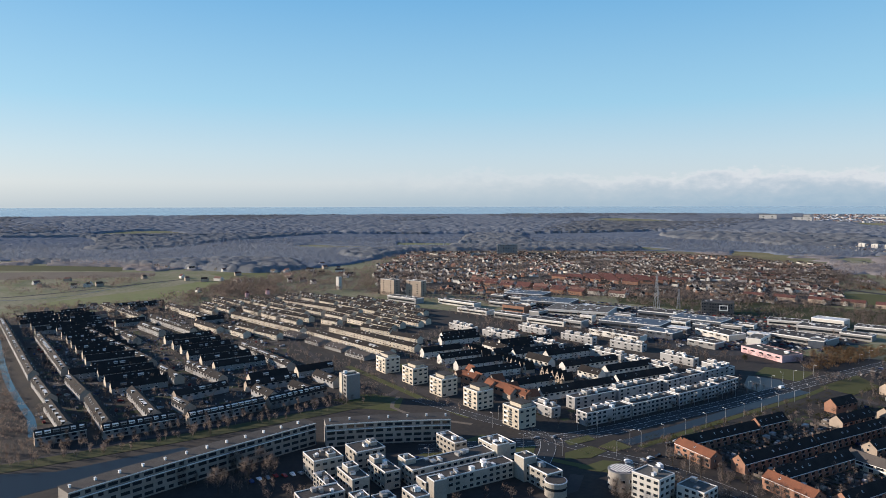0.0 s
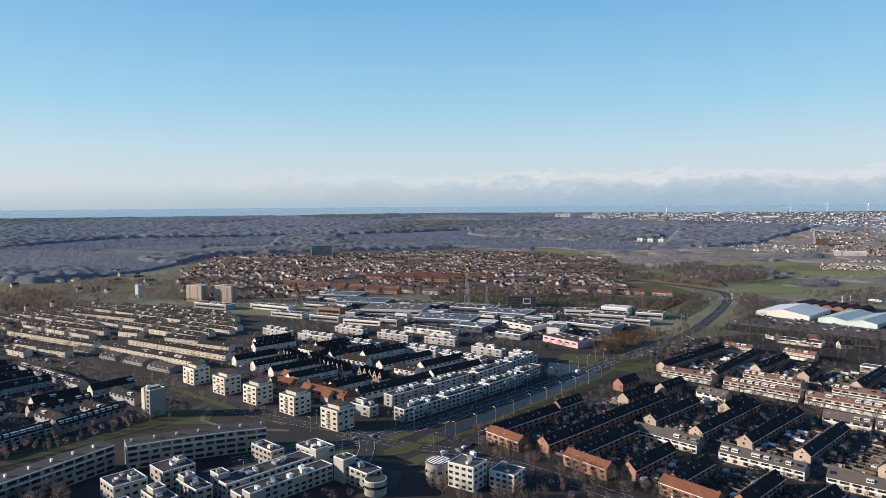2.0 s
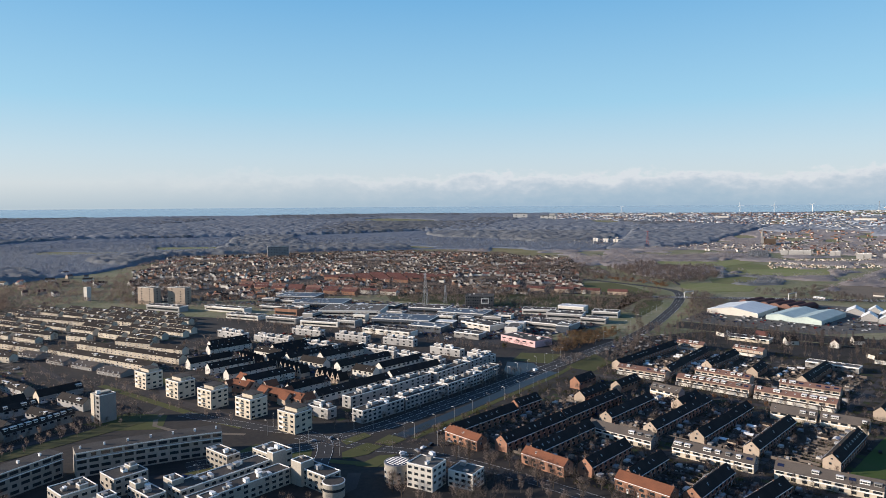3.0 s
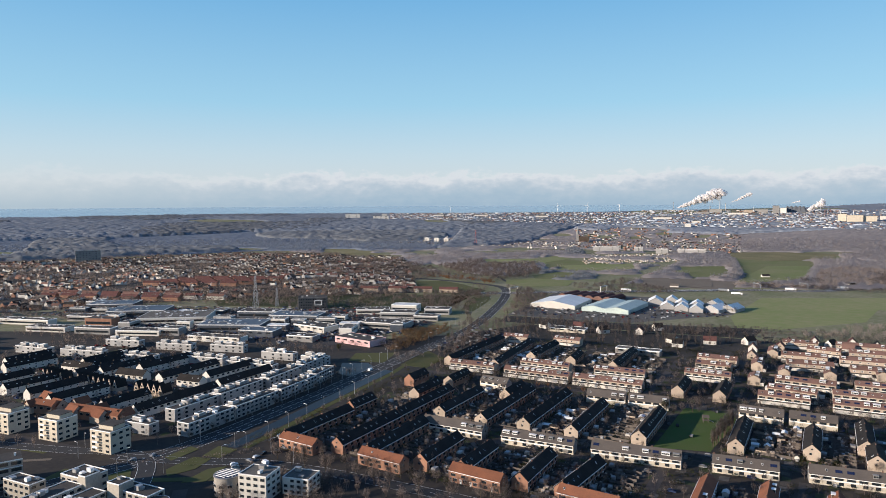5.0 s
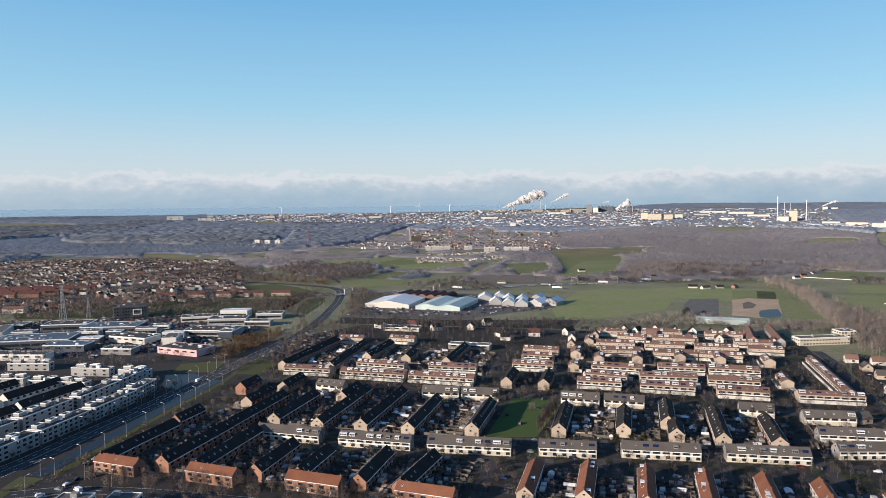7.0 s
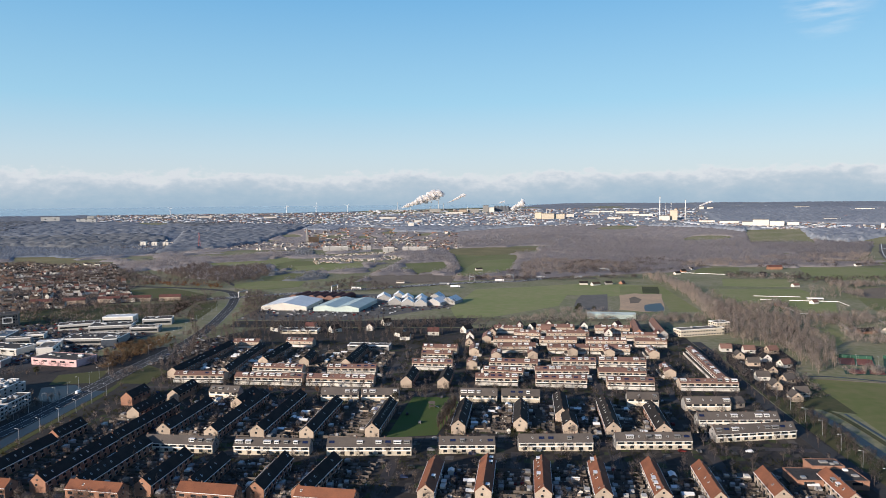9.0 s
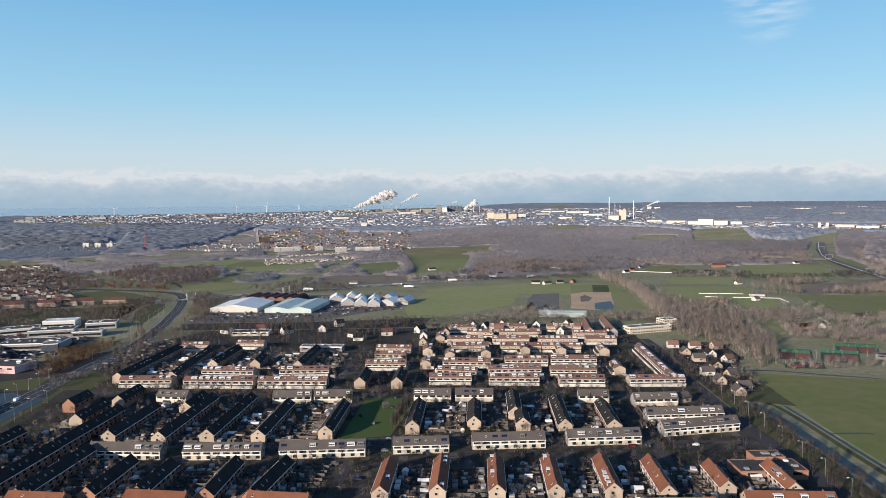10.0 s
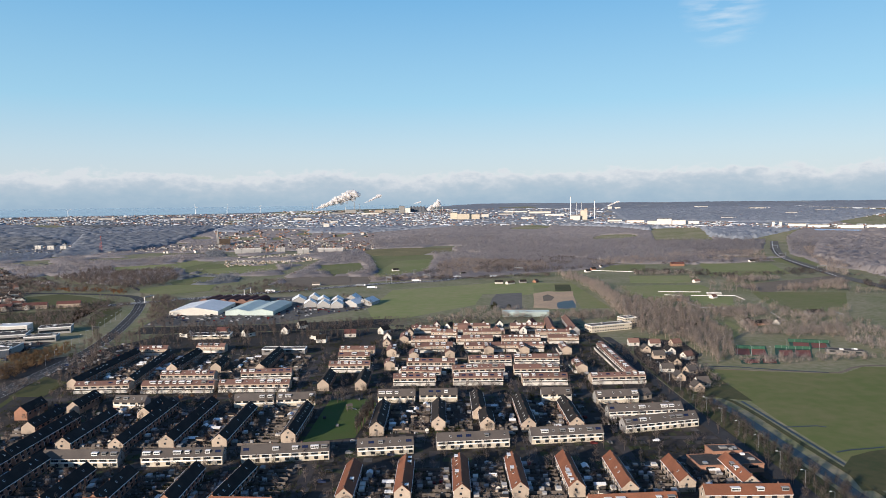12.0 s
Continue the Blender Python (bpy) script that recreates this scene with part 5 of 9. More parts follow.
box(bm, -5.3, -1.2, -5.9, 5.7, -0.2, 18.8)
part("white_wing", mesh_of("white_wing", bm, "cream_render"), tower)
BLOCKS = ((-339, 110.5, 16, 16, 10.5), (-344, 136, 15, 17, 9), (-312.5, 117, 19, 9, 9), (-314, 134, 20, 8.5, 9), (-307, 168, 11.5, 50, 9), (-291.5, 169, 9.5, 52, 8), (-277, 134, 13, 7.5, 9), (-319, 105, 17, 6, 6),
          (-300, 96, 10, 21, 8), (-286, 110, 8, 7, 9), (-279, 119, 7, 9, 9), (-313, 201, 17, 13, 10.5), (-334, 184, 20, 8, 9), (-276, 203.5, 22, 10, 8.5), (-284, 90, 12, 9, 8))
for i, (x, y, lx, ly, h) in enumerate(BLOCKS):
    long = max(lx, ly) > 30
    flat_block("white_block", x, y, lx, ly, h, 3, "block_wall", "bitumen", 3, "long white flat-roofed terrace with small roof vents" if long else "cream flat-roofed housing block with dark bitumen roof", "housing block", "white housing blocks", 9 if long else 3, 3.8)
for x, y, lx, ly, h in ((-303, 197, 5, 8, 13), (-284.5, 200, 8, 8, 12), (-316, 117, 7, 6, 11.5), (-320, 133, 6, 6, 11.5), (-283, 148, 7, 7, 10.5), (-334, 113, 4, 4, 12.5), (-345, 140, 6, 4, 11), (-312, 146, 8, 6, 11.5)):
    flat_block("stair_tower", x, y, lx, ly, h, 3, "block_wall", "bitumen", 0, "white stair tower rising through a flat roof", "stair tower", "stair towers", 1)
flat_block("apartment_block", -236, 240, 15, 13, 12, 12, "white", "gravel_roof", 4, "white corner apartment block beside the round building", "flats", "", 3, 3.4)
flat_block("white_block", -222, 254, 14, 12, 8, 12, "white", "gravel_roof", 3, "white stepped housing block beside trees", "housing block", "", 2, 3.2)


def rotunda(x, y, r, h):
    ob = thing("round_building", pose(x, y, 0), "round glass-roofed building at the junction", "round building")
    bm = bmesh.new()
    tube(bm, (0, 0, -0.2), (0, 0, h), r, r, 32)
    part("wall", mesh_of("wall", bm, "flat_wall"), ob)
    bm = bmesh.new()
    tube(bm, (0, 0, h), (0, 0, h + 0.5), r + 0.3, r + 0.3, 32)
    part("roof_rim", mesh_of("roof_rim", bm, "grey_wall"), ob)
    bm = bmesh.new()
    tube(bm, (0, 0, h + 0.5), (0, 0, h + 0.7), r - 0.5, r - 0.9, 32)
    part("glass_roof", mesh_of("glass_roof", bm, "solar"), ob)
    for i in range(7):
        bm = bmesh.new()
        w = math.sqrt(max(0.1, (r - 0.8) ** 2 - (-r + (i + 1) * 2 * r / 8) ** 2))
        box(bm, -w, w, -0.1, 0.1, 0, 0.2)
        part("roof_bar", mesh_of("roof_bar", bm, "paint"), ob, pose(0, -r + (i + 1) * 2 * r / 8, h + 0.7))
    for k in range(10):
        for f in range(2):
            part("window", window_mesh(1.8, 1.4), ob, pose(r * math.cos(k * 0.628), r * math.sin(k * 0.628), f * 3.4 + 1.2, 0, 0, math.degrees(k * 0.628) + 90))


rotunda(-252, 235, 6.5, 9)


def round_end(x, y, r, h):
    ob = thing("round_end_block", pose(x, y, 0), "white rounded corner block with a curved window band", "housing block")
    for z0, z1, rr, m, name in ((-0.2, 3.4, r, "block_wall", "lower_wall"), (3.4, 4.8, r - 0.15, "glass", "window_band"), (4.8, h, r, "block_wall", "upper_wall"), (h, h + 0.4, r + 0.15, "paint", "parapet"), (h + 0.4, h + 0.5, r - 0.3, "bitumen", "roof")):
        bm = bmesh.new()
        tube(bm, (0, 0, z0), (0, 0, z1), rr, rr, 24)
        part(name, mesh_of(name, bm, m), ob)


round_end(-260.5, 201, 5.4, 7)

# white terraces along the main road and behind it
for x, y, k, a in ((-339, 300, 38, 92), (-341, 342, 42, 93), (-344.5, 388, 44, 95), (-351, 426, 28, 100)):
    flat_block("white_terrace", x, y, k, 10, 8.2, a, "white_old", "bitumen", 3, "white three-storey terrace facing the main road", "terraced houses", "white terraces", 5, 4.0, faces=(0, 1, 3))
for x, y, k, a in ((-370, 316, 38, 92), (-373, 360, 44, 94), (-375, 408, 44, 97), (-381, 450, 34, 98)):
    flat_block("white_terrace", x, y, k, 9, 8, a, "white_old", "bitumen", 3, "white flat-roofed terrace in a second row", "terraced houses", "white terraces", 5, 6)
for n, (x, y, k, a) in enumerate(((-339, 300, 38, 92), (-341, 342, 42, 93), (-344.5, 388, 44, 95), (-351, 426, 28, 100), (-370, 316, 38, 92), (-373, 360, 44, 94), (-375, 408, 44, 97), (-381, 450, 34, 98))):
    c, s = math.cos(radians(a)), math.sin(radians(a))
    for i in range(int(k / 11)):
        u = i * 11 - k / 2 + 5
        if (i + n) % 4:
            flat_block("roof_house", x + u * c - 2.2 * s, y + u * s + 2.2 * c, 6, 4.2, 9.9, a, "white_old", "bitumen", 0, "white upper room set back on a terrace roof", "roof room", "roof rooms", 0)
for x, y, k, a in ((-425, 426, 50, 5), (-481, 423, 48, 10), (-541, 401, 44, 13), (-602, 391, 48, 12), (-658, 378, 42, 8), (-498, 470, 36, 14), (-550, 452, 40, 13), (-610, 440, 40, 13), (-392, 470, 26, 4), (-432, 468, 34, 8), (-368, 275, 20, 6)):
    flat_block("white_terrace", x, y, k, 8, 6.5, a, "white_old", "bitumen", 2, "low white terrace with stepped roof terraces", "terraced houses", "white terraces", 4, 7)
    for i in range(int(k / 12)):
        flat_block("roof_house", x + (i * 12 - k / 2 + 6) * math.cos(radians(a)), y + (i * 12 - k / 2 + 6) * math.sin(radians(a)) + 1.5, 7, 4, 8.6, a, "white_old", "bitumen", 0, "white upper room set back on a terrace roof", "roof room", "roof rooms", 0)


def sawtooth(x, y, n, pitch, turn):
    """A row of narrow houses that each turn a steep gable to the front."""
    ob = thing("gabled_row", pose(x, y, 0, 0, 0, turn), "row of narrow houses with steep pale gables", "terraced houses", "gabled rows")
    w = pitch * 0.82
    def wall():
        bm = bmesh.new()
        prism(bm, [(-w / 2, -0.3), (w / 2, -0.3), (w / 2, 3.6), (0, 9.0), (-w / 2, 3.6)], -4.5, 4.5)
        return mesh_of("gable_wall", bm, "cream")
    def roof():
        bm = bmesh.new()
        for s in (-1, 1):
            line = [(s * (w / 2 + 0.3), 3.1), (s * (w / 2 + 0.3), 3.4), (0, 9.3), (0, 9.0)]
            prism(bm, line if s > 0 else line[::-1], -4.3, 4.7)
        return mesh_of("steep_roof", bm, "tile_dark")
    for i in range(n):
        at = pose((i - (n - 1) / 2) * pitch, 0, 0, 0, 0, 90)
        part("gable_wall", cached(("saww", w), wall), ob, at)
        part("steep_roof", cached(("sawr", w), roof), ob, at)
        part("window", window_mesh(2.2, 1.6), ob, pose((i - (n - 1) / 2) * pitch, -4.5, 3.0))
        part("window", window_mesh(1.2, 1.2), ob, pose((i - (n - 1) / 2) * pitch, -4.5, 5.6))


sawtooth(-538, 326, 5, 6.5, -4)
sawtooth(-488, 330, 8, 6.4, 0)
sawtooth(-435, 335.5, 5, 6.4, 1)


# ---- business park and halls ----
HALLS = []


def hall(x, y, lx, ly, h, turn, wall, roof, label, pitch=0.0, bays=1, strip="glass"):
    """A hall or shop unit: cladding, flat or pitched roof in bays, parapet strip, window band, doors, rooflights."""
    ob = thing("hall", pose(x, y, 0, 0, 0, turn), label, "hall", "halls")
    HALLS.append(ob)
    bm = bmesh.new()
    if pitch:
        for b in range(bays):
            y0, y1 = -ly / 2 + b * ly / bays, -ly / 2 + (b + 1) * ly / bays
            prism(bm, [(y0, -0.2), (y1, -0.2), (y1, h), ((y0 + y1) / 2, h + pitch - 0.1), (y0, h)], -lx / 2, lx / 2)
    else:
        box(bm, -lx / 2, lx / 2, -ly / 2, ly / 2, -0.2, h)
    part("wall", mesh_of("wall", bm, wall), ob)
    if pitch:
        for b in range(bays):
            y0, y1 = -ly / 2 + b * ly / bays, -ly / 2 + (b + 1) * ly / bays
            mid = (y0 + y1) / 2
            for s, ye in ((-1, y0), (1, y1)):
                bm = bmesh.new()
                line = [(ye + 0.02 * s, h - 0.02), (ye + 0.02 * s, h + 0.25), (mid, h + pitch + 0.2), (mid, h + pitch)]
                prism(bm, line if s > 0 else line[::-1], -lx / 2 - 0.4, lx / 2 + 0.4)
                part("roof_slope", mesh_of("roof_slope", bm, roof), ob)
    else:
        bm = bmesh.new()
        box(bm, -lx / 2 + 0.4, lx / 2 - 0.4, -ly / 2 + 0.4, ly / 2 - 0.4, h, h + 0.1)
        part("roof", mesh_of("roof", bm, roof), ob)
        bm = bmesh.new()
        for x0, x1, y0, y1 in ((-lx / 2 - 0.1, lx / 2 + 0.1, -ly / 2 - 0.1, -ly / 2 + 0.4), (-lx / 2 - 0.1, lx / 2 + 0.1, ly / 2 - 0.4, ly / 2 + 0.1), (-lx / 2 - 0.1, -lx / 2 + 0.4, -ly / 2 + 0.4, ly / 2 - 0.4), (lx / 2 - 0.4, lx / 2 + 0.1, -ly / 2 + 0.4, ly / 2 - 0.4)):
            box(bm, x0, x1, y0, y1, h - 0.55, h + 0.3)
        part("parapet", mesh_of("parapet", bm, wall if wall in ("pink", "brick", "dark_fins") else "paint"), ob)
        for i in range(max(3, int(lx * ly / 130))):
            bm = bmesh.new()
            w, d = RNG.uniform(1.5, 4), RNG.uniform(1.2, 2.4)
            box(bm, -w / 2, w / 2, -d / 2, d / 2, 0, 0.7)
            box(bm, -w / 2 + 0.2, w / 2 - 0.2, -d / 2 + 0.2, d / 2 - 0.2, 0.7, 0.85)
            part("rooflight", mesh_of("rooflight", bm, RNG.choice(("white_roof", "steel", "grey_wall"))), ob, pose(RNG.uniform(-0.42, 0.42) * lx, RNG.uniform(-0.4, 0.4) * ly, h + 0.1))
    if math.hypot(x, y) >= 780 and not pitch:
        bm = bmesh.new()
        box(bm, -lx * 0.46, lx * 0.46, -ly / 2 - 0.08, -ly / 2 + 0.1, h * 0.3, h * 0.62)
        part("window_band", mesh_of("window_band", bm, "glass"), ob)
    for i in range(max(2, int(lx / 9)) if math.hypot(x, y) < 780 and not pitch else 0):
        part("window", window_mesh(5.0, 1.4), ob, pose(-lx / 2 + (i + 0.5) * lx / max(2, int(lx / 9)), -ly / 2, h * 0.55))
    return ob


hall(-318, 905, 74, 62, 5, 90, "white", "white_roof", "large white market hall with a shallow white roof", 5.0, 1)
hall(-243, 905, 84, 62, 5, 86, "green_roof", "green_roof", "large pale green market hall with a ridged roof", 3.0, 2)


def vaulted_hall(x, y, lx, ly, h, turn, bays):
    """A hall of barrel vaults side by side, each with a pale arched front."""
    ob = thing("vaulted_hall", pose(x, y, 0, 0, 0, turn), "hall with red barrel-vaulted roofs behind the market hall", "hall")
    w = lx / bays
    for i in range(bays):
        arc = [(-w / 2 + w * k / 8, h + 3.2 * math.sin(math.pi * k / 8)) for k in range(9)]
        bm = bmesh.new()
        prism(bm, [(-w / 2, -0.2), (w / 2, -0.2)] + arc[::-1], -ly / 2 - 0.2, -ly / 2 + 0.6)
        part("arched_front", mesh_of("arched_front", bm, "tile_brown"), ob, pose(-lx / 2 + (i + 0.5) * w, 0, 0, 0, 0, 90))
        bm = bmesh.new()
        prism(bm, [(-w / 2, -0.2), (w / 2, -0.2)] + [(p, q - 0.3) for p, q in arc[::-1]], -ly / 2 + 0.6, ly / 2)
        part("vault", mesh_of("vault", bm, "tile_red"), ob, pose(-lx / 2 + (i + 0.5) * w, 0, 0, 0, 0, 90))


vaulted_hall(-300, 985, 84, 50, 4.5, -8, 6)
for x, y, lx, ly, a in ((-183, 938, 22, 17, 100), (-163, 930, 22, 17, 96), (-144, 926, 22, 17, 94), (-122, 938, 30, 22, 70), (-104, 950, 30, 20, 74), (-170, 968, 26, 17, 98), (-150, 964, 26, 17, 94), (-206, 976, 30, 20, 100), (-130, 985, 26, 18, 84), (-188, 995, 24, 16, 98)):
    hall(x, y, lx, ly, 4.2, a, "white_old", "white_roof", "white gabled market pavilion beside the halls", 5.5, 1)
hall(-692, 572, 80, 54, 7.2, 36, "white", "gravel_roof", "very large white warehouse with a flat grey roof")
hall(-583, 560, 70, 40, 8, 26, "blue_roof", "blue_roof", "blue-grey industrial hall with rooflights")
hall(-548, 502, 62, 16, 5.6, 12, "white", "bitumen", "long white shop unit")
hall(-497, 598, 46, 24, 6.4, -4, "white", "bitumen", "white hall with a flat grey roof")
hall(-410, 562, 48, 24, 6, -8, "pink", "bitumen", "low pink-clad showroom with a dark flat roof")
hall(-438, 650, 56, 30, 7, 10, "grey_wall", "bitumen", "grey showroom with a glazed front")
hall(-508, 725, 42, 20, 6.4, 30, "white", "bitumen", "white office hall with a flat roof")
hall(-462, 716, 44, 24, 7.2, 20, "white_old", "bitumen", "white showroom with a raised centre")
hall(-478, 757, 34, 20, 9.6, 14, "white", "white_roof", "white two-part office hall")
hall(-432, 760, 32, 20, 7.2, 20, "white_old", "bitumen", "white office with window bands")
hall(-420, 712, 30, 16, 6, 16, "grey_wall", "bitumen", "low grey workshop with a flat roof")
hall(-770, 580, 70, 46, 8, 34, "blue_roof", "blue_roof", "blue-grey hall among warehouses")
hall(-850, 600, 60, 40, 8, 34, "blue_roof", "blue_roof", "dark blue-grey hall behind the warehouses")
hall(-790, 520, 44, 18, 6.4, 20, "white_old", "bitumen", "white factory unit with a flat roof")
hall(-740, 505, 34, 16, 9, 20, "brick", "bitumen", "brick factory unit with a flat roof")
hall(-650, 490, 50, 20, 5.6, 22, "white", "bitumen", "white low works building")
hall(-700, 470, 44, 14, 7, 18, "grey_wall", "bitumen", "grey flat-roofed works building")
hall(-760, 455, 50, 16, 5.6, 18, "white", "bitumen", "white office strip with a flat roof")
hall(-620, 505, 24, 16, 8, 20, "white_old", "bitumen", "small white office block")
hall(-530, 545, 40, 22, 7, 16, "blue_roof", "blue_roof", "blue-roofed workshop with a flat roof")
hall(-470, 545, 30, 16, 6, 10, "grey_wall", "bitumen", "grey workshop with a flat roof")
hall(-560, 640, 60, 34, 8, 20, "blue_roof", "blue_roof", "blue-grey hall with rooflights")
hall(-620, 640, 50, 30, 8, 24, "blue_roof", "bitumen", "dark hall with rooflights")
hall(-830, 470, 70, 14, 6.4, 16, "white", "bitumen", "long white school building")
hall(-900, 420, 60, 16, 7.2, 18, "white_old", "bitumen", "long white building beside the railway")
cube = flat_block("office_cube", -609, 727, 38, 26, 15, 36, "dark_fins", "bitumen", 4, "dark bronze office block with upright fins and a white window box", "office", "", 3, 3.0, "dark_fins")
for k in range(16):
    bm = bmesh.new()
    box(bm, -0.22, 0.22, -0.7, 0, 0.3, 15.2)
    part("fin", mesh_of("fin", bm, "dark_fins"), cube, pose(-18 + k * 2.4, -13, 0))
bm = bmesh.new()
for x0, x1, z0, z1 in ((-5, 5, 5, 5.9), (-5, 5, 11.1, 12), (-5, -4.1, 5.9, 11.1), (4.1, 5, 5.9, 11.1)):
    box(bm, x0, x1, -1.2, 0, z0, z1)
part("window_box", mesh_of("window_box", bm, "paint"), cube, pose(8, -13, 0))
flat_block("school", 178, 739, 52, 13, 7, 22, "cream_render", "gravel_roof", 2, "cream school building with window bands beside the wood", "school", "", 3, 3.2)
flat_block("school_wing", 203, 757, 16, 14, 11, 22, "cream_render", "gravel_roof", 4, "taller pale school wing", "school", "", 2, 3.0)
hall(100, 838, 56, 14, 5, -3, "green_roof", "green_roof", "long pale green greenhouse shed", 2.0, 1)
hall(360, 612, 30, 10, 4, -22, "dark_fins", "bitumen", "dark tennis clubhouse with a flat roof")
hall(-150, 640, 40, 12, 5, 0, "grey_wall", "gravel_roof", "low flat-roofed building beside the hedge")
hall(146, 352, 34, 16, 4.5, 4, "brick", "bitumen", "brick school with dark flat roofs")
hall(150, 364, 16, 10, 6, 4, "brick", "bitumen", "taller brick hall of the school")

# detached houses
def house(x, y, lx, ly, h, ridge, turn, wall, roof, label, group="detached houses"):
    ob = thing("house", pose(x, y, 0, 0, 0, turn), label, "house", group)
    key = (lx, ly, h, ridge, wall)
    def body():
        bm = bmesh.new()
        prism(bm, [(-ly / 2, -0.3), (ly / 2, -0.3), (ly / 2, h), (0, ridge - 0.1), (-ly / 2, h)], -lx / 2, lx / 2)
        return mesh_of("wall", bm, wall)
    def cover():
        bm = bmesh.new()
        sl = (ridge - h) / (ly / 2)
        for s in (-1, 1):
            line = [(s * (ly / 2 + 0.4), h - 0.4 * sl), (s * (ly / 2 + 0.4), h - 0.4 * sl + 0.25), (0, ridge + 0.25), (0, ridge)]
            prism(bm, line if s > 0 else line[::-1], -lx / 2 - 0.3, lx / 2 + 0.3)
        return mesh_of("roof", bm, roof)
    part("wall", cached(("hw", *key), body), ob)
    part("roof", cached(("hr", *key, roof), cover), ob)
    return ob


for x, y, a, w, r in ((183, 660, 0, "white", "tile_brown"), (186, 630, 90, "cream", "tile_grey"), (202, 655, 0, "white", "tile_brown"), (222, 655, 20, "cream", "tile_brown"), (206, 622, 90, "white", "tile_dark"),
                      (190, 604, 0, "cream", "tile_grey"), (214, 600, 30, "white", "tile_brown"), (196, 578, 90, "cream", "tile_dark"), (182, 556, 0, "white", "tile_grey"), (198, 548, 30, "cream", "tile_grey"),
                      (183, 530, 90, "cream", "tile_brown"), (194, 512, 10, "white", "tile_grey"), (186, 500, 90, "cream", "tile_brown"), (140, 480, 30, "cream", "tile_grey")):
    h = house(x, y, 10, 7.6, 3.4, 6.8, a, w, "tile_grey" if r == "tile_brown" and y < 600 else r, "detached cream house with a steep tiled roof")
    part("window", window_mesh(2.2, 1.4), h, pose(1, -3.8, 1.2))
    part("window", window_mesh(1.2, 1.2), h, pose(5, 0, 3.4, 0, 0, 90))
    part("window", window_mesh(1.2, 1.2), h, pose(-5, 0, 3.4, 0, 0, -90))
for x, y, a, w, r in ((-30, 745, 90, "white", "tile_red"), (-8, 760, 90, "white", "tile_red"), (6, 752, 60, "white", "tile_dark"), (24, 770, 90, "cream", "tile_red"), (44, 762, 90, "white", "tile_dark"), (62, 765, 90, "white", "tile_dark"),
                      (80, 758, 90, "white", "tile_dark"), (98, 770, 60, "cream", "tile_red"), (-36, 720, 90, "cream", "tile_red"), (84, 728, 90, "cream", "tile_red"), (116, 740, 90, "cream", "tile_red"), (132, 720, 90, "cream", "tile_red"),
                      (56, 728, 90, "brick", "tile_red"), (20, 735, 0, "cream", "tile_brown"), (-58, 700, 90, "white", "tile_brown"), (-56, 668, 90, "cream", "tile_brown"), (-50, 640, 90, "cream", "tile_brown"), (-160, 770, 40, "white", "tile_dark"), (-124, 690, 0, "white", "tile_dark")):
    h = house(x, y, 10, 7.6, 4.0, 8.0, a, "white" if w == "cream" and x > 0 else w, r, "house with a steep red or dark tiled roof and pale gable")
    part("window", window_mesh(1.2, 1.2), h, pose(-5, 0, 3.4, 0, 0, -90))
    part("window", window_mesh(2.2, 1.4), h, pose(-5, 0, 0.9, 0, 0, -90))
for x, y, a in ((-470, 268, 90), (-456, 276, 0), (-446, 286, 90), (-432, 272, 0), (-420, 282, 90), (-408, 274, 0), (-396, 283, 90), (-480, 284, 0)):
    h = house(x, y, 10, 8, 4.8, 8.6, a, "cream", "tile_orange", "small house with a bright orange tiled roof", "orange-roofed houses")
    part("window", window_mesh(1.2, 1.2), h, pose(5, 0, 4.2, 0, 0, 90))
for x, y, k in ((-27, 603, 18), (5, 609, 18), (41, 625, 18), (73.5, 623, 16), (-48, 618, 20), (-46, 569, 16), (112, 621, 22), (112, 552, 24)):
    terrace(x, y + k / 2, k, 90, "brown", 0)

# more rows of the northern edge of the estate, and of the cream rows in the west
for x, y, k, a in ((-15, 676, 36, 2), (30, 677, 36, 2), (76, 676, 38, 0), (118, 677, 30, 0), (112, 706, 34, 0), (-40, 690, 24, 90), (-20, 738, 30, 4), (30, 744, 40, 2), (90, 744, 36, 0)):
    terrace(x, y, k, a, "brown", 0)


def infill(poly, turn, along, across, style):
    """Further parallel rows where there is room between those that stand."""
    c, s = math.cos(radians(turn)), math.sin(radians(turn))
    taken = [(o.location.x, o.location.y) for o in bpy.data.objects if o.parent is None and o.name.split(".")[0] in ("terraced_row", "white_tower", "hall", "apartment_block")]
    lines = []
    for o in bpy.data.objects:
        if o.parent is None and o.name.startswith("terraced_row"):
            w = [v for ch in o.children if ch.name.startswith("wall") for v in ch.data.vertices]
            half = max(v.co.x for v in w)
            d = o.matrix_basis.to_3x3() @ Vector((1, 0, 0))
            lines += [(o.location.x + d.x * t * half, o.location.y + d.y * t * half) for t in (-1, -0.75, -0.5, -0.25, 0, 0.25, 0.5, 0.75, 1)]
    lines += taken
    xs, ys = [p[0] for p in poly], [p[1] for p in poly]
    mx, my = (min(xs) + max(xs)) / 2, (min(ys) + max(ys)) / 2
    for i in range(-14, 15):
        for j in range(-8, 9):
            u, v = j * along + (i % 2) * 9, i * across
            x, y = mx + u * c - v * s, my + u * s + v * c
            if not inside(poly, np.array([x]), np.array([y]))[0]:
                continue
            ends = [(x + t * along * 0.42 * c, y + t * along * 0.42 * s) for t in (-1, -0.5, 0, 0.5, 1)]
            if all(math.hypot(p[0] - q[0], p[1] - q[1]) > 13.5 for p in ends for q in lines):
                terrace(x, y, along * 0.8, turn + RNG.uniform(-1, 1), style, 0)


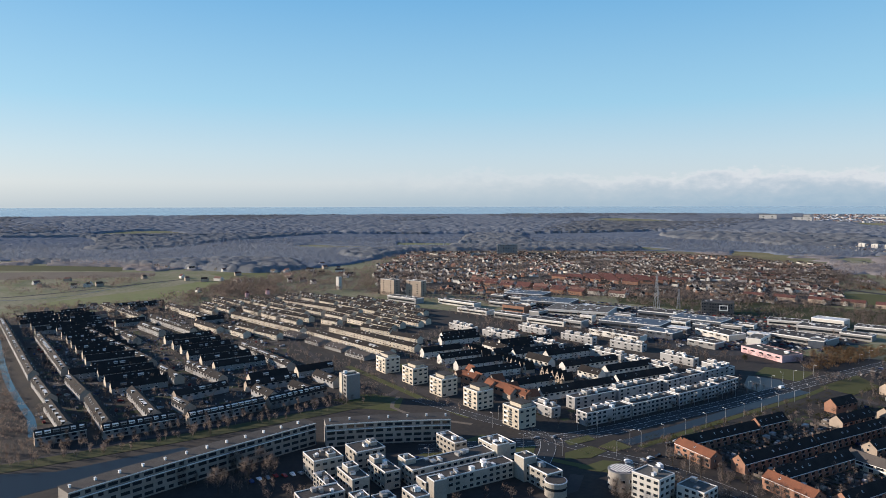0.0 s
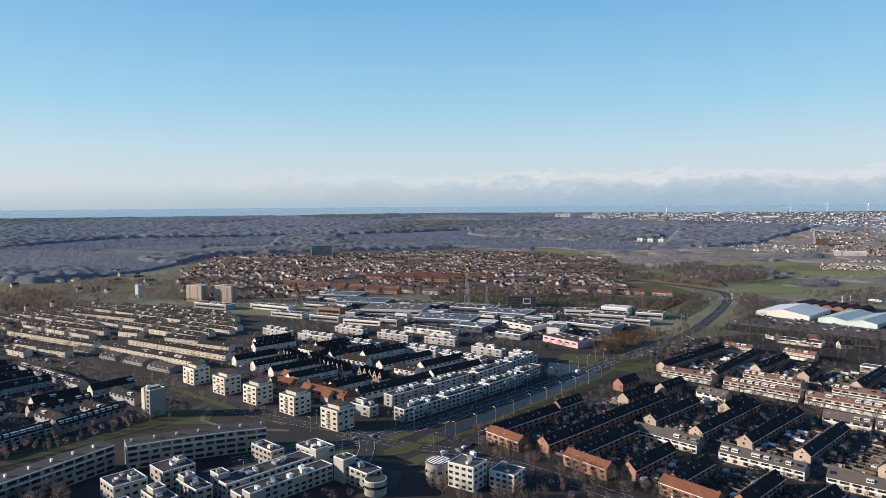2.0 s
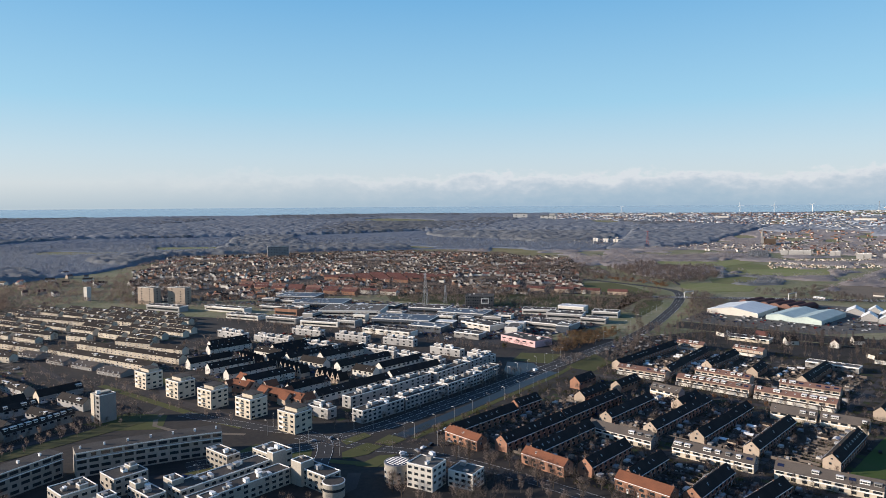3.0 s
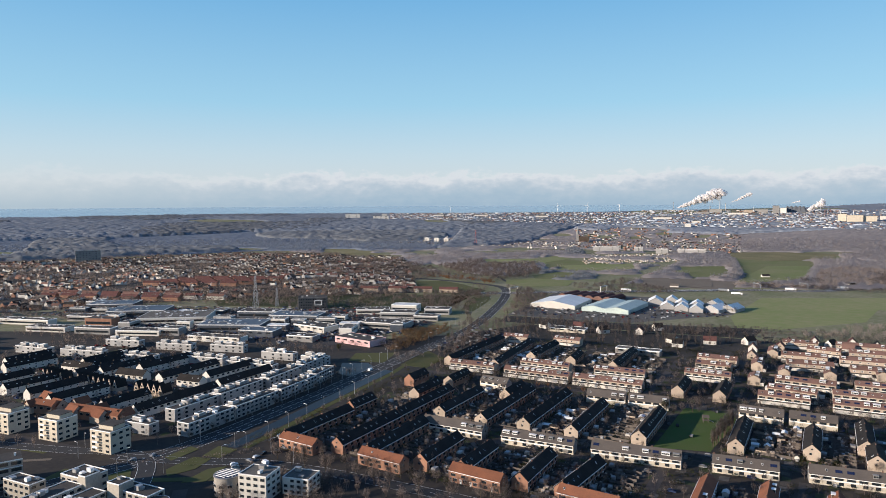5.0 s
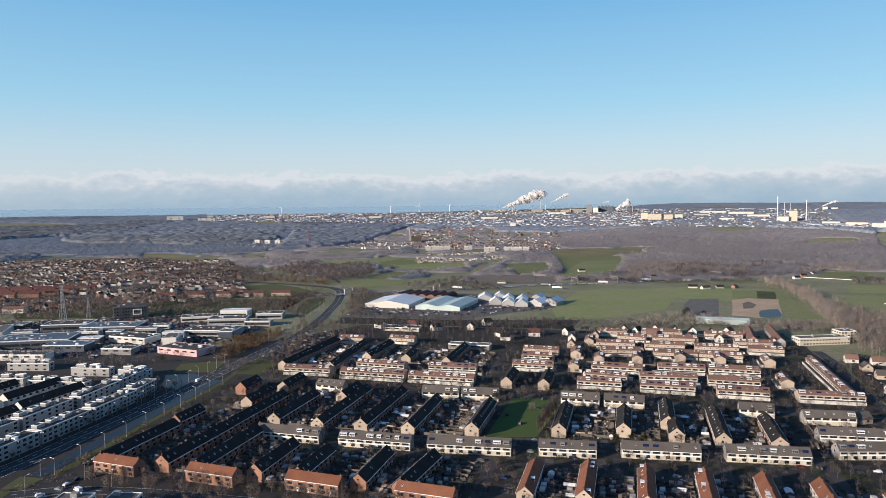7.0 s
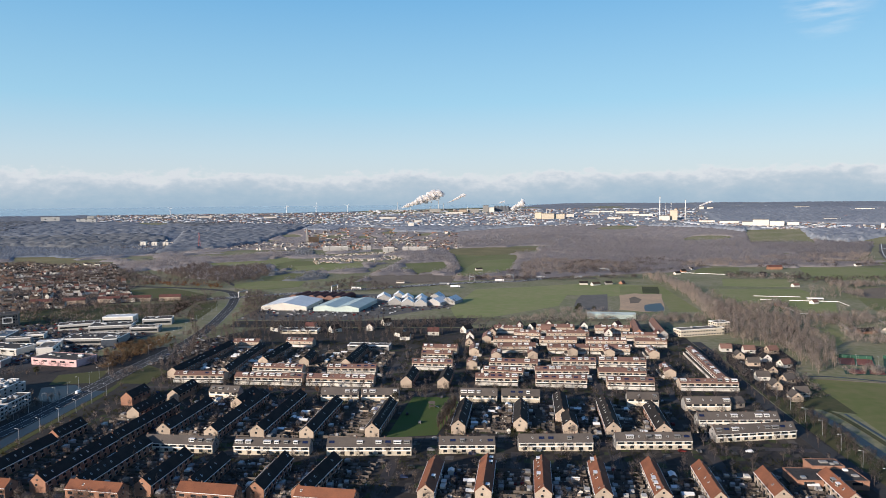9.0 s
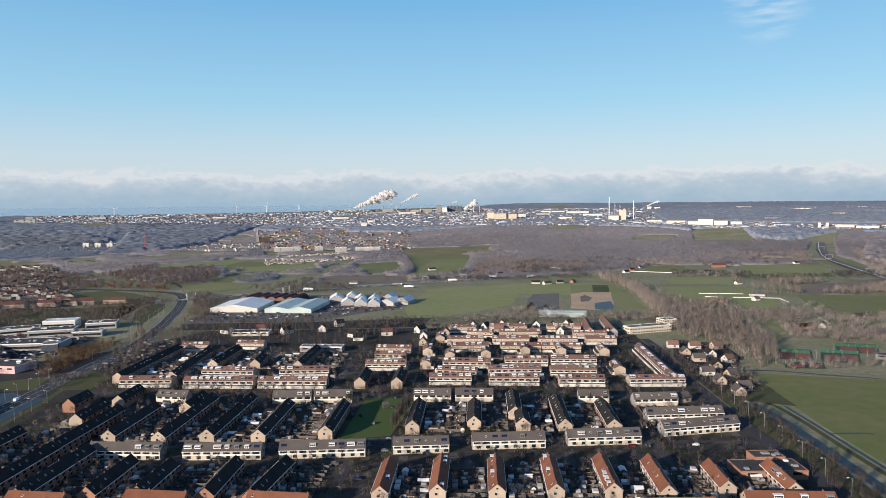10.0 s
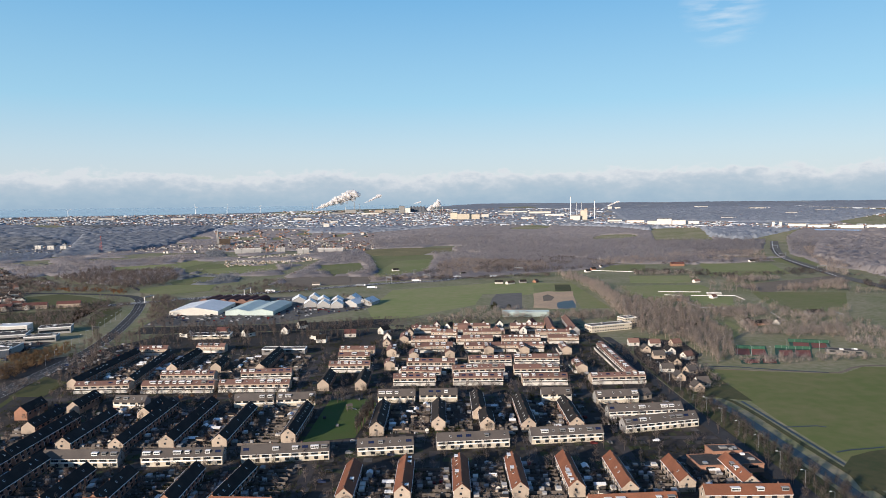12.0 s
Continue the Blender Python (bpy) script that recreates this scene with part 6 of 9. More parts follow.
infill([(-1010, 330), (-1010, 180), (-920, 120), (-720, 195), (-600, 215), (-640, 250), (-690, 330), (-760, 400), (-900, 385)], 14, 48, 19, "cream")
infill([(-1000, -60), (-620, -40), (-480, -20), (-470, 190), (-700, 185), (-900, 130), (-1000, 150)], 98, 40, 20, "slate")
for x, y, a in ((-239, 737.7, 0), (-208.3, 726.5, 47), (-172.3, 740.4, 94), (-132.5, 707.2, 141), (-98.7, 717.4, 8), (-64.5, 734.3, 55), (-28.1, 738.8, 102), (-274.7, 727.1, 149)):
    h = house(x, y, 12, 8, 4.2, 7.8, a, "white", "tile_dark" if a % 2 else "tile_red", "white house with a pitched roof among bare trees")
    part("window", window_mesh(2.2, 1.4), h, pose(0, -4, 1.2))
hall(-245, 719.3, 40, 16, 4, 4, "cream_render", "bitumen", "low flat-roofed club building among trees")


# ---- trees and woods ----
def twig_cloud(rng, centres, sizes, heights, per, width, length, lift=0.35):
    """Thin blades that stand out from each crown's middle: verts and triangles of many bare crowns."""
    k = len(centres)
    c = np.repeat(centres, per, 0)
    size, high = np.repeat(sizes, per), np.repeat(heights, per)
    d = rng.normal(size=(k * per, 3))
    d /= np.linalg.norm(d, axis=1, keepdims=True)
    rad = rng.uniform(0.25, 1.0, k * per) ** 0.6
    mid = c + np.stack([d[:, 0] * size * rad, d[:, 1] * size * rad, high * 0.62 + d[:, 2] * high * 0.36 * rad], 1)
    out = d + rng.normal(scale=0.5, size=d.shape)
    out[:, 2] = np.abs(out[:, 2]) * 0.8 + lift
    out /= np.linalg.norm(out, axis=1, keepdims=True)
    side = np.cross(out, rng.normal(size=d.shape))
    side /= np.linalg.norm(side, axis=1, keepdims=True) + 1e-9
    ln = (length * rng.uniform(0.6, 1.3, k * per) * high / high.mean())[:, None]
    w = width * rng.uniform(0.6, 1.3, k * per)[:, None]
    verts = np.stack([mid - out * ln * 0.5 - side * w * 0.5, mid - out * ln * 0.5 + side * w * 0.5, mid + out * ln * 0.5], 1).reshape(-1, 3)
    nrm = d * [1, 1, 0.7] + [0, 0, 0.25]
    nrm = np.repeat(nrm / np.linalg.norm(nrm, axis=1, keepdims=True), 3, 0)
    return verts, np.arange(len(verts)).reshape(-1, 3), nrm


def tree_kind(seed, height, spread, material="twig", per=240, upright=False):
    """One bare tree: a tapered trunk with limbs, and a crown of fine twigs."""
    rng, r = np.random.default_rng(seed), random.Random(seed)
    ob = thing("tree", pose(0, 0, -500), "bare winter tree with a brown twiggy crown", "tree", "bare trees")
    bm = bmesh.new()
    tube(bm, (0, 0, -0.3), (0.1, 0, height * 0.35), 0.24, 0.17, 7)
    tube(bm, (0.1, 0, height * 0.35), (0, 0.1, height * 0.8), 0.17, 0.05, 6)
    for i in range(9):
        a, z = r.uniform(0, 6.28), height * r.uniform(0.28, 0.6)
        reach = spread * r.uniform(0.55, 0.9) * (0.5 if upright else 1)
        tube(bm, (0.08, 0, z), (reach * math.cos(a), reach * math.sin(a), z + height * r.uniform(0.18, 0.34)), 0.09, 0.02, 4)
    part("trunk", mesh_of("trunk", bm, "bark"), ob)
    v, t, nrm = twig_cloud(rng, np.zeros((1, 3)), np.array([spread * (0.45 if upright else 1)]), np.array([height]), per, 0.15, height * 0.17)
    part("crown", array_mesh("crown", v, t, material, nrm), ob)
    return ob


KINDS = [tree_kind(1, 8.5, 2.8), tree_kind(2, 10.5, 3.4), tree_kind(3, 12, 4.2, per=300), tree_kind(4, 13, 2.6, upright=True), tree_kind(5, 7, 2.6, "twig_red", 260), tree_kind(6, 6.5, 2.4, "leaf", 420)]
TREES = random.Random(11)


def plant(x, y, kind=None, size=1.0):
    k = TREES.choice((0, 0, 1, 1, 2, 3)) if kind is None else kind
    s = size * TREES.uniform(0.8, 1.2)
    return copy_thing(KINDS[k], pose(x, y, 0, 0, 0, TREES.uniform(0, 360)) @ Matrix.Scale(s, 4))


def avenue(points, spacing, kind=None, size=1.0, wobble=1.5):
    line = smooth_line(points, spacing * 1.5)
    for p in line:
        plant(p.x + TREES.uniform(-wobble, wobble), p.y + TREES.uniform(-wobble, wobble), kind, size)


avenue([(178, 470), (180, 420), (181, 370), (183, 310), (184, 260)], 8, 1, 0.9)
avenue([(171, 640), (174, 580), (173, 500)], 10, 0, 0.9)
avenue([(-290, 300), (-294, 360), (-302, 430), (-310, 490)], 14, 0, 0.7)
avenue([(-330, 280), (-331, 340), (-334, 400), (-340, 450)], 9, 0, 0.75)
avenue([(-256, 287), (-200, 290), (-150, 291), (-100, 292)], 6, 1, 0.85, 3)
avenue([(-262, 278), (-210, 279), (-140, 280), (-60, 282)], 8, 2, 0.8, 4)
avenue([(-60, 500), (0, 502), (60, 502), (110, 504)], 7, 0, 0.8, 3)
avenue([(-290, 500), (-200, 500), (-110, 500)], 7, 0, 0.8, 3)
avenue([(-54, 410), (-51, 432), (-48, 456)], 1.7, 3, 0.95, 0.8)
avenue([(-72, 480), (-82, 472), (-84, 462)], 4, 2, 0.8, 2)
avenue([(-245, 488), (-180, 488), (-120, 488)], 7, 4, 0.6, 3)
avenue([(-358, 30), (-366, 60), (-350, 90)], 6, 2, 1.0, 3)
avenue([(-340, 60), (-345, 85)], 7, 2, 1.2, 3)
avenue([(-365, 262), (-372, 286), (-352, 288)], 8, 0, 0.8, 3)
avenue([(-560, 215), (-520, 250), (-480, 258), (-430, 262)], 10, 0, 0.8, 4)
avenue([(-250, 225), (-225, 222), (-205, 240), (-215, 268)], 5, 2, 0.85, 3)
avenue([(-310, 560), (-322, 620), (-345, 690), (-400, 780)], 10, 1, 0.9, 5)
avenue([(62, 876), (70, 890), (84, 884)], 6, 5, 1.4, 4)
avenue([(0, 408), (8, 402)], 5, 5, 1.0, 2)
avenue([(-66, 600), (-64, 560), (-62, 530)], 9, 5, 1.0, 2)
for x, y in ((-8, 405), (-92, 470), (-405, 520), (-340, 620), (108, 560), (60, 470)):
    plant(x, y, 5, 1.0)
for k in KINDS:  # the kinds themselves stand in the wood by the school
    k.matrix_basis = pose(240 + 7 * KINDS.index(k), 700 + 9 * KINDS.index(k), 0)


CLEAR = (-85.8, -53.0, 385.4, 480.0)  # the open lawn: nothing grows on it


def wood(poly, spacing, height, per, width, seed, material="wood_far", name="woodland", label="bare winter woodland of grey-brown crowns", gap=0.0, wave=0.006, trunks=0.0, spread=0.5, lift=0.35):
    """A wood, as one mass of twiggy crowns of uneven height."""
    rng = np.random.default_rng(seed)
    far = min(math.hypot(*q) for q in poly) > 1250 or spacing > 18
    # near woods take the plain twig colour, without the painted haze
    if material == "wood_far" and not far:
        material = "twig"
    if material == "poplar":
        per, width = int(per * 1.5), width * 0.6
    if material in ("wood_far", "wood_west", "wood_horizon", "pine") and far and not trunks:
        beyond = spacing > 24
        verts, tris = canopy(poly, min(9.0, max(5.0, spacing * 0.4)), height * (1.0 if beyond else 0.42), seed, gap, wave)
        if len(tris):
            tagged(new(name, array_mesh(name, verts, tris, material)), label, "woodland", kind="stuff")
        if beyond:
            return
        per, width, spacing = max(16, min(per, 19)), 0.42, min(spacing, 14)
    x, y = scatter(poly, spacing, seed)
    near = (np.hypot(x, y) < 2600) & ~((x > CLEAR[0]) & (x < CLEAR[1]) & (y > CLEAR[2]) & (y < CLEAR[3]))
    for field in FIELDS:
        near &= ~inside(field, x, y)
    x, y = x[near], y[near]
    if not len(x):
        return
    v = np.array([noise.noise((a * wave, b * wave, seed)) for a, b in zip(x, y)])
    keep = v > (gap if gap else -2.0)
    x, y, v = x[keep], y[keep], v[keep]
    if not len(x):
        return
    z = rise(np.hypot(x, y))
    hts = height * rng.uniform(0.7, 1.2, len(x)) * (1 + 0.25 * v)
    verts, tris, nrm = twig_cloud(rng, np.stack([x, y, z], 1), np.full(len(x), spacing * spread) if spread < 1 else rng.uniform(0.7, 1.2, len(x)) * spread, hts, per, width, height * 0.4 if not trunks else height * 0.2, lift)
    if trunks:  # three-sided stems
        k = len(x)
        ring = np.array([[1, 0, 0], [-0.5, 0.87, 0], [-0.5, -0.87, 0]]) * trunks
        base = np.stack([x, y, z], 1)[:, None] + ring
        tip = base + np.stack([0 * x, 0 * y, hts * 0.75], 1)[:, None] - ring * 0.7
        stem = np.concatenate([base, tip], 1).reshape(-1, 3)
        side = np.array([[0, 1, 4], [0, 4, 3], [1, 2, 5], [1, 5, 4], [2, 0, 3], [2, 3, 5]])
        tris = np.concatenate([tris, (np.arange(k)[:, None, None] * 6 + side).reshape(-1, 3) + len(verts)])
        verts = np.concatenate([verts, stem])
        nrm = np.concatenate([nrm, np.tile(ring / trunks, (2 * k, 1))])
    tagged(new(name, array_mesh(name, verts, tris, material, nrm)), label, "woodland", kind="stuff")


def town_zone(x, y):
    """Whether a place lies in the far built-up band, by its direction and its angle below the level."""
    az, r = np.degrees(np.arctan2(-x, y)), np.hypot(x, y)
    true = np.where(r < 2500, r, 2500 * 16.0 ** np.clip((r - 2500) / 2450, 0, 1))
    dip = np.degrees(np.arctan2(EYE, true))
    near = np.interp(az, (-34, -26, -24, -19, -14, 12, 17, 25, 34, 34.2), (2.3, 2.3, 2.1, 2.3, 2.03, 2.03, 1.8, 1.6, 1.35, 0.0))
    far = np.interp(az, (-34, -24, -15, -13), (1.75, 1.75, 1.7, 0.3))
    return (dip < near) & (dip > far) & (az > -34)


def canopy(poly, cell, height, seed, gap, wave):
    """The roof of a far wood: a lumpy sheet of crowns that comes down to the ground at its edges and clearings."""
    rng = np.random.default_rng(seed + 1000)
    xs, ys = [p[0] for p in poly], [p[1] for p in poly]
    gx, gy = np.meshgrid(np.arange(min(xs) - cell, max(xs) + 2 * cell, cell), np.arange(min(ys) - cell, max(ys) + 2 * cell, cell))
    nx = gx.shape[1]
    x, y = (g.ravel() + rng.uniform(-0.38, 0.38, g.size) * cell for g in (gx, gy))
    ok = inside(poly, x, y)
    r = np.hypot(x, y)
    idx = np.flatnonzero(ok)
    v = np.zeros(len(x))
    for i in idx:
        v[i] = noise.noise((x[i] * wave, y[i] * wave, seed))
        if r[i] > 3000 and r[i] > shore(math.degrees(math.atan2(-x[i], y[i]))) - 12:
            ok[i] = False
    for field in FIELDS:
        ok &= ~inside(field, x, y)
    ok &= (v > (gap if gap else -2.0)) & (r < 4945)
    scale = np.where(r > 2500, r / (2500 * 16.0 ** np.clip((r - 2500) / 2450, 0, 1)), 1.0)
    h = height * rng.uniform(0.3, 1.0, len(x)) * (1 + 0.5 * v) * np.maximum(scale, 0.35)
    h = np.where(town_zone(x, y), h * 0.22, h)  # low gardens and bushes among the far houses
    z = rise(r) + np.where(ok, h, -1.0)
    a = np.arange(len(x)).reshape(gx.shape)
    q = np.stack([a[:-1, :-1].ravel(), a[:-1, 1:].ravel(), a[1:, 1:].ravel(), a[1:, :-1].ravel()], 1)
    q = q[ok[q].any(1)]
    tris = np.concatenate([q[:, [0, 1, 2]], q[:, [0, 2, 3]]])
    used, inv = np.unique(tris, return_inverse=True)
    return np.stack([x, y, z], 1)[used], inv.reshape(-1, 3)


WEST = [(-1500, 1560), (-1850, 900), (-1520, 560), (-1420, 330), (-1720, 130), (-1980, -150), (-2100, -1500), (-3000, -1500), (-2850, 0), (-2600, 900), (-2000, 2000), (-1300, 2500), (-1050, 1800)]
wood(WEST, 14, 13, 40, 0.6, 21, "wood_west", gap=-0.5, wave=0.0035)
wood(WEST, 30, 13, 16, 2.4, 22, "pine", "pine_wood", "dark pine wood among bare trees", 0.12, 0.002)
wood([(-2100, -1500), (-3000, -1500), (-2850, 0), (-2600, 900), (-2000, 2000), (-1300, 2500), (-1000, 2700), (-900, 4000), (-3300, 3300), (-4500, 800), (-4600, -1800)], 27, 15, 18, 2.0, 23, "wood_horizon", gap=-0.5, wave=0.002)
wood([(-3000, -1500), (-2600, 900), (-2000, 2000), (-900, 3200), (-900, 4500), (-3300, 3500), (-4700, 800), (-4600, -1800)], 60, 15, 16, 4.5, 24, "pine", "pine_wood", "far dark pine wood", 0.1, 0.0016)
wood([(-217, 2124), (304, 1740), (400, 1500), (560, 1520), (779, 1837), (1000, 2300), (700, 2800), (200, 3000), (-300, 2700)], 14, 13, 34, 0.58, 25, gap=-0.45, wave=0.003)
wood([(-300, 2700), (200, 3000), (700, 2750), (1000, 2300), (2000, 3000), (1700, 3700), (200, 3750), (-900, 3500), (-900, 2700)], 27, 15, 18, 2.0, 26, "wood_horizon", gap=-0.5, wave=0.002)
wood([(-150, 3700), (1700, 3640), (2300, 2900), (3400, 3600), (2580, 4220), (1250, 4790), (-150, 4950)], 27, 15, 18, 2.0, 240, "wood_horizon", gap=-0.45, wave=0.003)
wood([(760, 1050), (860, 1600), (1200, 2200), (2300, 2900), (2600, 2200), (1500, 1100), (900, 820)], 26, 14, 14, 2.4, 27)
wood([(212, 846), (226, 1003), (228, 1140), (206, 1270), (236, 1270), (256, 1140), (254, 1003), (240, 846)], 7, 15, 80, 0.24, 28, "poplar", lift=2.0, trunks=0.14)
wood([(212, 830), (244, 919), (262, 890), (300, 820), (290, 690), (250, 585), (230, 574), (232, 676), (204, 695)], 6.3, 15, 90, 0.20, 29, "poplar", trunks=0.14, label="tall bare poplar wood beside the meadow", lift=2.5)
wood([(300, 700), (330, 770), (420, 780), (470, 760), (440, 650), (385, 690), (340, 690)], 9, 9, 34, 0.4, 30, "poplar", lift=1.2)
wood([(367, 1117), (462, 1036), (639, 990), (640, 1006), (465, 1052), (370, 1133)], 8, 13, 50, 0.34, 31, "poplar", lift=2.0, trunks=0.16)
wood([(330, 850), (400, 890), (440, 860), (470, 800), (420, 780), (330, 790)], 10, 9, 30, 0.45, 32, "poplar", lift=1.0)
wood([(250, 570), (300, 575), (400, 590), (380, 600), (300, 600), (255, 590)], 6, 7, 34, 0.3, 71, "poplar", lift=1.5)
wood([(395, 680), (430, 640), (440, 600), (400, 600), (385, 640)], 7, 9, 34, 0.35, 72, "poplar", lift=1.5)
wood([(200, 575), (212, 490), (222, 500), (216, 572)], 6, 5, 30, 0.3, 73, "poplar", lift=0.8)
wood([(-20, 790), (40, 880), (60, 900), (100, 870), (130, 830), (60, 800)], 9, 8, 34, 0.35, 74, "poplar", lift=1.0)
wood([(110, 790), (200, 800), (215, 850), (130, 840)], 7, 9, 34, 0.35, 75, "poplar", lift=1.2)
wood([(262, 890), (300, 860), (420, 890), (330, 1020), (270, 1090)], 15, 8, 30, 0.5, 76, "poplar", gap=0.05, wave=0.02)
wood([(640, 1000), (720, 1230), (900, 1200), (760, 900), (650, 880)], 13, 10, 30, 0.6, 77, "wood_far", gap=-0.2, wave=0.01)
wood([(430, 1140), (500, 1260), (700, 1270), (700, 1180), (520, 1080)], 14, 9, 26, 0.7, 78, "wood_far", gap=0.05, wave=0.012)
wood([(-100, 1230), (60, 1260), (300, 1400), (380, 1500), (300, 1700), (-10, 1500), (-20, 1380), (-90, 1280)], 15, 10, 26, 0.7, 79, "wood_far", gap=-0.12, wave=0.012)
wood([(-160, 1330), (-120, 1300), (-140, 1420), (-190, 1440)], 10, 12, 30, 0.7, 80, "wood_far")
wood([(-226, 1485), (-165, 1760), (-140, 1780), (-190, 1480)], 12, 11, 26, 0.8, 81, "wood_far")
wood([(-150, 1030), (-100, 940), (-96, 910), (-150, 1000)], 8, 8, 26, 0.5, 82, "twig")
wood([(-640, 1200), (-540, 1220), (-520, 1390), (-640, 1600), (-900, 1700), (-1000, 1560), (-760, 1260)], 16, 10, 28, 0.8, 83, "wood_far", gap=-0.15, wave=0.008)
wood([(-1080, 145), (-1074, 288), (-1198, 301), (-1223, 190)], 14, 10, 28, 0.7, 84, "wood_far")
wood([(-520, 1400), (-440, 1340), (-300, 1330), (-290, 1560), (-430, 1580)], 17, 9, 26, 0.8, 85, "wood_far", gap=0.05, wave=0.012)
wood([(-680, 1150), (-560, 1130), (-500, 1095), (-505, 1080), (-560, 1108), (-680, 1128)], 11, 8, 26, 0.9, 33, "twig_red", "russet_trees", "row of russet-leaved trees beside the road bend", 0, 0.01)
wood([(-382, 880), (-352, 790), (-340, 800), (-352, 960), (-424, 1040), (-420, 990)], 12, 8, 24, 0.7, 34, "twig")
wood([(-335, 700), (-120, 715), (-120, 755), (-338, 780)], 11.5, 10, 60, 0.28, 70, "twig", "birches", "row of slender bare birches before the market halls", 0, 0.02, 0.12, 1.6)
wood([(-900, 1260), (-620, 1420), (-400, 1600), (-250, 1800), (-200, 2100), (-620, 1900), (-1000, 2300), (-1050, 1800), (-1400, 1560), (-960, 1540)], 22, 10, 16, 1.5, 35, gap=0.02, wave=0.008)
wood([(-300, 1200), (-40, 1240), (300, 1400), (380, 1480), (300, 1730), (-200, 2100), (-300, 1800)], 22, 10, 16, 1.5, 36, gap=0.0, wave=0.009)
wood([(-380, 1180), (-560, 1200), (-900, 1240), (-950, 1100), (-700, 1120), (-600, 1060)], 16, 9, 18, 1.1, 37, gap=0.01, wave=0.012)
wood([(330, 1200), (700, 1250), (720, 1350), (500, 1290), (380, 1380)], 16, 11, 18, 1.2, 38, gap=0.0, wave=0.01)
wood([(400, 1560), (820, 1640), (760, 1560), (560, 1480)], 15, 11, 18, 1.2, 39)
wood([(-1420, 300), (-1250, 200), (-1150, 20), (-1020, 150), (-1060, 320), (-1300, 480)], 18, 10, 18, 1.3, 40, gap=0.05, wave=0.01)
wood([(-1000, -100), (-940, -80), (-930, 260), (-1080, 360), (-1080, 100)], 15, 9, 20, 1.1, 41, "twig", gap=0.0, wave=0.02)
wood([(-372, 562), (-398, 634), (-380, 700), (-372, 660), (-364, 590)], 6, 4.5, 30, 0.6, 42, "reed", "scrub", "thicket of tall dry reed and scrub", 0, 0.02)
wood([(-345, 520), (-318, 560), (-322, 500)], 8, 6, 26, 0.5, 43, "twig")
wood([(-1275.8, 175.7), (-1309.6, 275), (-1200.4, 310.3), (-1039.4, 272.1), (-1052.6, 220.5), (-1127.3, 172.9)], 9, 11, 40, 0.45, 110, "twig", "tree_belt", "belt of bare trees by the western fields", -0.3, 0.02)
wood([(-1440.4, -118.1), (-1558.4, -79.6), (-1545.1, 38.1), (-1487.2, 140.9), (-1350.7, 119.5), (-1243.3, -4.7), (-1254.2, -84.4)], 14, 8, 26, 0.7, 111, "twig", "tree_belt", "belt of bare trees by the western fields", -0.05, 0.02)
wood([(-1088.5, -90.5), (-1108.4, -34.7), (-1170.8, 8.2), (-1126.8, 33), (-1057.3, 33.7), (-1013.5, -18.5), (-1024.1, -77.7)], 10, 8, 40, 0.4, 112, "twig", "tree_belt", "belt of bare trees by the western fields", -0.2, 0.02)
wood([(-1989.9, -161.3), (-1887.2, 47.5), (-1693.5, 161), (-1569.1, 148.9), (-1717.7, 33.2), (-1834.6, -149.1)], 18, 13, 26, 1, 113, "wood_far", "tree_belt", "belt of bare trees by the western fields", -0.3, 0.02)
wood([(-1800.5, 171.4), (-1799, 479.1), (-1491.8, 396.9), (-1541.5, 252.6), (-1569.1, 148.9)], 16, 11, 26, 0.9, 114, "wood_far", "tree_belt", "belt of bare trees by the western fields", -0.2, 0.02)
wood([(-1344.4, 300.8), (-1360.7, 365.2), (-1194.7, 320.4), (-1236, 284.9)], 12, 9, 26, 0.6, 115, "twig", "tree_belt", "belt of bare trees by the western fields", -0.3, 0.02)
wood([(237.9, 959.1), (288.7, 1018.7), (330.6, 952.2), (329.1, 875.9), (367.2, 863.4), (401.3, 871), (374.2, 799.4), (302.2, 804), (259.1, 880.7)], 8, 10, 50, 0.3, 130, "poplar", "tree_belt", "belt of bare brown trees between sports fields", -0.2, 0.02, lift=1.5)
wood([(481.1, 1192.7), (691.4, 1172.8), (605.4, 1026), (462.9, 1037.8)], 9, 12, 50, 0.36, 131, "poplar", "tree_belt", "belt of bare brown trees between sports fields", -0.4, 0.02, lift=1.5)
wood([(328.8, 785.7), (341, 739.2), (432.4, 733.9), (402.4, 682.5), (338, 679.8), (318.8, 712.8)], 8, 9, 50, 0.3, 132, "poplar", "tree_belt", "belt of bare brown trees between sports fields", -0.1, 0.02, lift=1.5)
wood([(424.7, 922.2), (486.4, 940.5), (515.8, 873.1), (459.8, 777.6), (404.5, 781.1)], 12, 9, 44, 0.35, 133, "poplar", "tree_belt", "belt of bare brown trees between sports fields", 0, 0.02, lift=1.5)
wood([(307.3, 1549.3), (659.3, 1794.4), (863.7, 1853.2), (719, 1530.1), (579.7, 1547.3), (335.5, 1458.1)], 13, 11, 40, 0.5, 134, "poplar", "tree_belt", "belt of bare brown trees between sports fields", -0.1, 0.02, lift=1.5)
wood([(1007, 1928), (1123.1, 1909.4), (712.5, 1208.8), (709.8, 1270.8)], 13, 11, 40, 0.5, 135, "poplar", "tree_belt", "belt of bare brown trees between sports fields", -0.3, 0.02, lift=1.5)
wood([(366.8, 1328.7), (483.3, 1339.7), (441.8, 1177.9), (350.2, 1252.3)], 12, 7, 40, 0.4, 136, "poplar", "tree_belt", "belt of bare brown trees between sports fields", 0, 0.02, lift=1.5)
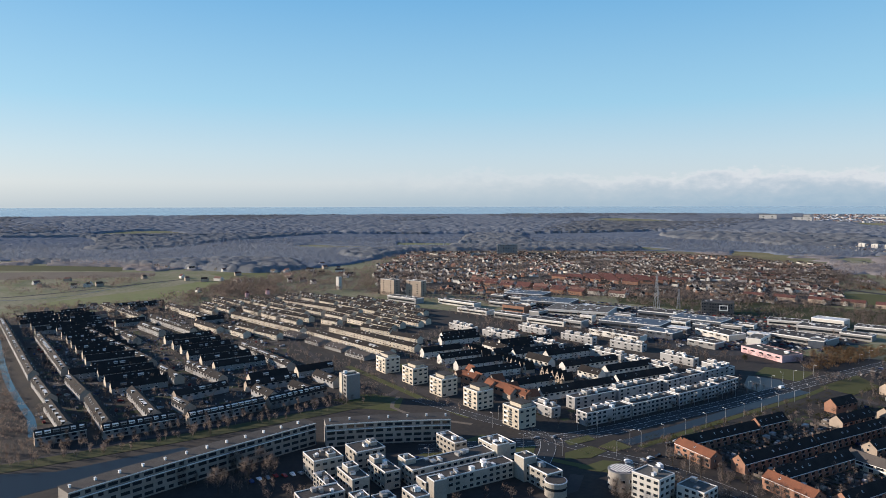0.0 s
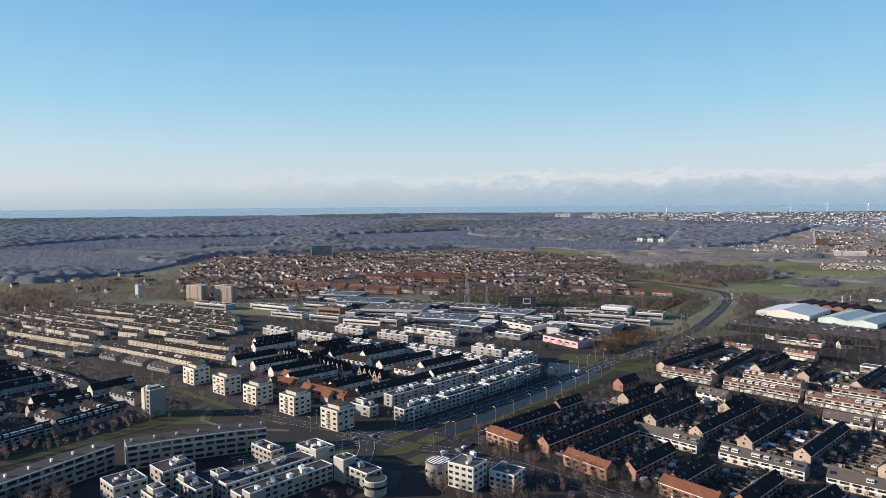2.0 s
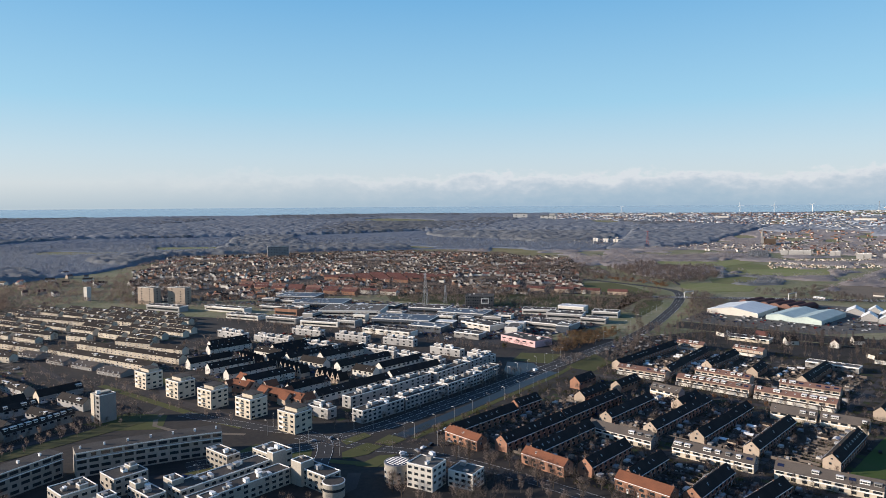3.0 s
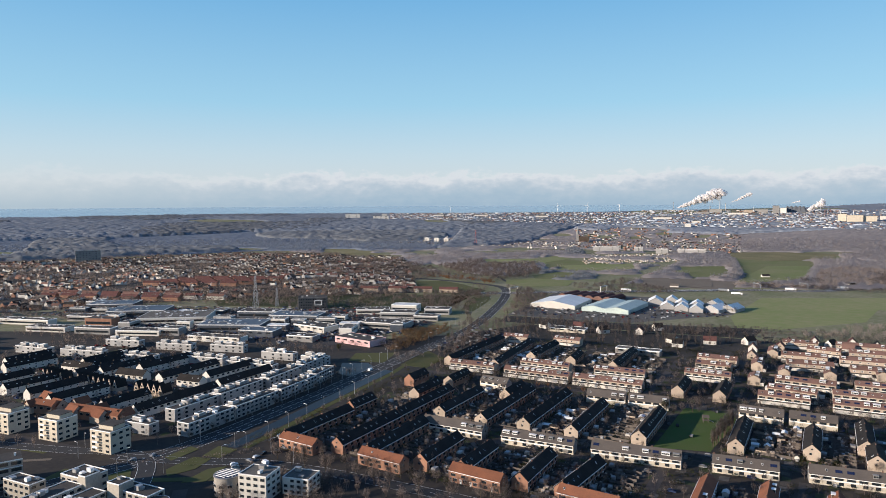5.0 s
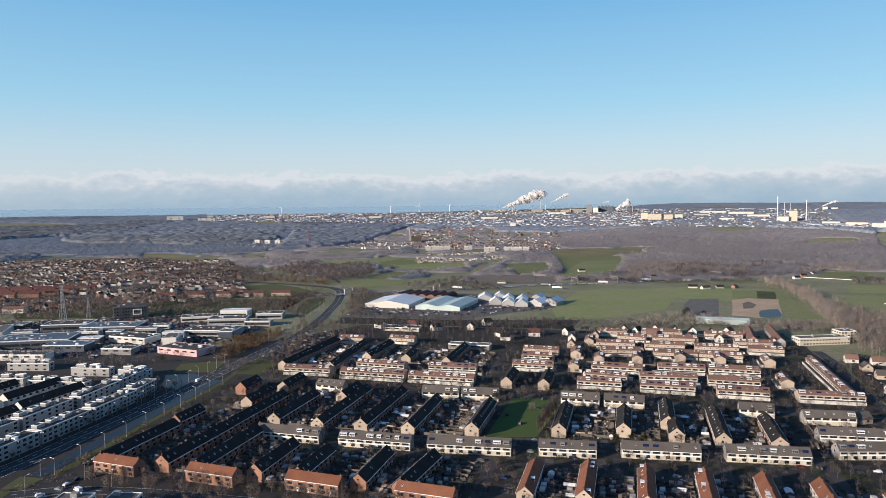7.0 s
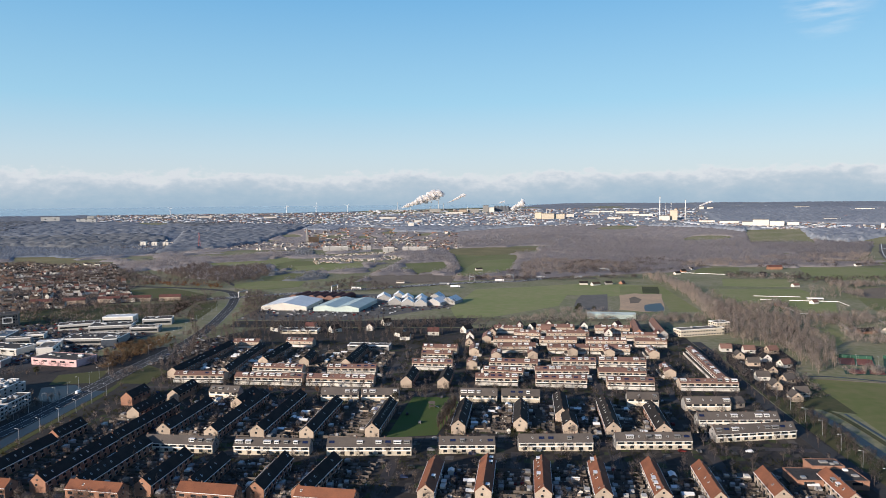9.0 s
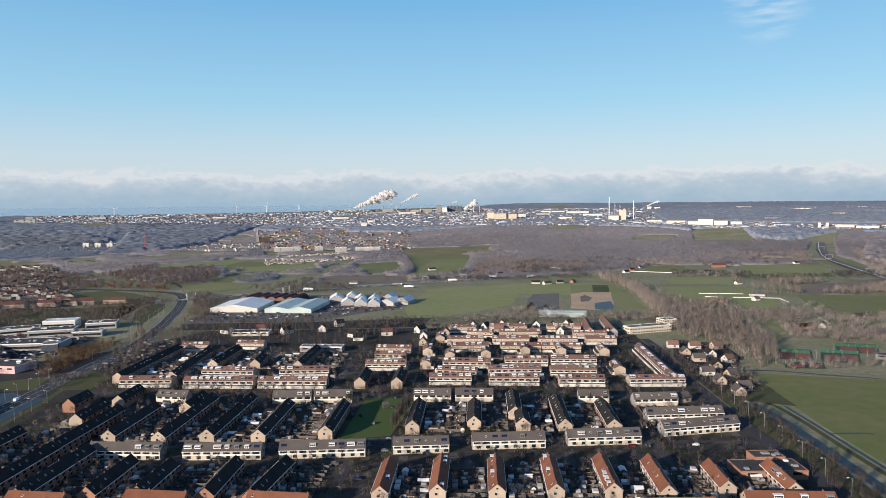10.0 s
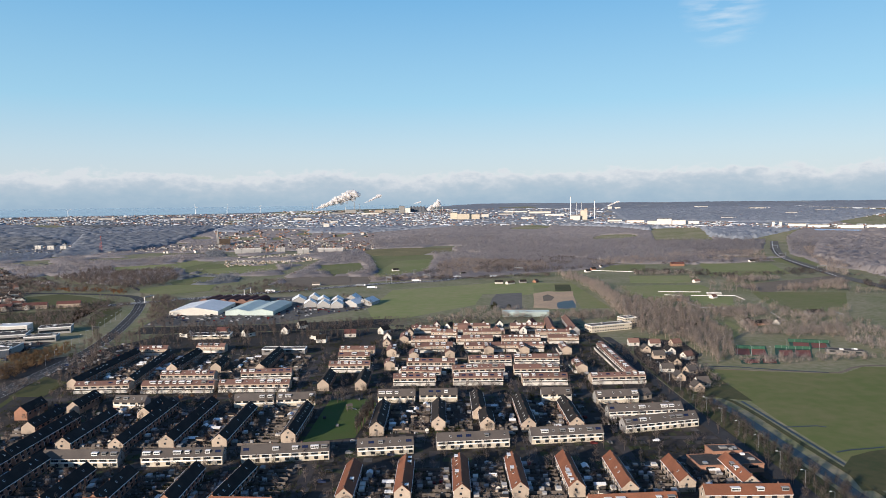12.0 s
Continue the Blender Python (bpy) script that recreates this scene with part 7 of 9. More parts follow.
wood([(-515.4, 1335.4), (-469.2, 1358.4), (-429.1, 1340.4), (-385.8, 1306.3), (-375.2, 1240.8), (-413.8, 1197.6), (-468.5, 1213.6)], 9, 9, 30, 0.9, 160, "pine", "tree_belt", "dense dark evergreen wood by the field", 0, 0.02, lift=1.0)
wood([(-704.7, 2041.6), (-656.9, 2052.9), (-565.3, 1786.3), (-617.9, 1789.9)], 12, 10, 26, 1.1, 161, "pine", "tree_belt", "dark evergreen trees before the village", 0, 0.02, lift=1.0)
wood([(-742.6, 1306.9), (-743.9, 1481.3), (-623.6, 1526.9), (-523.1, 1368.6), (-476.2, 1187.1), (-537.5, 1161.3), (-636.2, 1207.4)], 11, 11, 34, 0.7, 162, "twig", "tree_belt", "dense bare wood by the road bend", -1, 0.02, lift=1.0)
wood([(-1241.2, 1529.8), (-940.5, 1428.1), (-720.7, 1287.2), (-616.1, 1099.7), (-679.5, 1080.9), (-860.1, 1198.2), (-1019.9, 1256)], 13, 9, 30, 0.8, 163, "twig", "tree_belt", "bare trees between town and fields", -0.1, 0.02, lift=1.0)
wood([(-958.5, 1527.1), (-859.1, 1711.3), (-740.3, 1830.3), (-677.6, 1942.4), (-605.3, 1734.9), (-643.3, 1575.3), (-752.6, 1498.6), (-843.4, 1361.9)], 14, 10, 26, 0.9, 164, "wood_far", "tree_belt", "bare trees and thickets before the village", -0.15, 0.02, lift=1.0)
wood([(-586.7, 959.2), (-524.3, 963.8), (-483.3, 976.3), (-442.8, 909.1), (-529, 902.5), (-568.2, 922.3)], 11, 7, 34, 0.5, 165, "twig", "tree_belt", "bare trees by the business park", 0, 0.02, lift=1.0)
wood([(-680, 835.3), (-594.3, 882.3), (-544.6, 890), (-495.6, 845.2), (-550.4, 816.7), (-649.1, 797)], 11, 8, 34, 0.5, 166, "twig", "tree_belt", "bare trees along the railway", -0.1, 0.02, lift=1.0)
wood([(-462.4, 1042.7), (-393.3, 1018.2), (-368.2, 1011.5), (-344.9, 892.5), (-317.7, 790.7), (-339, 783.9), (-392.4, 924.7)], 10, 7, 34, 0.45, 167, "twig", "tree_belt", "bare scrub between the road and the market halls", -0.1, 0.02, lift=1.0)
wood([(-372.8, 1102), (-288, 1234.5), (-212.5, 1134), (-201.8, 1076.7), (-305.1, 1045.2)], 11, 8, 34, 0.5, 168, "twig", "tree_belt", "bare trees behind the market halls", -0.1, 0.02, lift=1.0)
wood([(-171.9, 1282.6), (-138.8, 1266), (-9.7, 1248.1), (-12.3, 1525.3), (32.4, 1655.7), (119, 1623.9), (230.6, 1536.7), (216.8, 1396.5), (99, 1343.4), (18.7, 1290.9), (-9.5, 1234.9), (-133.5, 1218)], 10, 10, 36, 0.5, 169, "poplar", "tree_belt", "bare trees along the motorway", -0.3, 0.02, lift=1.0)
wood([(-263, 1757.3), (-189.9, 1776.4), (-117, 1713.5), (-136.2, 1353.1), (-168.1, 1283.7), (-219.4, 1467.2)], 11, 10, 34, 0.6, 170, "wood_far", "tree_belt", "bare copse beside the pasture", -0.3, 0.02, lift=1.0)
wood([(-36.9, 1890.5), (40.4, 2095.3), (193.1, 1949.7), (400.9, 1864.5), (320.1, 1485), (232, 1546.3), (120.2, 1640.5), (-4.2, 1634.2)], 13, 11, 30, 0.7, 171, "wood_far", "tree_belt", "edge of the great bare wood", -0.3, 0.02, lift=1.0)
wood([(-1048, 335), (-928, 417), (-803, 470), (-739, 584), (-806, 636), (-1055, 474)], 13, 8, 34, 0.5, 180, "twig", "yard_trees", "bare trees between works and railway", -0.1, 0.02)
wood([(-858, 677), (-646, 806), (-555, 916), (-605, 998), (-813, 875)], 12, 8, 34, 0.55, 181, "twig", "yard_trees", "bare trees along the railway cutting", -0.15, 0.02)
wood([(-473, 726), (-525, 875), (-480, 990), (-440, 960), (-430, 869), (-400, 780), (-440, 745)], 11, 7, 34, 0.45, 182, "twig", "yard_trees", "bare trees inside the road bend", 0.0, 0.02)
wood([(-322, 236), (-290, 262), (-262, 284), (-280, 292), (-300, 290), (-330, 262)], 5, 1.6, 22, 0.3, 200, "twig", "scrub", "low brown hedges round the road junction", 0.02, 0.05)
wood([(-288, 292), (-297, 420), (-308, 500), (-303, 500), (-292, 420), (-284, 292)], 5, 2.2, 24, 0.26, 201, "leaf", "scrub", "evergreen hedge along the estate's edge", -0.1, 0.05)
wood([(-329, 275), (-332, 400), (-338, 470), (-341, 470), (-335, 400), (-331, 275)], 6, 6.0, 60, 0.18, 202, "twig", "roadside_trees", "young bare trees along the main road", 0, 0.02, 0.1, 1.5)
wood([(-420, 530), (-352, 548), (-358, 600), (-392, 610)], 8, 6, 50, 0.25, 203, "twig", "scrub", "bare bushes beside the showroom", -0.1, 0.04)
wood([(-980, -95), (-500, -45), (-480, -22), (-640, -50), (-980, -78)], 7, 4, 40, 0.3, 204, "twig", "scrub", "bare bushes along the canal bank", -0.1, 0.03)
wood([(-1010, 330), (-1010, 180), (-920, 120), (-720, 195), (-600, 215), (-640, 250), (-690, 330), (-760, 400), (-900, 385)], 14, 7, 50, 0.26, 210, "twig", "garden_trees", "small bare trees among the cream terraces", 0, 0.02, 0.12, 2.0)
wood([(-565, 203), (-500, 209), (-430, 216), (-385, 223), (-385, 229), (-430, 222), (-500, 215), (-565, 210)], 7, 7, 70, 0.17, 211, "twig", "roadside_trees", "young bare trees on the verge by the cube blocks", 0, 0.02, 0.1, 1.7)
wood([(-372, 20), (-330, 70), (-296, 86), (-270, 110), (-262, 190), (-270, 190), (-290, 100), (-340, 90), (-372, 60)], 8, 7.5, 80, 0.16, 212, "twig", "yard_trees", "bare trees round the housing blocks", 0, 0.02, 0.12, 2.0)
wood([(-260, 240), (-262, 262), (-200, 276), (-150, 278), (-150, 262), (-205, 240)], 6, 6, 80, 0.16, 213, "twig", "yard_trees", "bare trees at the foot of the estate", 0, 0.02, 0.11, 1.8)
wood([(-713.2, -61.1), (-631.3, -48.2), (-566.2, -39.4), (-501.5, -31.6), (-428.3, -32.2), (-432.1, -39)], 6, 3.2, 30, 0.3, 220, "twig", "scrub", "brown scrub on the far canal bank", -0.2, 0.03)
wood([(-1016, -120), (-780, -84), (-560, -52), (-490, -40), (-470, -76), (-520, -120), (-700, -140)], 7, 4, 34, 0.3, 221, "twig", "scrub", "bare thicket beyond the canal", -0.15, 0.03)
wood([(-1260, 290), (-1060, 345), (-1000, 430), (-1080, 560), (-1350, 560), (-1400, 420)], 12, 9, 34, 0.5, 230, "twig", "town_trees", "bare trees among houses west of the works", -0.2, 0.02)
wood([(-1200, 90), (-1060, 150), (-1050, 330), (-1130, 320), (-1250, 260)], 12, 8, 34, 0.45, 231, "twig", "town_trees", "bare trees behind the cream terraces", -0.1, 0.02)
wood([(-480, 30), (-440, 30), (-455, 205), (-560, 250), (-600, 236), (-470, 180)], 7, 2.4, 30, 0.28, 232, "twig", "scrub", "low brown shrubs along the path", -0.05, 0.05)
wood([(-930, 2060), (-760, 2020), (-220, 2060), (-300, 2830), (-940, 2830)], 14, 9, 30, 0.36, 241, "wood_far", "village_trees", "bare trees among the village houses", -0.12, 0.012)
wood([(164, 240), (192, 240), (190, 330), (186, 420), (180, 470), (172, 470), (176, 380), (168, 330)], 5.5, 8.5, 90, 0.13, 242, "twig", "roadside_trees", "grey bare trees between the road and the canal", 0, 0.02, 0.1, 2.0)
wood([(160, 836), (207, 830), (198, 772), (157, 784)], 7, 8, 60, 0.2, 250, "twig", "yard_trees", "bare trees beside the school", -0.1, 0.03, 0.12, 1.9)
wood([(174, 1068), (188, 1150), (212, 1149), (209, 1144), (192, 1145), (179, 1068)], 5, 3.5, 34, 0.3, 251, "leaf", "scrub", "dark hedge round a small plot", 0, 0.03)
wood([(176, 505), (190, 560), (200, 690), (232, 672), (222, 600), (206, 540), (190, 505)], 6, 5, 60, 0.17, 252, "twig", "garden_trees", "bare trees in gardens of detached houses", -0.1, 0.04, 0.1, 1.6)
wood([(255, 900), (320, 785), (322, 720), (312, 720), (305, 785), (248, 890)], 6, 7, 50, 0.2, 253, "poplar", "tree_belt", "bare trees along the sports field", -0.2, 0.03, 0.1, 1.6)
wood([(-381, 575), (-408, 622), (-385, 690), (-362, 672), (-353, 600), (-352, 545), (-362, 540)], 4.6, 5, 44, 0.3, 254, "reed", "scrub", "brown reed thicket between showroom and road", -0.3, 0.03)
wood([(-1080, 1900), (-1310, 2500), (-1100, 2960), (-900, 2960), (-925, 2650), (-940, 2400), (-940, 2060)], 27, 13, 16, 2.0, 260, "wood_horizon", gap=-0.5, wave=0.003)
wood([(-440, 1040), (-430, 1075), (-345, 860), (-335, 745), (-328, 680), (-333, 670), (-345, 750), (-368, 840), (-398, 930)], 7, 6, 44, 0.22, 261, "twig", "roadside_trees", "bare thicket beside the main road", -0.2, 0.03, 0.1, 1.8)
wood([(-600, 1078), (-520, 1056), (-480, 1015), (-470, 940), (-455, 860), (-430, 800), (-480, 790), (-570, 939), (-640, 1040)], 9, 7, 44, 0.26, 262, "twig", "yard_trees", "bare trees inside the bend of the road", -0.15, 0.03, 0.12, 1.9)
wood([(-325, 800), (-90, 812), (-70, 745), (-290, 742)], 8, 7, 50, 0.2, 263, "twig", "yard_trees", "bare trees between estate and market", -0.12, 0.03, 0.1, 1.8)
wood([(-828, 763), (-606, 879), (-463, 857), (-430, 790), (-592, 746), (-728, 687)], 10, 7, 40, 0.3, 264, "twig", "yard_trees", "bare trees by the railway and the pylons", -0.15, 0.03, 0.12, 2.0)
wood([(-330, 1210), (60, 1225), (200, 1270), (200, 1300), (40, 1262), (-330, 1250)], 8, 7, 40, 0.35, 255, "twig", "tree_belt", "bare bushes along the motorway", -0.05, 0.03)
wood([(330, 1050), (470, 1040), (600, 1018), (600, 1006), (470, 1026), (330, 1038)], 7, 8, 40, 0.3, 256, "poplar", "tree_belt", "bare tree row behind the sports pitches", -0.2, 0.03, 0.12, 1.8)
wood([(470, 1440), (560, 1500), (720, 1500), (730, 1530), (560, 1525), (460, 1470)], 10, 9, 30, 0.5, 257, "twig", "tree_belt", "bare trees behind the far sports field", -0.1, 0.02)
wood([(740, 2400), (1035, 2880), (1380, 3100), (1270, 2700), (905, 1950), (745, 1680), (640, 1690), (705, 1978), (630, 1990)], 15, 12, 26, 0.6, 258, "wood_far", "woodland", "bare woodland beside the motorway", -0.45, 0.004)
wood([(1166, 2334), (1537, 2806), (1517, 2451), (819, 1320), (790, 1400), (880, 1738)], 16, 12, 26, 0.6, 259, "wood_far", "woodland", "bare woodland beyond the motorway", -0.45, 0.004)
# scrub and hedges in gardens
wood([(-300, 290), (160, 290), (160, 720), (-300, 660)], 4.2, 2.2, 22, 0.30, 44, "leaf", "garden_shrubs", "shrubs and hedges in the back gardens", 0.02, 0.06)
wood([(-640, 250), (-380, 270), (-380, 470), (-700, 470)], 11.0, 3.2, 16, 0.6, 45, "twig", "garden_shrubs", "bare shrubs between the white terraces", 0.05, 0.05)
wood([(-960, -60), (-460, -20), (-460, 200), (-960, 260)], 12.0, 3.6, 14, 0.7, 46, "twig", "garden_shrubs", "bare shrubs and small trees in dark gardens", 0.02, 0.05)
wood([(-70, 640), (150, 650), (150, 780), (-70, 780)], 9.0, 5.5, 60, 0.2, 190, "twig", "garden_trees", "bare garden trees among the northern rows", -0.1, 0.03, 0.1, 1.8)
wood([(-300, 640), (-60, 640), (-60, 780), (-330, 770)], 9, 2.4, 22, 0.35, 191, "leaf", "garden_shrubs", "evergreen shrubs between trees", 0.05, 0.04)
wood([(150, 660), (230, 680), (215, 500), (176, 490)], 8.0, 5, 20, 0.5, 47, "twig", "garden_shrubs", "bare shrubs and small trees round the houses", -0.1, 0.05)
wood([(-130, 760), (130, 800), (130, 840), (-110, 820)], 9.0, 5, 20, 0.55, 48, "twig", "garden_shrubs", "bare garden trees behind the houses", 0.0, 0.04)
wood([(-1020, 390), (-780, 735), (-545, 930), (-700, 1150), (-954, 1526), (-1420, 1526), (-1620, 1260), (-1820, 850), (-1483, 590)], 12, 8.5, 34, 0.34, 49, "twig", "town_trees", "bare trees among the houses of the old town", -0.2, 0.012)
wood([(-1040, 400), (-800, 720), (-650, 790), (-500, 800), (-520, 770), (-700, 690), (-900, 610), (-980, 420)], 15, 8, 20, 1.0, 50, "twig", "town_trees", "line of bare trees behind the business park", 0.0, 0.02)

# small bare trees all through the estates
wood([(-290, 292), (160, 292), (158, 640), (-295, 640)], 11.5, 7.0, 80, 0.16, 60, "twig", "garden_trees", "small bare garden and street trees", 0, 0.02, 0.11, 1.9)
wood([(-650, 245), (-335, 262), (-335, 460), (-700, 460)], 13, 7.0, 50, 0.2, 61, "twig", "garden_trees", "small bare trees among the white terraces", 0, 0.02, 0.12, 1.9)
wood([(-950, -60), (-455, -20), (-455, 190), (-950, 250)], 15, 7.0, 44, 0.22, 62, "twig", "garden_trees", "small bare trees among the dark terraces", 0, 0.02, 0.14, 2.0)
wood([(-460, -55), (-418, -50), (-425, 40), (-436, 120), (-455, 200), (-474, 196), (-462, 40)], 7, 7.5, 80, 0.18, 63, "twig", "roadside_trees", "line of young bare trees along the embankment", 0, 0.02, 0.11, 1.7)
wood([(-700, 480), (-430, 510), (-400, 560), (-430, 700), (-520, 760), (-780, 640), (-900, 540)], 17, 7.5, 50, 0.26, 64, "twig", "yard_trees", "bare trees round the business park", 0, 0.02, 0.14, 2.4)
wood([(-322, 560), (-298, 520), (-290, 690), (-345, 740), (-372, 720)], 10, 9, 70, 0.24, 65, "twig", "roadside_trees", "tall bare trees beside the road", 0, 0.02, 0.13, 2.2)
wood([(-290, 650), (-120, 650), (-66, 720), (-66, 800), (-230, 790), (-300, 720)], 12.5, 10, 80, 0.2, 66, "twig", "tree_belt", "belt of tall bare trees behind the terraces", 0, 0.02, 0.13, 1.8)
wood([(168, 250), (180, 250), (182, 470), (170, 640), (158, 640), (160, 480)], 8, 8, 70, 0.17, 67, "twig", "roadside_trees", "bare trees lining the eastern road", 0, 0.02, 0.11, 1.8)
wood([(-600, 470), (-400, 495), (-400, 520), (-620, 490)], 9, 8, 60, 0.24, 68, "twig", "yard_trees", "bare trees behind the white terraces", 0, 0.02, 0.13, 2.2)
wood([(-620, 430), (-780, 420), (-780, 445), (-620, 455)], 10, 8, 50, 0.26, 69, "twig", "yard_trees", "bare trees beside the works", 0, 0.02, 0.13, 2.2)


# ---- the old town and farms ----
TOWN = random.Random(21)


def joined_houses(name, specs, label):
    """Many small far houses as one mass: walls, gables and roofs in their own materials."""
    kinds = ("white", "white_old", "cream", "brick", "grey_wall", "tile_orange", "tile_red", "tile_brown", "tile_dark", "tile_grey", "tile_umber", "tile_slate")
    verts, faces, slots = [], [], []
    for x, y, lx, ly, h, ridge, turn, wall, roof in specs:
        c, s, k, z = math.cos(radians(turn)), math.sin(radians(turn)), len(verts), float(rise(math.hypot(x, y)))
        for u, v, w in ((-1, -1, -1), (1, -1, -1), (1, 1, -1), (-1, 1, -1), (-1, -1, h), (1, -1, h), (1, 1, h), (-1, 1, h), (-1, 0, ridge), (1, 0, ridge)):
            verts.append((x + u * lx / 2 * c - v * ly / 2 * s, y + u * lx / 2 * s + v * ly / 2 * c, z + w))
        for f, m in (((0, 1, 5, 4), wall), ((2, 3, 7, 6), wall), ((1, 2, 6, 9, 5), wall), ((3, 0, 4, 8, 7), wall), ((4, 5, 9, 8), roof), ((6, 7, 8, 9), roof)):
            faces.append([k + i for i in f])
            slots.append(kinds.index(m))
    me = bpy.data.meshes.new(name)
    me.from_pydata(verts, [], faces)
    me.polygons.foreach_set("material_index", slots)
    for k in kinds:
        me.materials.append(M[k])
    tagged(new(name, me), label, "town", kind="stuff")


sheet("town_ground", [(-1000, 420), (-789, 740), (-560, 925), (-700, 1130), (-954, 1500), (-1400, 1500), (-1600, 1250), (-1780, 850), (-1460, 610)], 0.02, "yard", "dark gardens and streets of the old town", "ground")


def old_town():
    poly = [(-1000, 420), (-789, 740), (-560, 925), (-700, 1130), (-954, 1500), (-1400, 1500), (-1600, 1250), (-1780, 850), (-1460, 610)]
    specs = []
    for x, y in zip(*scatter(poly, 17.5, 77)):
        if noise.noise((x * 0.009, y * 0.009, 4)) < -0.16:
            continue
        a = 20 + 40 * noise.noise((x * 0.003, y * 0.003, 3)) + TOWN.choice((0, 0, 90)) + TOWN.uniform(-6, 6)
        lx = TOWN.choice((7, 8, 10, 13, 18))
        wall = TOWN.choice(("white", "white", "white", "white_old", "brick"))
        warm = noise.noise((x * 0.005, y * 0.005, 9)) > 0.05
        roof = TOWN.choice(("tile_red", "tile_brown", "tile_umber", "tile_dark", "tile_slate")) if warm else TOWN.choice(("tile_umber", "tile_dark", "tile_slate", "tile_grey", "tile_dark"))
        specs.append((x, y, lx * 0.85, 6.0, 4.0, 6.8, a, wall, roof))
    near = sorted(specs, key=lambda q: math.hypot(q[0], q[1]))
    for q in near[:60]:
        house(*q, "old town house with a pitched tiled roof", "old town houses")
    joined_houses("old_town", near[60:], "close-packed old town houses with tiled roofs")


old_town()
for i in range(9):  # brick rows with red roofs, and the pale row in front of them
    house(-1062 + i * 34, 640 + i * 10.5, 28, 9, 5.6, 8.6, 17, "white" if i % 3 else "brick", "tile_red" if i % 2 else "tile_brown", "pale terrace with a red roof beside the railway", "railway terraces")
for i in range(7):
    house(-1030 + i * 32, 618 + i * 11, 26, 9, 5.6, 8.4, 17, "brick", "tile_red", "orange brick terrace beside the railway", "railway terraces")
for i in range(5):
    for j in range(4):
        house(-1030 + i * 32 + j * 6, 800 + i * 14 + j * 32, 30, 9, 5.6, 8.6, 20, "brick", "tile_red", "brick terrace with a long red roof", "red terraces")
for x, y in ((-600, 925), (-560, 938), (-640, 905), (-520, 950), (-680, 890)):
    house(x, y, 30, 9, 5.6, 8.8, 16, "cream", "tile_red", "cream terrace with a red roof", "edge terraces")
specs = []
for i in range(40):  # scattered houses by the western fields
    x, y = TOWN.uniform(-1700, -1150), TOWN.uniform(150, 520)
    if 0.55 * (x + 1150) + y > 40:
        specs.append((x, y, TOWN.choice((8, 12, 18)), 8, 4.6, 8.0, TOWN.uniform(0, 180), TOWN.choice(("white", "cream")), TOWN.choice(("tile_brown", "tile_dark", "tile_red"))))
joined_houses("edge_houses", specs, "houses among bare trees at the wood's edge")
house(139, 752, 78, 8.5, 5.4, 9.0, 88, "white_old", "tile_brown", "long terrace with brown roof beside the school", "school terraces")
house(116, 748, 64, 8.5, 5.4, 9.0, 86, "brick", "tile_brown", "long brick terrace with brown roof near the school", "school terraces")
FARMS = ((94.9, 1175.2, 14, 0), (113.3, 1165.4, 16, 37), (136.1, 1179.8, 12, 14), (159.3, 1186, 9, 51), (427.9, 1161.3, 12, 28), (436.6, 1341.6, 12, 5), (341.5, 772.3, 14, 42), (352.2, 760.8, 20, 19), (373.9, 766.7, 12, 56), (382.5, 971.7, 10, 33), (448.4, 828.5, 22, 10), (330.3, 953.1, 9, 47), (-98.5, 1410, 14, 24), (-218.8, 1178.8, 14, 1), (-292.8, 1342, 9, 38), (303.5, 1389.9, 10, 15), (328.8, 1435.4, 9, 52), (283, 1346.8, 12, 29), (618, 1597.1, 16, 6), (649.5, 1562.2, 20, 43), (685.6, 1528, 14, 20), (433.2, 1331, 14, 57), (38.1, 1319, 12, 34), (-41.1, 1248.8, 10, 11))
for n, (x, y, lx, a) in enumerate(FARMS):
    house(x, y, lx, 7, 2.8, 5.6, a, ("white", "white", "grey_wall", "brick")[n % 4], ("tile_dark", "tile_umber", "tile_dark", "tile_grey", "tile_brown")[n % 5], "low farmhouse or barn among the fields", "farmhouses")


def pitch_board(x0, y0, x1, y1):
    """White boarding along a sports pitch: boards on short posts."""
    d = Vector((x1 - x0, y1 - y0, 0))
    ob = thing("pitch_board", pose(x0, y0, 0, 0, 0, math.degrees(math.atan2(d.y, d.x))), "white boarding along a sports pitch", "boarding", "pitch boards")
    bm = bmesh.new()
    box(bm, 0, d.length, -0.06, 0.06, 0.25, 0.95)
    part("board", mesh_of("board", bm, "paint"), ob)
    for i in range(int(d.length / 12) + 1):
        bm = bmesh.new()
        box(bm, -0.08, 0.08, 0.06, 0.2, 0.0, 1.35)
        part("post", mesh_of("post", bm, "steel"), ob, pose(i * 12, 0, 0))


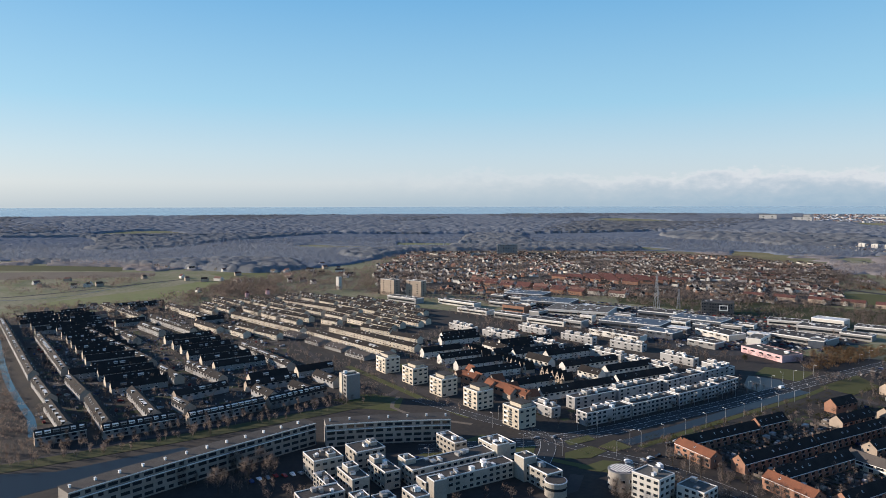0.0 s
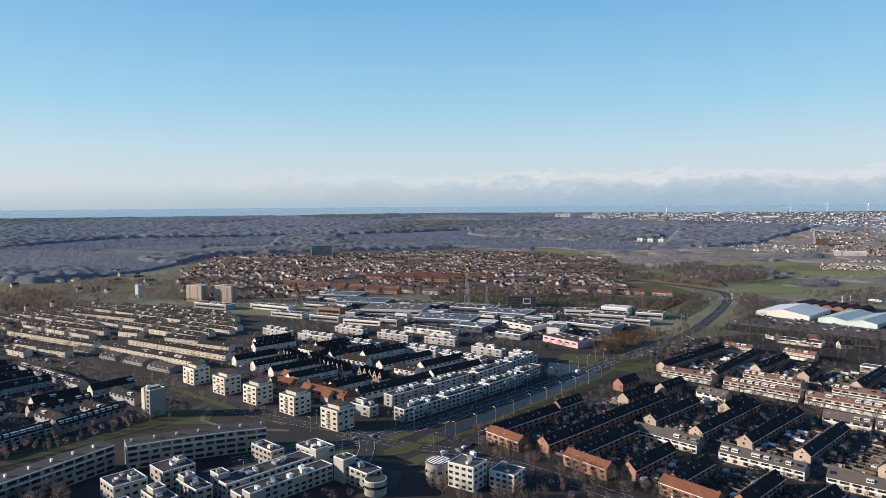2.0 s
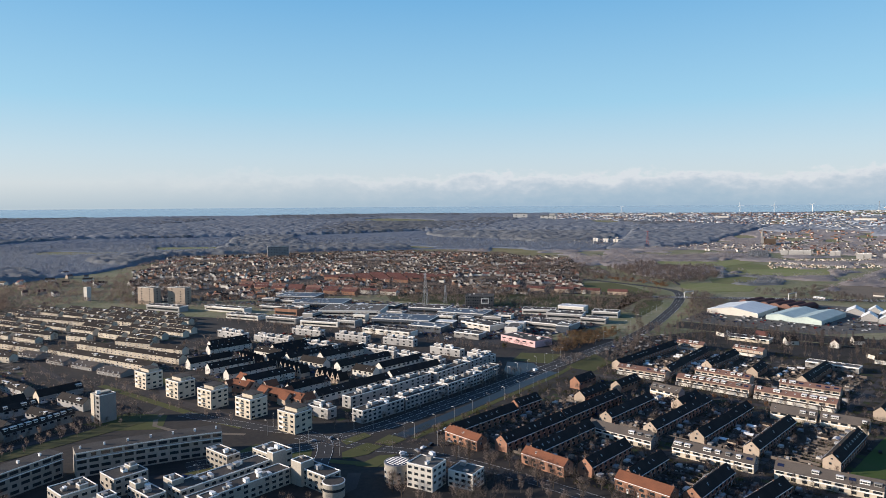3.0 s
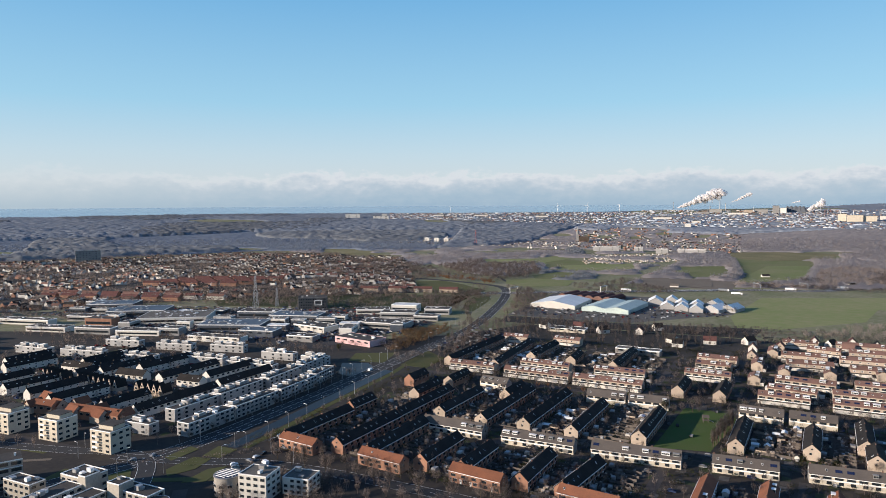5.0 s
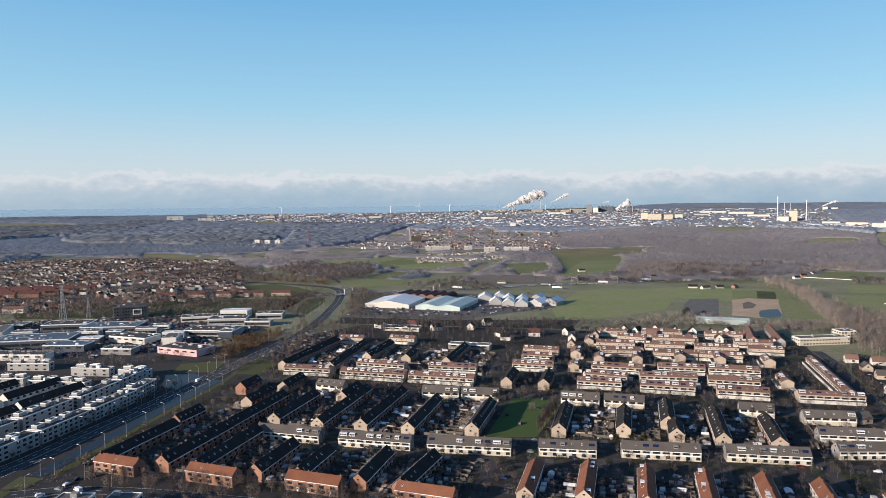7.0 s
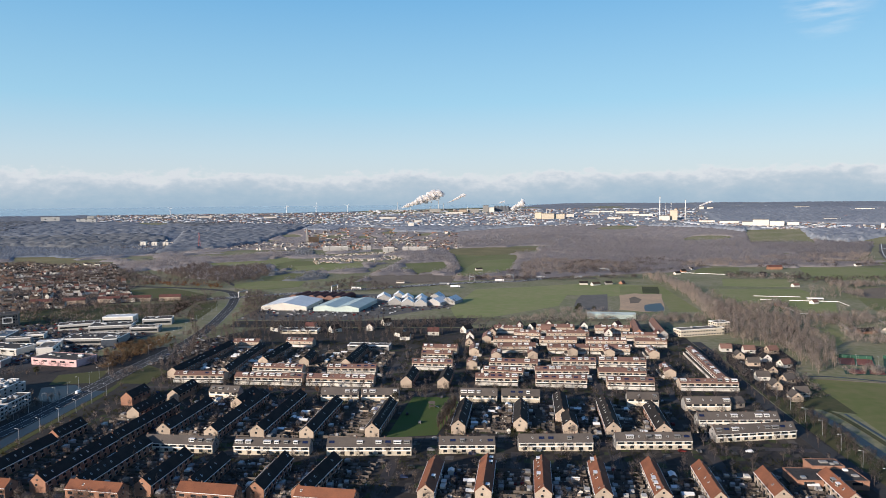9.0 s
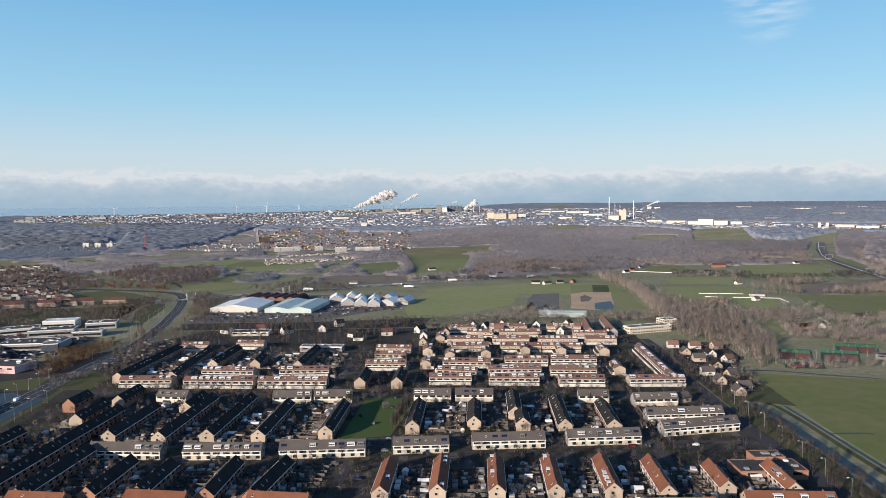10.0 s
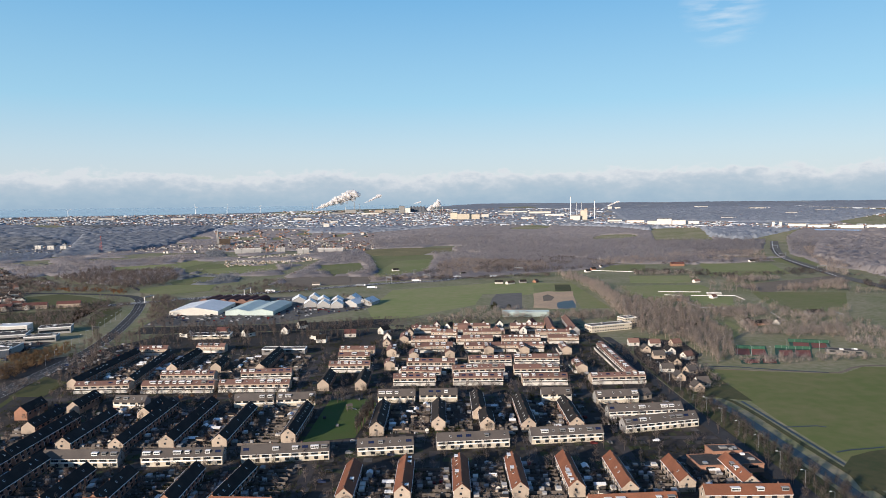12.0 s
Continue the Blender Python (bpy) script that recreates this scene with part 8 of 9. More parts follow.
pitch_board(327, 1043.2, 388.6, 1035.4)
pitch_board(324.8, 1007.8, 345.6, 1000.8)
pitch_board(361.1, 999.6, 420.6, 989.8)
pitch_board(421.7, 992.3, 418.1, 950.4)
pitch_board(332, 883.8, 366.1, 875.4)
pitch_board(333, 959.2, 332, 883.8)
pitch_board(296.8, 1374.1, 372.8, 1342)
pitch_board(402.9, 841.9, 389.7, 782)
pitch_board(480.7, 842.3, 478.9, 818.6)
hall(398.7, 1009.9, 20, 6, 2.8, -8, "white_old", "gravel_roof", "white clubhouse beside the sports pitches")
specs = []
for n, (x, y) in enumerate(((-1408.6, -61.4), (-1371.7, -54.5), (-1447.7, -12.7), (-1327, -2.9), (-1331.5, 17.3), (-1353.4, 22.2), (-1333.2, 36.1), (-1423.6, 115.4), (-1670.9, 163.8), (-1615.7, 178.1), (-1633.6, 205.4), (-1614.3, 215.6), (-1571.3, 222.2), (-1609.3, 248.2), (-1647, 280.8), (-1519.8, 268.8), (-1495.4, 279.3), (-1504.4, 296), (-1494.1, 314.2), (-1470.1, 324.1), (-1478.8, 341.3), (-1454.9, 351), (-1418.8, 362.2), (-1457, 379.8), (-1038.5, -13.2), (-1042.2, 6.2), (-953.7, 11.2), (-1044.5, 20), (-956.7, 24.7), (-962.6, 41.4), (-968.4, 62.9), (-1043.1, 36.2), (-1021.2, 53), (-955.8, -29.3), (-929.7, -17.4), (-1035.9, -38.2))):
    specs.append((x, y, TOWN.choice((9, 12, 16)), 8, 4.2, 7.6, TOWN.uniform(0, 180), TOWN.choice(("white", "white", "cream")), TOWN.choice(("tile_dark", "tile_umber", "tile_brown"))))
joined_houses("edge_houses", specs, "scattered houses between the western fields and the wood")
house(495, 1454, 28, 9, 5, 8.5, 4, "brick", "tile_red", "large red-roofed country house", "country houses")
for x, y, lx, a in ((-560, 1975, 90, 16), (-395, 1942, 40, 6), (-320, 1955, 90, 4), (-470, 1990, 30, 10)):
    flat_block("apartment_slab", x, y, lx * 0.8, 12, 13, a, "white_old", "gravel_roof", 5, "cream slab of flats at the village edge", "flats", "village flats", 2, 30)
for x, y in ((-1270, 2160), (-1225, 2150), (-1180, 2140), (-1140, 2330)):
    flat_block("apartment_slab", x, y, 18 if y < 2300 else 58, 12, 17 if y < 2300 else 12, 10, "white", "gravel_roof", 6, "white slab of flats among woods", "flats", "wood flats", 1, 60)
specs = []
for i in range(430):  # the village behind the slabs
    y = TOWN.uniform(2030, 2800)
    x = -y * TOWN.uniform(0.10, 0.33)
    specs.append((x, y, TOWN.choice((6, 8, 12)), 6, 4, 6.5, TOWN.uniform(0, 180), TOWN.choice(("white", "brick", "grey_wall")), TOWN.choice(("tile_red", "tile_umber", "tile_brown", "tile_dark"))))
for i in range(170):  # houses among the woods towards the sea
    x, y = TOWN.uniform(-1350, -700), TOWN.uniform(2000, 2300)
    specs.append((x, y, TOWN.choice((6, 8, 12)), 6, 5, 7, TOWN.uniform(0, 180), "white", TOWN.choice(("tile_grey", "tile_brown", "tile_dark"))))
joined_houses("village", specs, "village houses with pitched roofs")


def church(x, y):
    ob = thing("church", pose(x, y, 0, 0, 0, 20), "grey church with a slender spire", "church")
    bm = bmesh.new()
    box(bm, -4, 4, -4, 4, -0.5, 30)
    part("tower", mesh_of("tower", bm, "grey_wall"), ob)
    bm = bmesh.new()
    tube(bm, (0, 0, 30), (0, 0, 58), 5.4, 0.2, 8)
    part("spire", mesh_of("spire", bm, "grey_wall"), ob)
    bm = bmesh.new()
    prism(bm, [(-8, -0.5), (8, -0.5), (8, 12), (0, 22), (-8, 12)], 4, 40)
    part("nave", mesh_of("nave", bm, "tile_umber"), ob)


church(-775, 2370)


# ---- the far town and the works on the horizon ----
def far_place(az, dip):
    """The place on the land that lies dip degrees under the level line, in the direction az (degrees to the left of +y)."""
    d = EYE / math.tan(radians(dip))
    r = out_to(d)
    return Vector((-r * math.sin(radians(az)), r * math.cos(radians(az)), float(rise(r)))), r


def far_town():
    """Countless roofs and walls of the town on the horizon."""
    rng = np.random.default_rng(8)
    for name, material, n, label, size, flat in (("far_town", "far_render", 1500, "haze-tinted buildings of the far town", 0.9, 0.8), ("far_town", "white", 330, "white buildings of the far town", 1.0, 0.9), ("far_town", "tile_brown", 1300, "brick buildings and roofs of the far town", 0.7, 0.9), ("far_town", "grey_wall", 1700, "grey sheds of the far town", 1.2, 0.6), ("far_town", "far_render", 330, "long haze-tinted sheds of the far works", 3.2, 0.75), ("far_town", "gravel_roof", 1500, "broad grey roofs of the far works", 2.6, 0.45)):
        verts, tris = [], []
        for i in range(n):
            if rng.random() < 0.6:
                az = rng.uniform(-1, 33.5)
                dip = 0.80 + rng.random() ** 1.5 * float(np.interp(az, (13, 25, 33), (1.1, 0.75, 0.45))) if az > 13 else 0.6 + 1.4 * rng.random() ** 1.2
            elif rng.random() < 0.45:
                az, dip = rng.uniform(-14, 3), 0.6 + 1.4 * rng.random() ** 1.2
            else:
                az = rng.uniform(-34, -14)
                dip = rng.uniform(1.65, 2.2) if az > -23 else rng.choice((0.62, 1.15, 2.0)) + rng.uniform(-0.12, 0.2)
            p, r = far_place(az, dip)
            w, d, h = rng.uniform(4, 15) * size, rng.uniform(6, 12), rng.uniform(2.5, 5.5) * flat
            if dip < 0.7:
                w, h = w * 1.6, h * 0.8
            a = rng.uniform(-0.3, 0.3) + radians(az)
            c, s = math.cos(a), math.sin(a)
            k = len(verts)
            for z in (-3, h):
                for x, y in ((-w / 2, -d / 2), (w / 2, -d / 2), (w / 2, d / 2), (-w / 2, d / 2)):
                    verts.append((p.x + x * c - y * s, p.y + x * s + y * c, p.z + z))
            for q in ((0, 1, 5, 4), (1, 2, 6, 5), (2, 3, 7, 6), (3, 0, 4, 7), (4, 5, 6, 7)):
                tris += [(k + q[0], k + q[1], k + q[2]), (k + q[0], k + q[2], k + q[3])]
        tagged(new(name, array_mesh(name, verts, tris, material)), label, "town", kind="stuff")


far_town()


def far_block(name, az, dip, w, h, d, wall, label, category="building", top=0):
    p, r = far_place(az, dip)
    ob = thing(name, pose(p.x, p.y, p.z, 0, 0, az), label, category)
    bm = bmesh.new()
    box(bm, -w / 2, w / 2, -d / 2, d / 2, -6, h)
    part("wall", mesh_of("wall", bm, wall), ob)
    bm = bmesh.new()
    box(bm, -w / 2 - 0.5, w / 2 + 0.5, -d / 2 - 0.5, d / 2 + 0.5, h, h + 1.2)
    part("roof", mesh_of("roof", bm, "gravel_roof"), ob)
    if top:
        bm = bmesh.new()
        box(bm, -w * 0.15, w * 0.2, -d / 3, d / 3, 0, top)
        part("roof_house", mesh_of("roof_house", bm, wall), ob, pose(w * 0.2, 0, h + 1.2))
    for i in range(max(2, int(w / 24)) if category == "flats" else 0):
        for f in range(max(1, int(h / 9))):
            part("window", window_mesh(7.0, 3.0), ob, pose(-w / 2 + (i + 0.5) * w / max(2, int(w / 24)), -d / 2, f * 9 + 3))
    return ob


def chimney_stack(az, dip, h, r0, material="steel", name="chimney_stack", label="tall slender works chimney"):
    p, r = far_place(az, dip)
    ob = thing(name, pose(p.x, p.y, p.z), label, "chimney", "works chimneys")
    bm = bmesh.new()
    tube(bm, (0, 0, -6), (0, 0, h), r0, r0 * 0.7, 10)
    part("shaft", mesh_of("shaft", bm, material), ob)
    bm = bmesh.new()
    tube(bm, (0, 0, h - 3), (0, 0, h), r0 * 0.95, r0 * 0.95, 10)
    part("rim", mesh_of("rim", bm, "grey_wall"), ob)


def turbine(az, dip, h, spin):
    p, r = far_place(az, dip)
    ob = thing("wind_turbine", pose(p.x, p.y, p.z, 0, 0, az), "white wind turbine standing by the sea", "wind turbine", "wind turbines")
    bm = bmesh.new()
    tube(bm, (0, 0, -5), (0, 0, h), 1.5, 0.8, 8)
    part("tower", mesh_of("tower", bm, "paint"), ob)
    bm = bmesh.new()
    box(bm, -1.6, 1.6, -3.5, 3.0, h - 1.2, h + 1.8)
    part("nacelle", mesh_of("nacelle", bm, "paint"), ob)
    for k in range(3):
        bm = bmesh.new()
        a = radians(spin + 120 * k)
        tube(bm, (0, -4, h), (h * 0.5 * math.cos(a), -4, h + h * 0.5 * math.sin(a)), 0.8, 0.25, 5)
        part("blade", mesh_of("blade", bm, "paint"), ob)


def plume(az0, up0, az1, up1, w0, w1, dip=0.55, n=26, seed=1):
    """A drifting bank of steam: many soft lumps that widen downwind."""
    rng = np.random.default_rng(seed)
    p, r = far_place((az0 + az1) / 2, dip)
    bm = bmesh.new()
    bmesh.ops.create_icosphere(bm, subdivisions=2, radius=1.0)
    ball = np.array([v.co[:] for v in bm.verts])
    face = np.array([[v.index for v in f.verts] for f in bm.faces])
    bm.free()
    verts, tris = [], []
    for i in range(n * 2):
        t = (i + 0.5) / (n * 2)
        az, up = az0 + (az1 - az0) * t, up0 + (up1 - up0) * t
        w = w0 + (w1 - w0) * t ** 0.8
        mid = np.array((-r * math.sin(radians(az)), r * math.cos(radians(az)), EYE + r * math.tan(radians(up))))
        for j in range(7):
            d = rng.normal(size=3)
            c = mid + d / np.linalg.norm(d) * w * rng.uniform(0.0, 0.62)
            q = ball * w * rng.uniform(0.14, 0.42)
            q = c + q * (1 + 0.32 * np.sin(q @ rng.normal(size=3) * 0.35 + rng.uniform(0, 6)) + 0.22 * np.sin(q @ rng.normal(size=3) * 0.8))[:, None]
            tris.append(face + 42 * len(verts))
            verts.append(q)
    me = array_mesh("steam_plume", np.concatenate(verts), np.concatenate(tris), "steam")
    me.polygons.foreach_set("use_smooth", np.ones(len(me.polygons), bool))
    tagged(new("steam_plume", me), "white steam drifting from the steelworks", "steam", "steam plumes", "stuff")


far_block("apartment_slab", 36.6, 1.19, 70, 23, 14, "white", "large white slab of flats above the woods", "flats", 0)
far_block("apartment_slab", 34.3, 1.28, 74, 18, 14, "white", "long white slab of flats with a taller end", "flats", 9)
for az in (19.7, 17.35, 14.82):
    turbine(az, 0.72, 36, 90 + az * 13)
turbine(28.5, 0.76, 30, 20)
for az, dip, h, r0 in ((10.7, 0.72, 50, 1.6), (7.3, 0.75, 58, 2.2), (6.9, 0.75, 44, 2.0), (8.0, 0.75, 30, 2.4), (9.6, 0.74, 26, 2), (4.9, 0.75, 26, 2), (2.6, 0.8, 34, 1.6), (0.0, 0.85, 34, 1.4), (0.5, 0.85, 30, 1.4), (-0.8, 1.42, 44, 1.8), (-1.6, 1.42, 46, 1.8)):
    chimney_stack(az, dip, h, r0, "steel")
chimney_stack(-10.5, 1.5, 103, 2.2, "paint", label="tall pale power station chimney")
chimney_stack(-12.4, 1.5, 86, 1.8, "paint", label="pale power station chimney")
chimney_stack(-10.95, 1.5, 77, 1.2, "steel")
chimney_stack(-11.35, 1.5, 77, 1.2, "steel")
far_block("power_station", -11.55, 1.53, 30, 42, 24, "cream_render", "pale boiler house of the power station", "power station", 5)
far_block("power_station", -10.85, 1.56, 44, 20, 24, "white", "white turbine hall of the power station", "power station", 0)
for az, dip, w, h, wall in ((3.4, 0.85, 30, 36, "grey_wall"), (2.9, 0.85, 26, 26, "white"), (4.4, 0.8, 60, 16, "grey_wall"), (6.0, 0.95, 90, 9, "white"), (8.6, 0.9, 70, 9, "grey_wall"), (7.6, 0.78, 60, 16, "grey_wall"), (5.3, 0.82, 40, 14, "cream"),
                            (-0.9, 1.42, 30, 30, "cream_render"), (-1.7, 1.44, 56, 26, "cream_render"), (-2.6, 1.42, 50, 22, "cream_render"), (-3.5, 1.3, 34, 16, "white"), (-6.0, 0.9, 120, 7, "white"), (-8.0, 1.0, 110, 10, "white"), (-9.2, 1.2, 90, 9, "white"), (-7.0, 1.45, 60, 8, "white"), (-5.2, 1.1, 70, 7, "white_old"),
                            (-16.9, 1.93, 40, 14, "white"), (-17.8, 1.96, 56, 24, "white"), (-18.9, 1.96, 50, 18, "white"), (-19.9, 1.9, 50, 12, "white"), (-15.6, 1.8, 70, 10, "white"), (-14.0, 1.7, 60, 8, "white"), (-13.6, 0.7, 22, 14, "white"), (-14.2, 0.7, 30, 10, "white"), (9.6, 1.95, 24, 14, "white"), (9.0, 1.6, 36, 8, "white"),
                            (-27.2, 2.05, 60, 10, "white"), (-28.6, 2.1, 70, 9, "white"), (-30.6, 2.15, 80, 11, "white"), (-32.2, 2.1, 60, 9, "white"), (-24.5, 0.75, 80, 6, "white"), (-20.5, 0.62, 70, 6, "white"), (-22.5, 1.5, 60, 7, "white_old"), (-29.0, 0.9, 80, 6, "white_old"), (-26.8, 1.15, 46, 9, "white_old"), (11.5, 1.3, 80, 8, "white"), (21.0, 1.15, 60, 8, "white"), (26.0, 1.05, 70, 8, "white"), (29.5, 1.05, 50, 9, "white")):
    far_block("works_building", az, dip, w, h, 20, wall, "pale works building on the horizon", "works")
far_block("warehouse", -29.9, 2.36, 150, 5, 16, "blue_clad", "long blue warehouse beyond the woods", "warehouse")
for az in (-25.6, -26.1):
    far_block("office_tower", az, 2.06, 9, 17, 9, "white", "white office tower at the motorway junction", "office")


def stockpile(az, dip, w, h):
    """A long dark heap of ore with sloping ends."""
    p, r = far_place(az, dip)
    bm = bmesh.new()
    k = 24
    rows = [[bm.verts.new((-w / 2 + w * i / k, y, z * min(1.0, 5 * i / k, 5 * (k - i) / k) * (0.9 + 0.1 * math.sin(i * 1.7)))) for y, z in ((-20, -2), (-4, h), (4, h), (20, -2))] for i in range(k + 1)]
    for a, b in zip(rows, rows[1:]):
        for i in range(3):
            bm.faces.new((a[i], a[i + 1], b[i + 1], b[i]))
    bmesh.ops.recalc_face_normals(bm, faces=bm.faces)
    ob = new("ore_stockpile", mesh_of("ore_stockpile", bm, "ore"))
    ob.matrix_basis = pose(p.x, p.y, p.z, 0, 0, az)
    tagged(ob, "long dark ore stockpile at the steelworks", "stockpile")


stockpile(2.1, 0.8, 120, 34)
plume(10.4, -0.42, 7.2, 0.72, 5, 44, 0.72, 26, 1)
plume(6.6, -0.06, 5.1, 0.62, 3, 15, 0.72, 12, 2)
plume(1.5, -0.72, 0.3, -0.1, 8, 24, 0.8, 14, 3)
plume(-13.4, -0.45, -14.3, -0.08, 4, 9, 0.7, 8, 4)
plume(2.4, -0.1, 1.8, 0.05, 2, 7, 0.8, 6, 5)


def mast(x, y, h, material, label):
    """A lattice mast: four legs that lean together, cross braces, and a head."""
    ob = thing("lattice_mast", pose(x, y, 0, 0, 0, 20), label, "mast")
    w = h * 0.07
    for sx, sy in ((-1, -1), (1, -1), (1, 1), (-1, 1)):
        bm = bmesh.new()
        tube(bm, (sx * w, sy * w, -0.3), (sx * 0.5, sy * 0.5, h), 0.28, 0.2, 5)
        part("leg", mesh_of("leg", bm, material), ob)
    for i in range(10):
        z0, z1 = h * i / 10, h * (i + 1) / 10
        a, b = w + (0.5 - w) * i / 10, w + (0.5 - w) * (i + 1) / 10
        bm = bmesh.new()
        tube(bm, (-a, -a, z0), (b, -b, z1), 0.14, 0.14, 4)
        tube(bm, (a, -a, z0), (b, b, z1), 0.14, 0.14, 4)
        tube(bm, (a, a, z0), (-b, b, z1), 0.14, 0.14, 4)
        tube(bm, (-a, a, z0), (-b, -b, z1), 0.14, 0.14, 4)
        part("brace", mesh_of("brace", bm, material), ob)
    for z in (h * 0.86, h * 0.96):
        bm = bmesh.new()
        tube(bm, (-w * 0.9, 0, z), (w * 0.9, 0, z), 0.3, 0.3, 5)
        part("crossarm", mesh_of("crossarm", bm, material), ob)


mast(-678, 690, 44, "steel", "grey lattice power mast behind the halls")
mast(-660, 712, 26, "steel", "short grey lattice mast")
mast(-1020, 2050, 52, "mast_red", "red lattice radio mast over the woods")
for x, y, a in ((-981, 432, 20), (-946, 460, 24)):
    flat_block("apartment_block", x, y, 30, 13, 24, a, "cream", "bitumen", 7, "dark apartment block with a sunlit tan end wall", "flats", "station flats", 1, 12)
flat_block("office", -1590, 1053, 56, 18, 30, 60, "grey_wall", "bitumen", 7, "large grey office block before the woods", "office", "", 2, 7)
flat_block("white_tower", -1087, 386, 7, 7, 20, 20, "white", "bitumen", 0, "small white tower among trees", "tower", "", 0)
for x, y in ((-1017, 220), (-1033, 254)):
    ob = thing("water_tower", pose(x, y, 0), "small round pink brick tower", "tower", "brick towers")
    bm = bmesh.new()
    tube(bm, (0, 0, -0.3), (0, 0, 12), 3.4, 3.0, 14)
    part("shaft", mesh_of("shaft", bm, "pink"), ob)
    bm = bmesh.new()
    tube(bm, (0, 0, 12), (0, 0, 14.5), 3.3, 1.2, 14)
    part("cap", mesh_of("cap", bm, "tile_red"), ob)
# smaller units that fill the business park
for n, (x, y) in enumerate(zip(*scatter([(-880, 500), (-700, 462), (-480, 525), (-400, 640), (-470, 690), (-560, 680), (-720, 640), (-900, 600)], 33, 91))):
    if all(math.hypot(x - q.location.x, y - q.location.y) > 27 for q in HALLS):
        hall(x, y, TOWN.choice((16, 22, 28)), TOWN.choice((10, 14)), TOWN.choice((5, 6.5, 8)), 22 + TOWN.choice((0, 90)), ("white", "blue_roof", "grey_wall", "white")[n % 4], ("white_roof", "bitumen", "gravel_roof", "blue_roof", "gravel_roof")[n % 5], "small flat-roofed business unit in the works yard")
# stalls and caravans on the allotments
specs = []
for x, y in zip(*scatter([(-488, 1530), (-307, 1690), (-370, 1930), (-566, 1790)], 13, 92)):
    specs.append((x, y, 3.6, 2.8, 2.2, 3.0, TOWN.uniform(0, 180), TOWN.choice(("white", "cream")), TOWN.choice(("tile_grey", "tile_dark"))))
joined_houses("allotment_huts", specs, "small white huts on the allotment gardens")


# ---- street things ----
STREET = random.Random(31)


def car_kind(paint, van=False):
    """A parked car: body, glazed cabin and four wheels."""
    ob = thing("van" if van else "car", pose(0, 0, -500), {"car_white": "white", "car_grey": "grey", "car_black": "black", "car_red": "red", "car_blue": "blue"}[paint] + (" delivery van parked at the kerb" if van else " car parked at the kerb"), "van" if van else "car", "parked cars")
    L, w = (5.4, 1.0) if van else (4.3, 0.88)
    bm = bmesh.new()
    if van:
        line = [(-2.7, 0.35), (2.7, 0.35), (2.7, 0.95), (2.1, 1.15), (1.5, 2.2), (-2.65, 2.3), (-2.7, 1.0)]
    else:
        line = [(-2.1, 0.3), (2.15, 0.3), (2.15, 0.7), (1.2, 0.88), (0.55, 1.38), (-1.3, 1.42), (-2.05, 0.9)]
    a = [bm.verts.new((x, -w, z)) for x, z in line]
    b = [bm.verts.new((x, w, z)) for x, z in line]
    bm.faces.new(a[::-1])
    bm.faces.new(b)
    for i in range(len(line)):
        j = (i + 1) % len(line)
        bm.faces.new((a[i], a[j], b[j], b[i]))
    bmesh.ops.recalc_face_normals(bm, faces=bm.faces)
    bmesh.ops.bevel(bm, geom=bm.edges[:], offset=0.06, segments=1, affect="EDGES")
    part("body", mesh_of("body", bm, paint), ob)
    bm = bmesh.new()
    if van:
        box(bm, 1.2, 1.95, -w - 0.01, w + 0.01, 1.25, 1.85)
    else:
        prism(bm, [(-w - 0.01, 0.92), (w + 0.01, 0.92), (w - 0.08, 1.3), (-w + 0.08, 1.3)], -1.55, 0.75)
    part("cabin_glass", mesh_of("cabin_glass", bm, "glass"), ob)
    def wheel():
        bm = bmesh.new()
        tube(bm, (0, -0.1, 0), (0, 0.1, 0), 0.31, 0.31, 10)
        return mesh_of("wheel", bm, "plastic_dark")
    for x in (-L * 0.3, L * 0.31):
        for s in (-1, 1):
            part("wheel", cached("wheel", wheel), ob, pose(x, s * (w - 0.06), 0.31))
    return ob


CARS = [car_kind(p) for p in ("car_white", "car_grey", "car_black", "car_red", "car_blue", "car_grey")] + [car_kind("car_white", True)]


def park(x, y, turn, z=0.16):
    k = STREET.choice((0, 0, 1, 1, 2, 3, 4, 5))
    turn += STREET.choice((0, 180))
    if math.hypot(x, y) < 425:  # farther cars are part of the crowd in the streets
        copy_thing(CARS[k], pose(x, y, z, 0, 0, turn))


for x, y0, y1 in ((-256, 300, 430), (-198, 300, 352), (-145, 300, 352), (-6, 300, 372), (48, 300, 380), (101, 300, 385), (-112, 505, 630)):
    y = y0
    while y < y1:
        park(x + STREET.choice((-3.6, 3.6)), y, 90)
        y += STREET.uniform(30, 60)
for x0, x1, y in ((-290, 150, 489), (-50, 150, 395), (-240, -80, 359)):
    x = x0
    while x < x1:
        park(x, y + STREET.choice((-3.2, 3.2)), 0)
        x += STREET.uniform(36, 80)
for i in range(14):  # the court inside the curved flats
    park(-340 + i * 2.3, 158 + i * 2.2 + STREET.uniform(-1, 1), 120, 0.08)
for i in range(8):
    park(-346 + STREET.uniform(-2, 2), 75 + i * 4.2, 10, 0.04)
for i in range(12):
    park(-272 + STREET.uniform(-4, 4), 270 + i * 6, STREET.choice((0, 90)), 0.04)
for t, x, y in ((92, -318, 300), (92, -326, 352), (94, -323, 386), (94, -330, 430), (94, -331, 505), (110, -326, 250), (92, -338, 610), (98, -357, 690), (105, -382, 800), (93, -346, 560), (98, -344, 640), (102, -372, 740), (60, -330, 240)):
    park(x, y, t, 0.14)
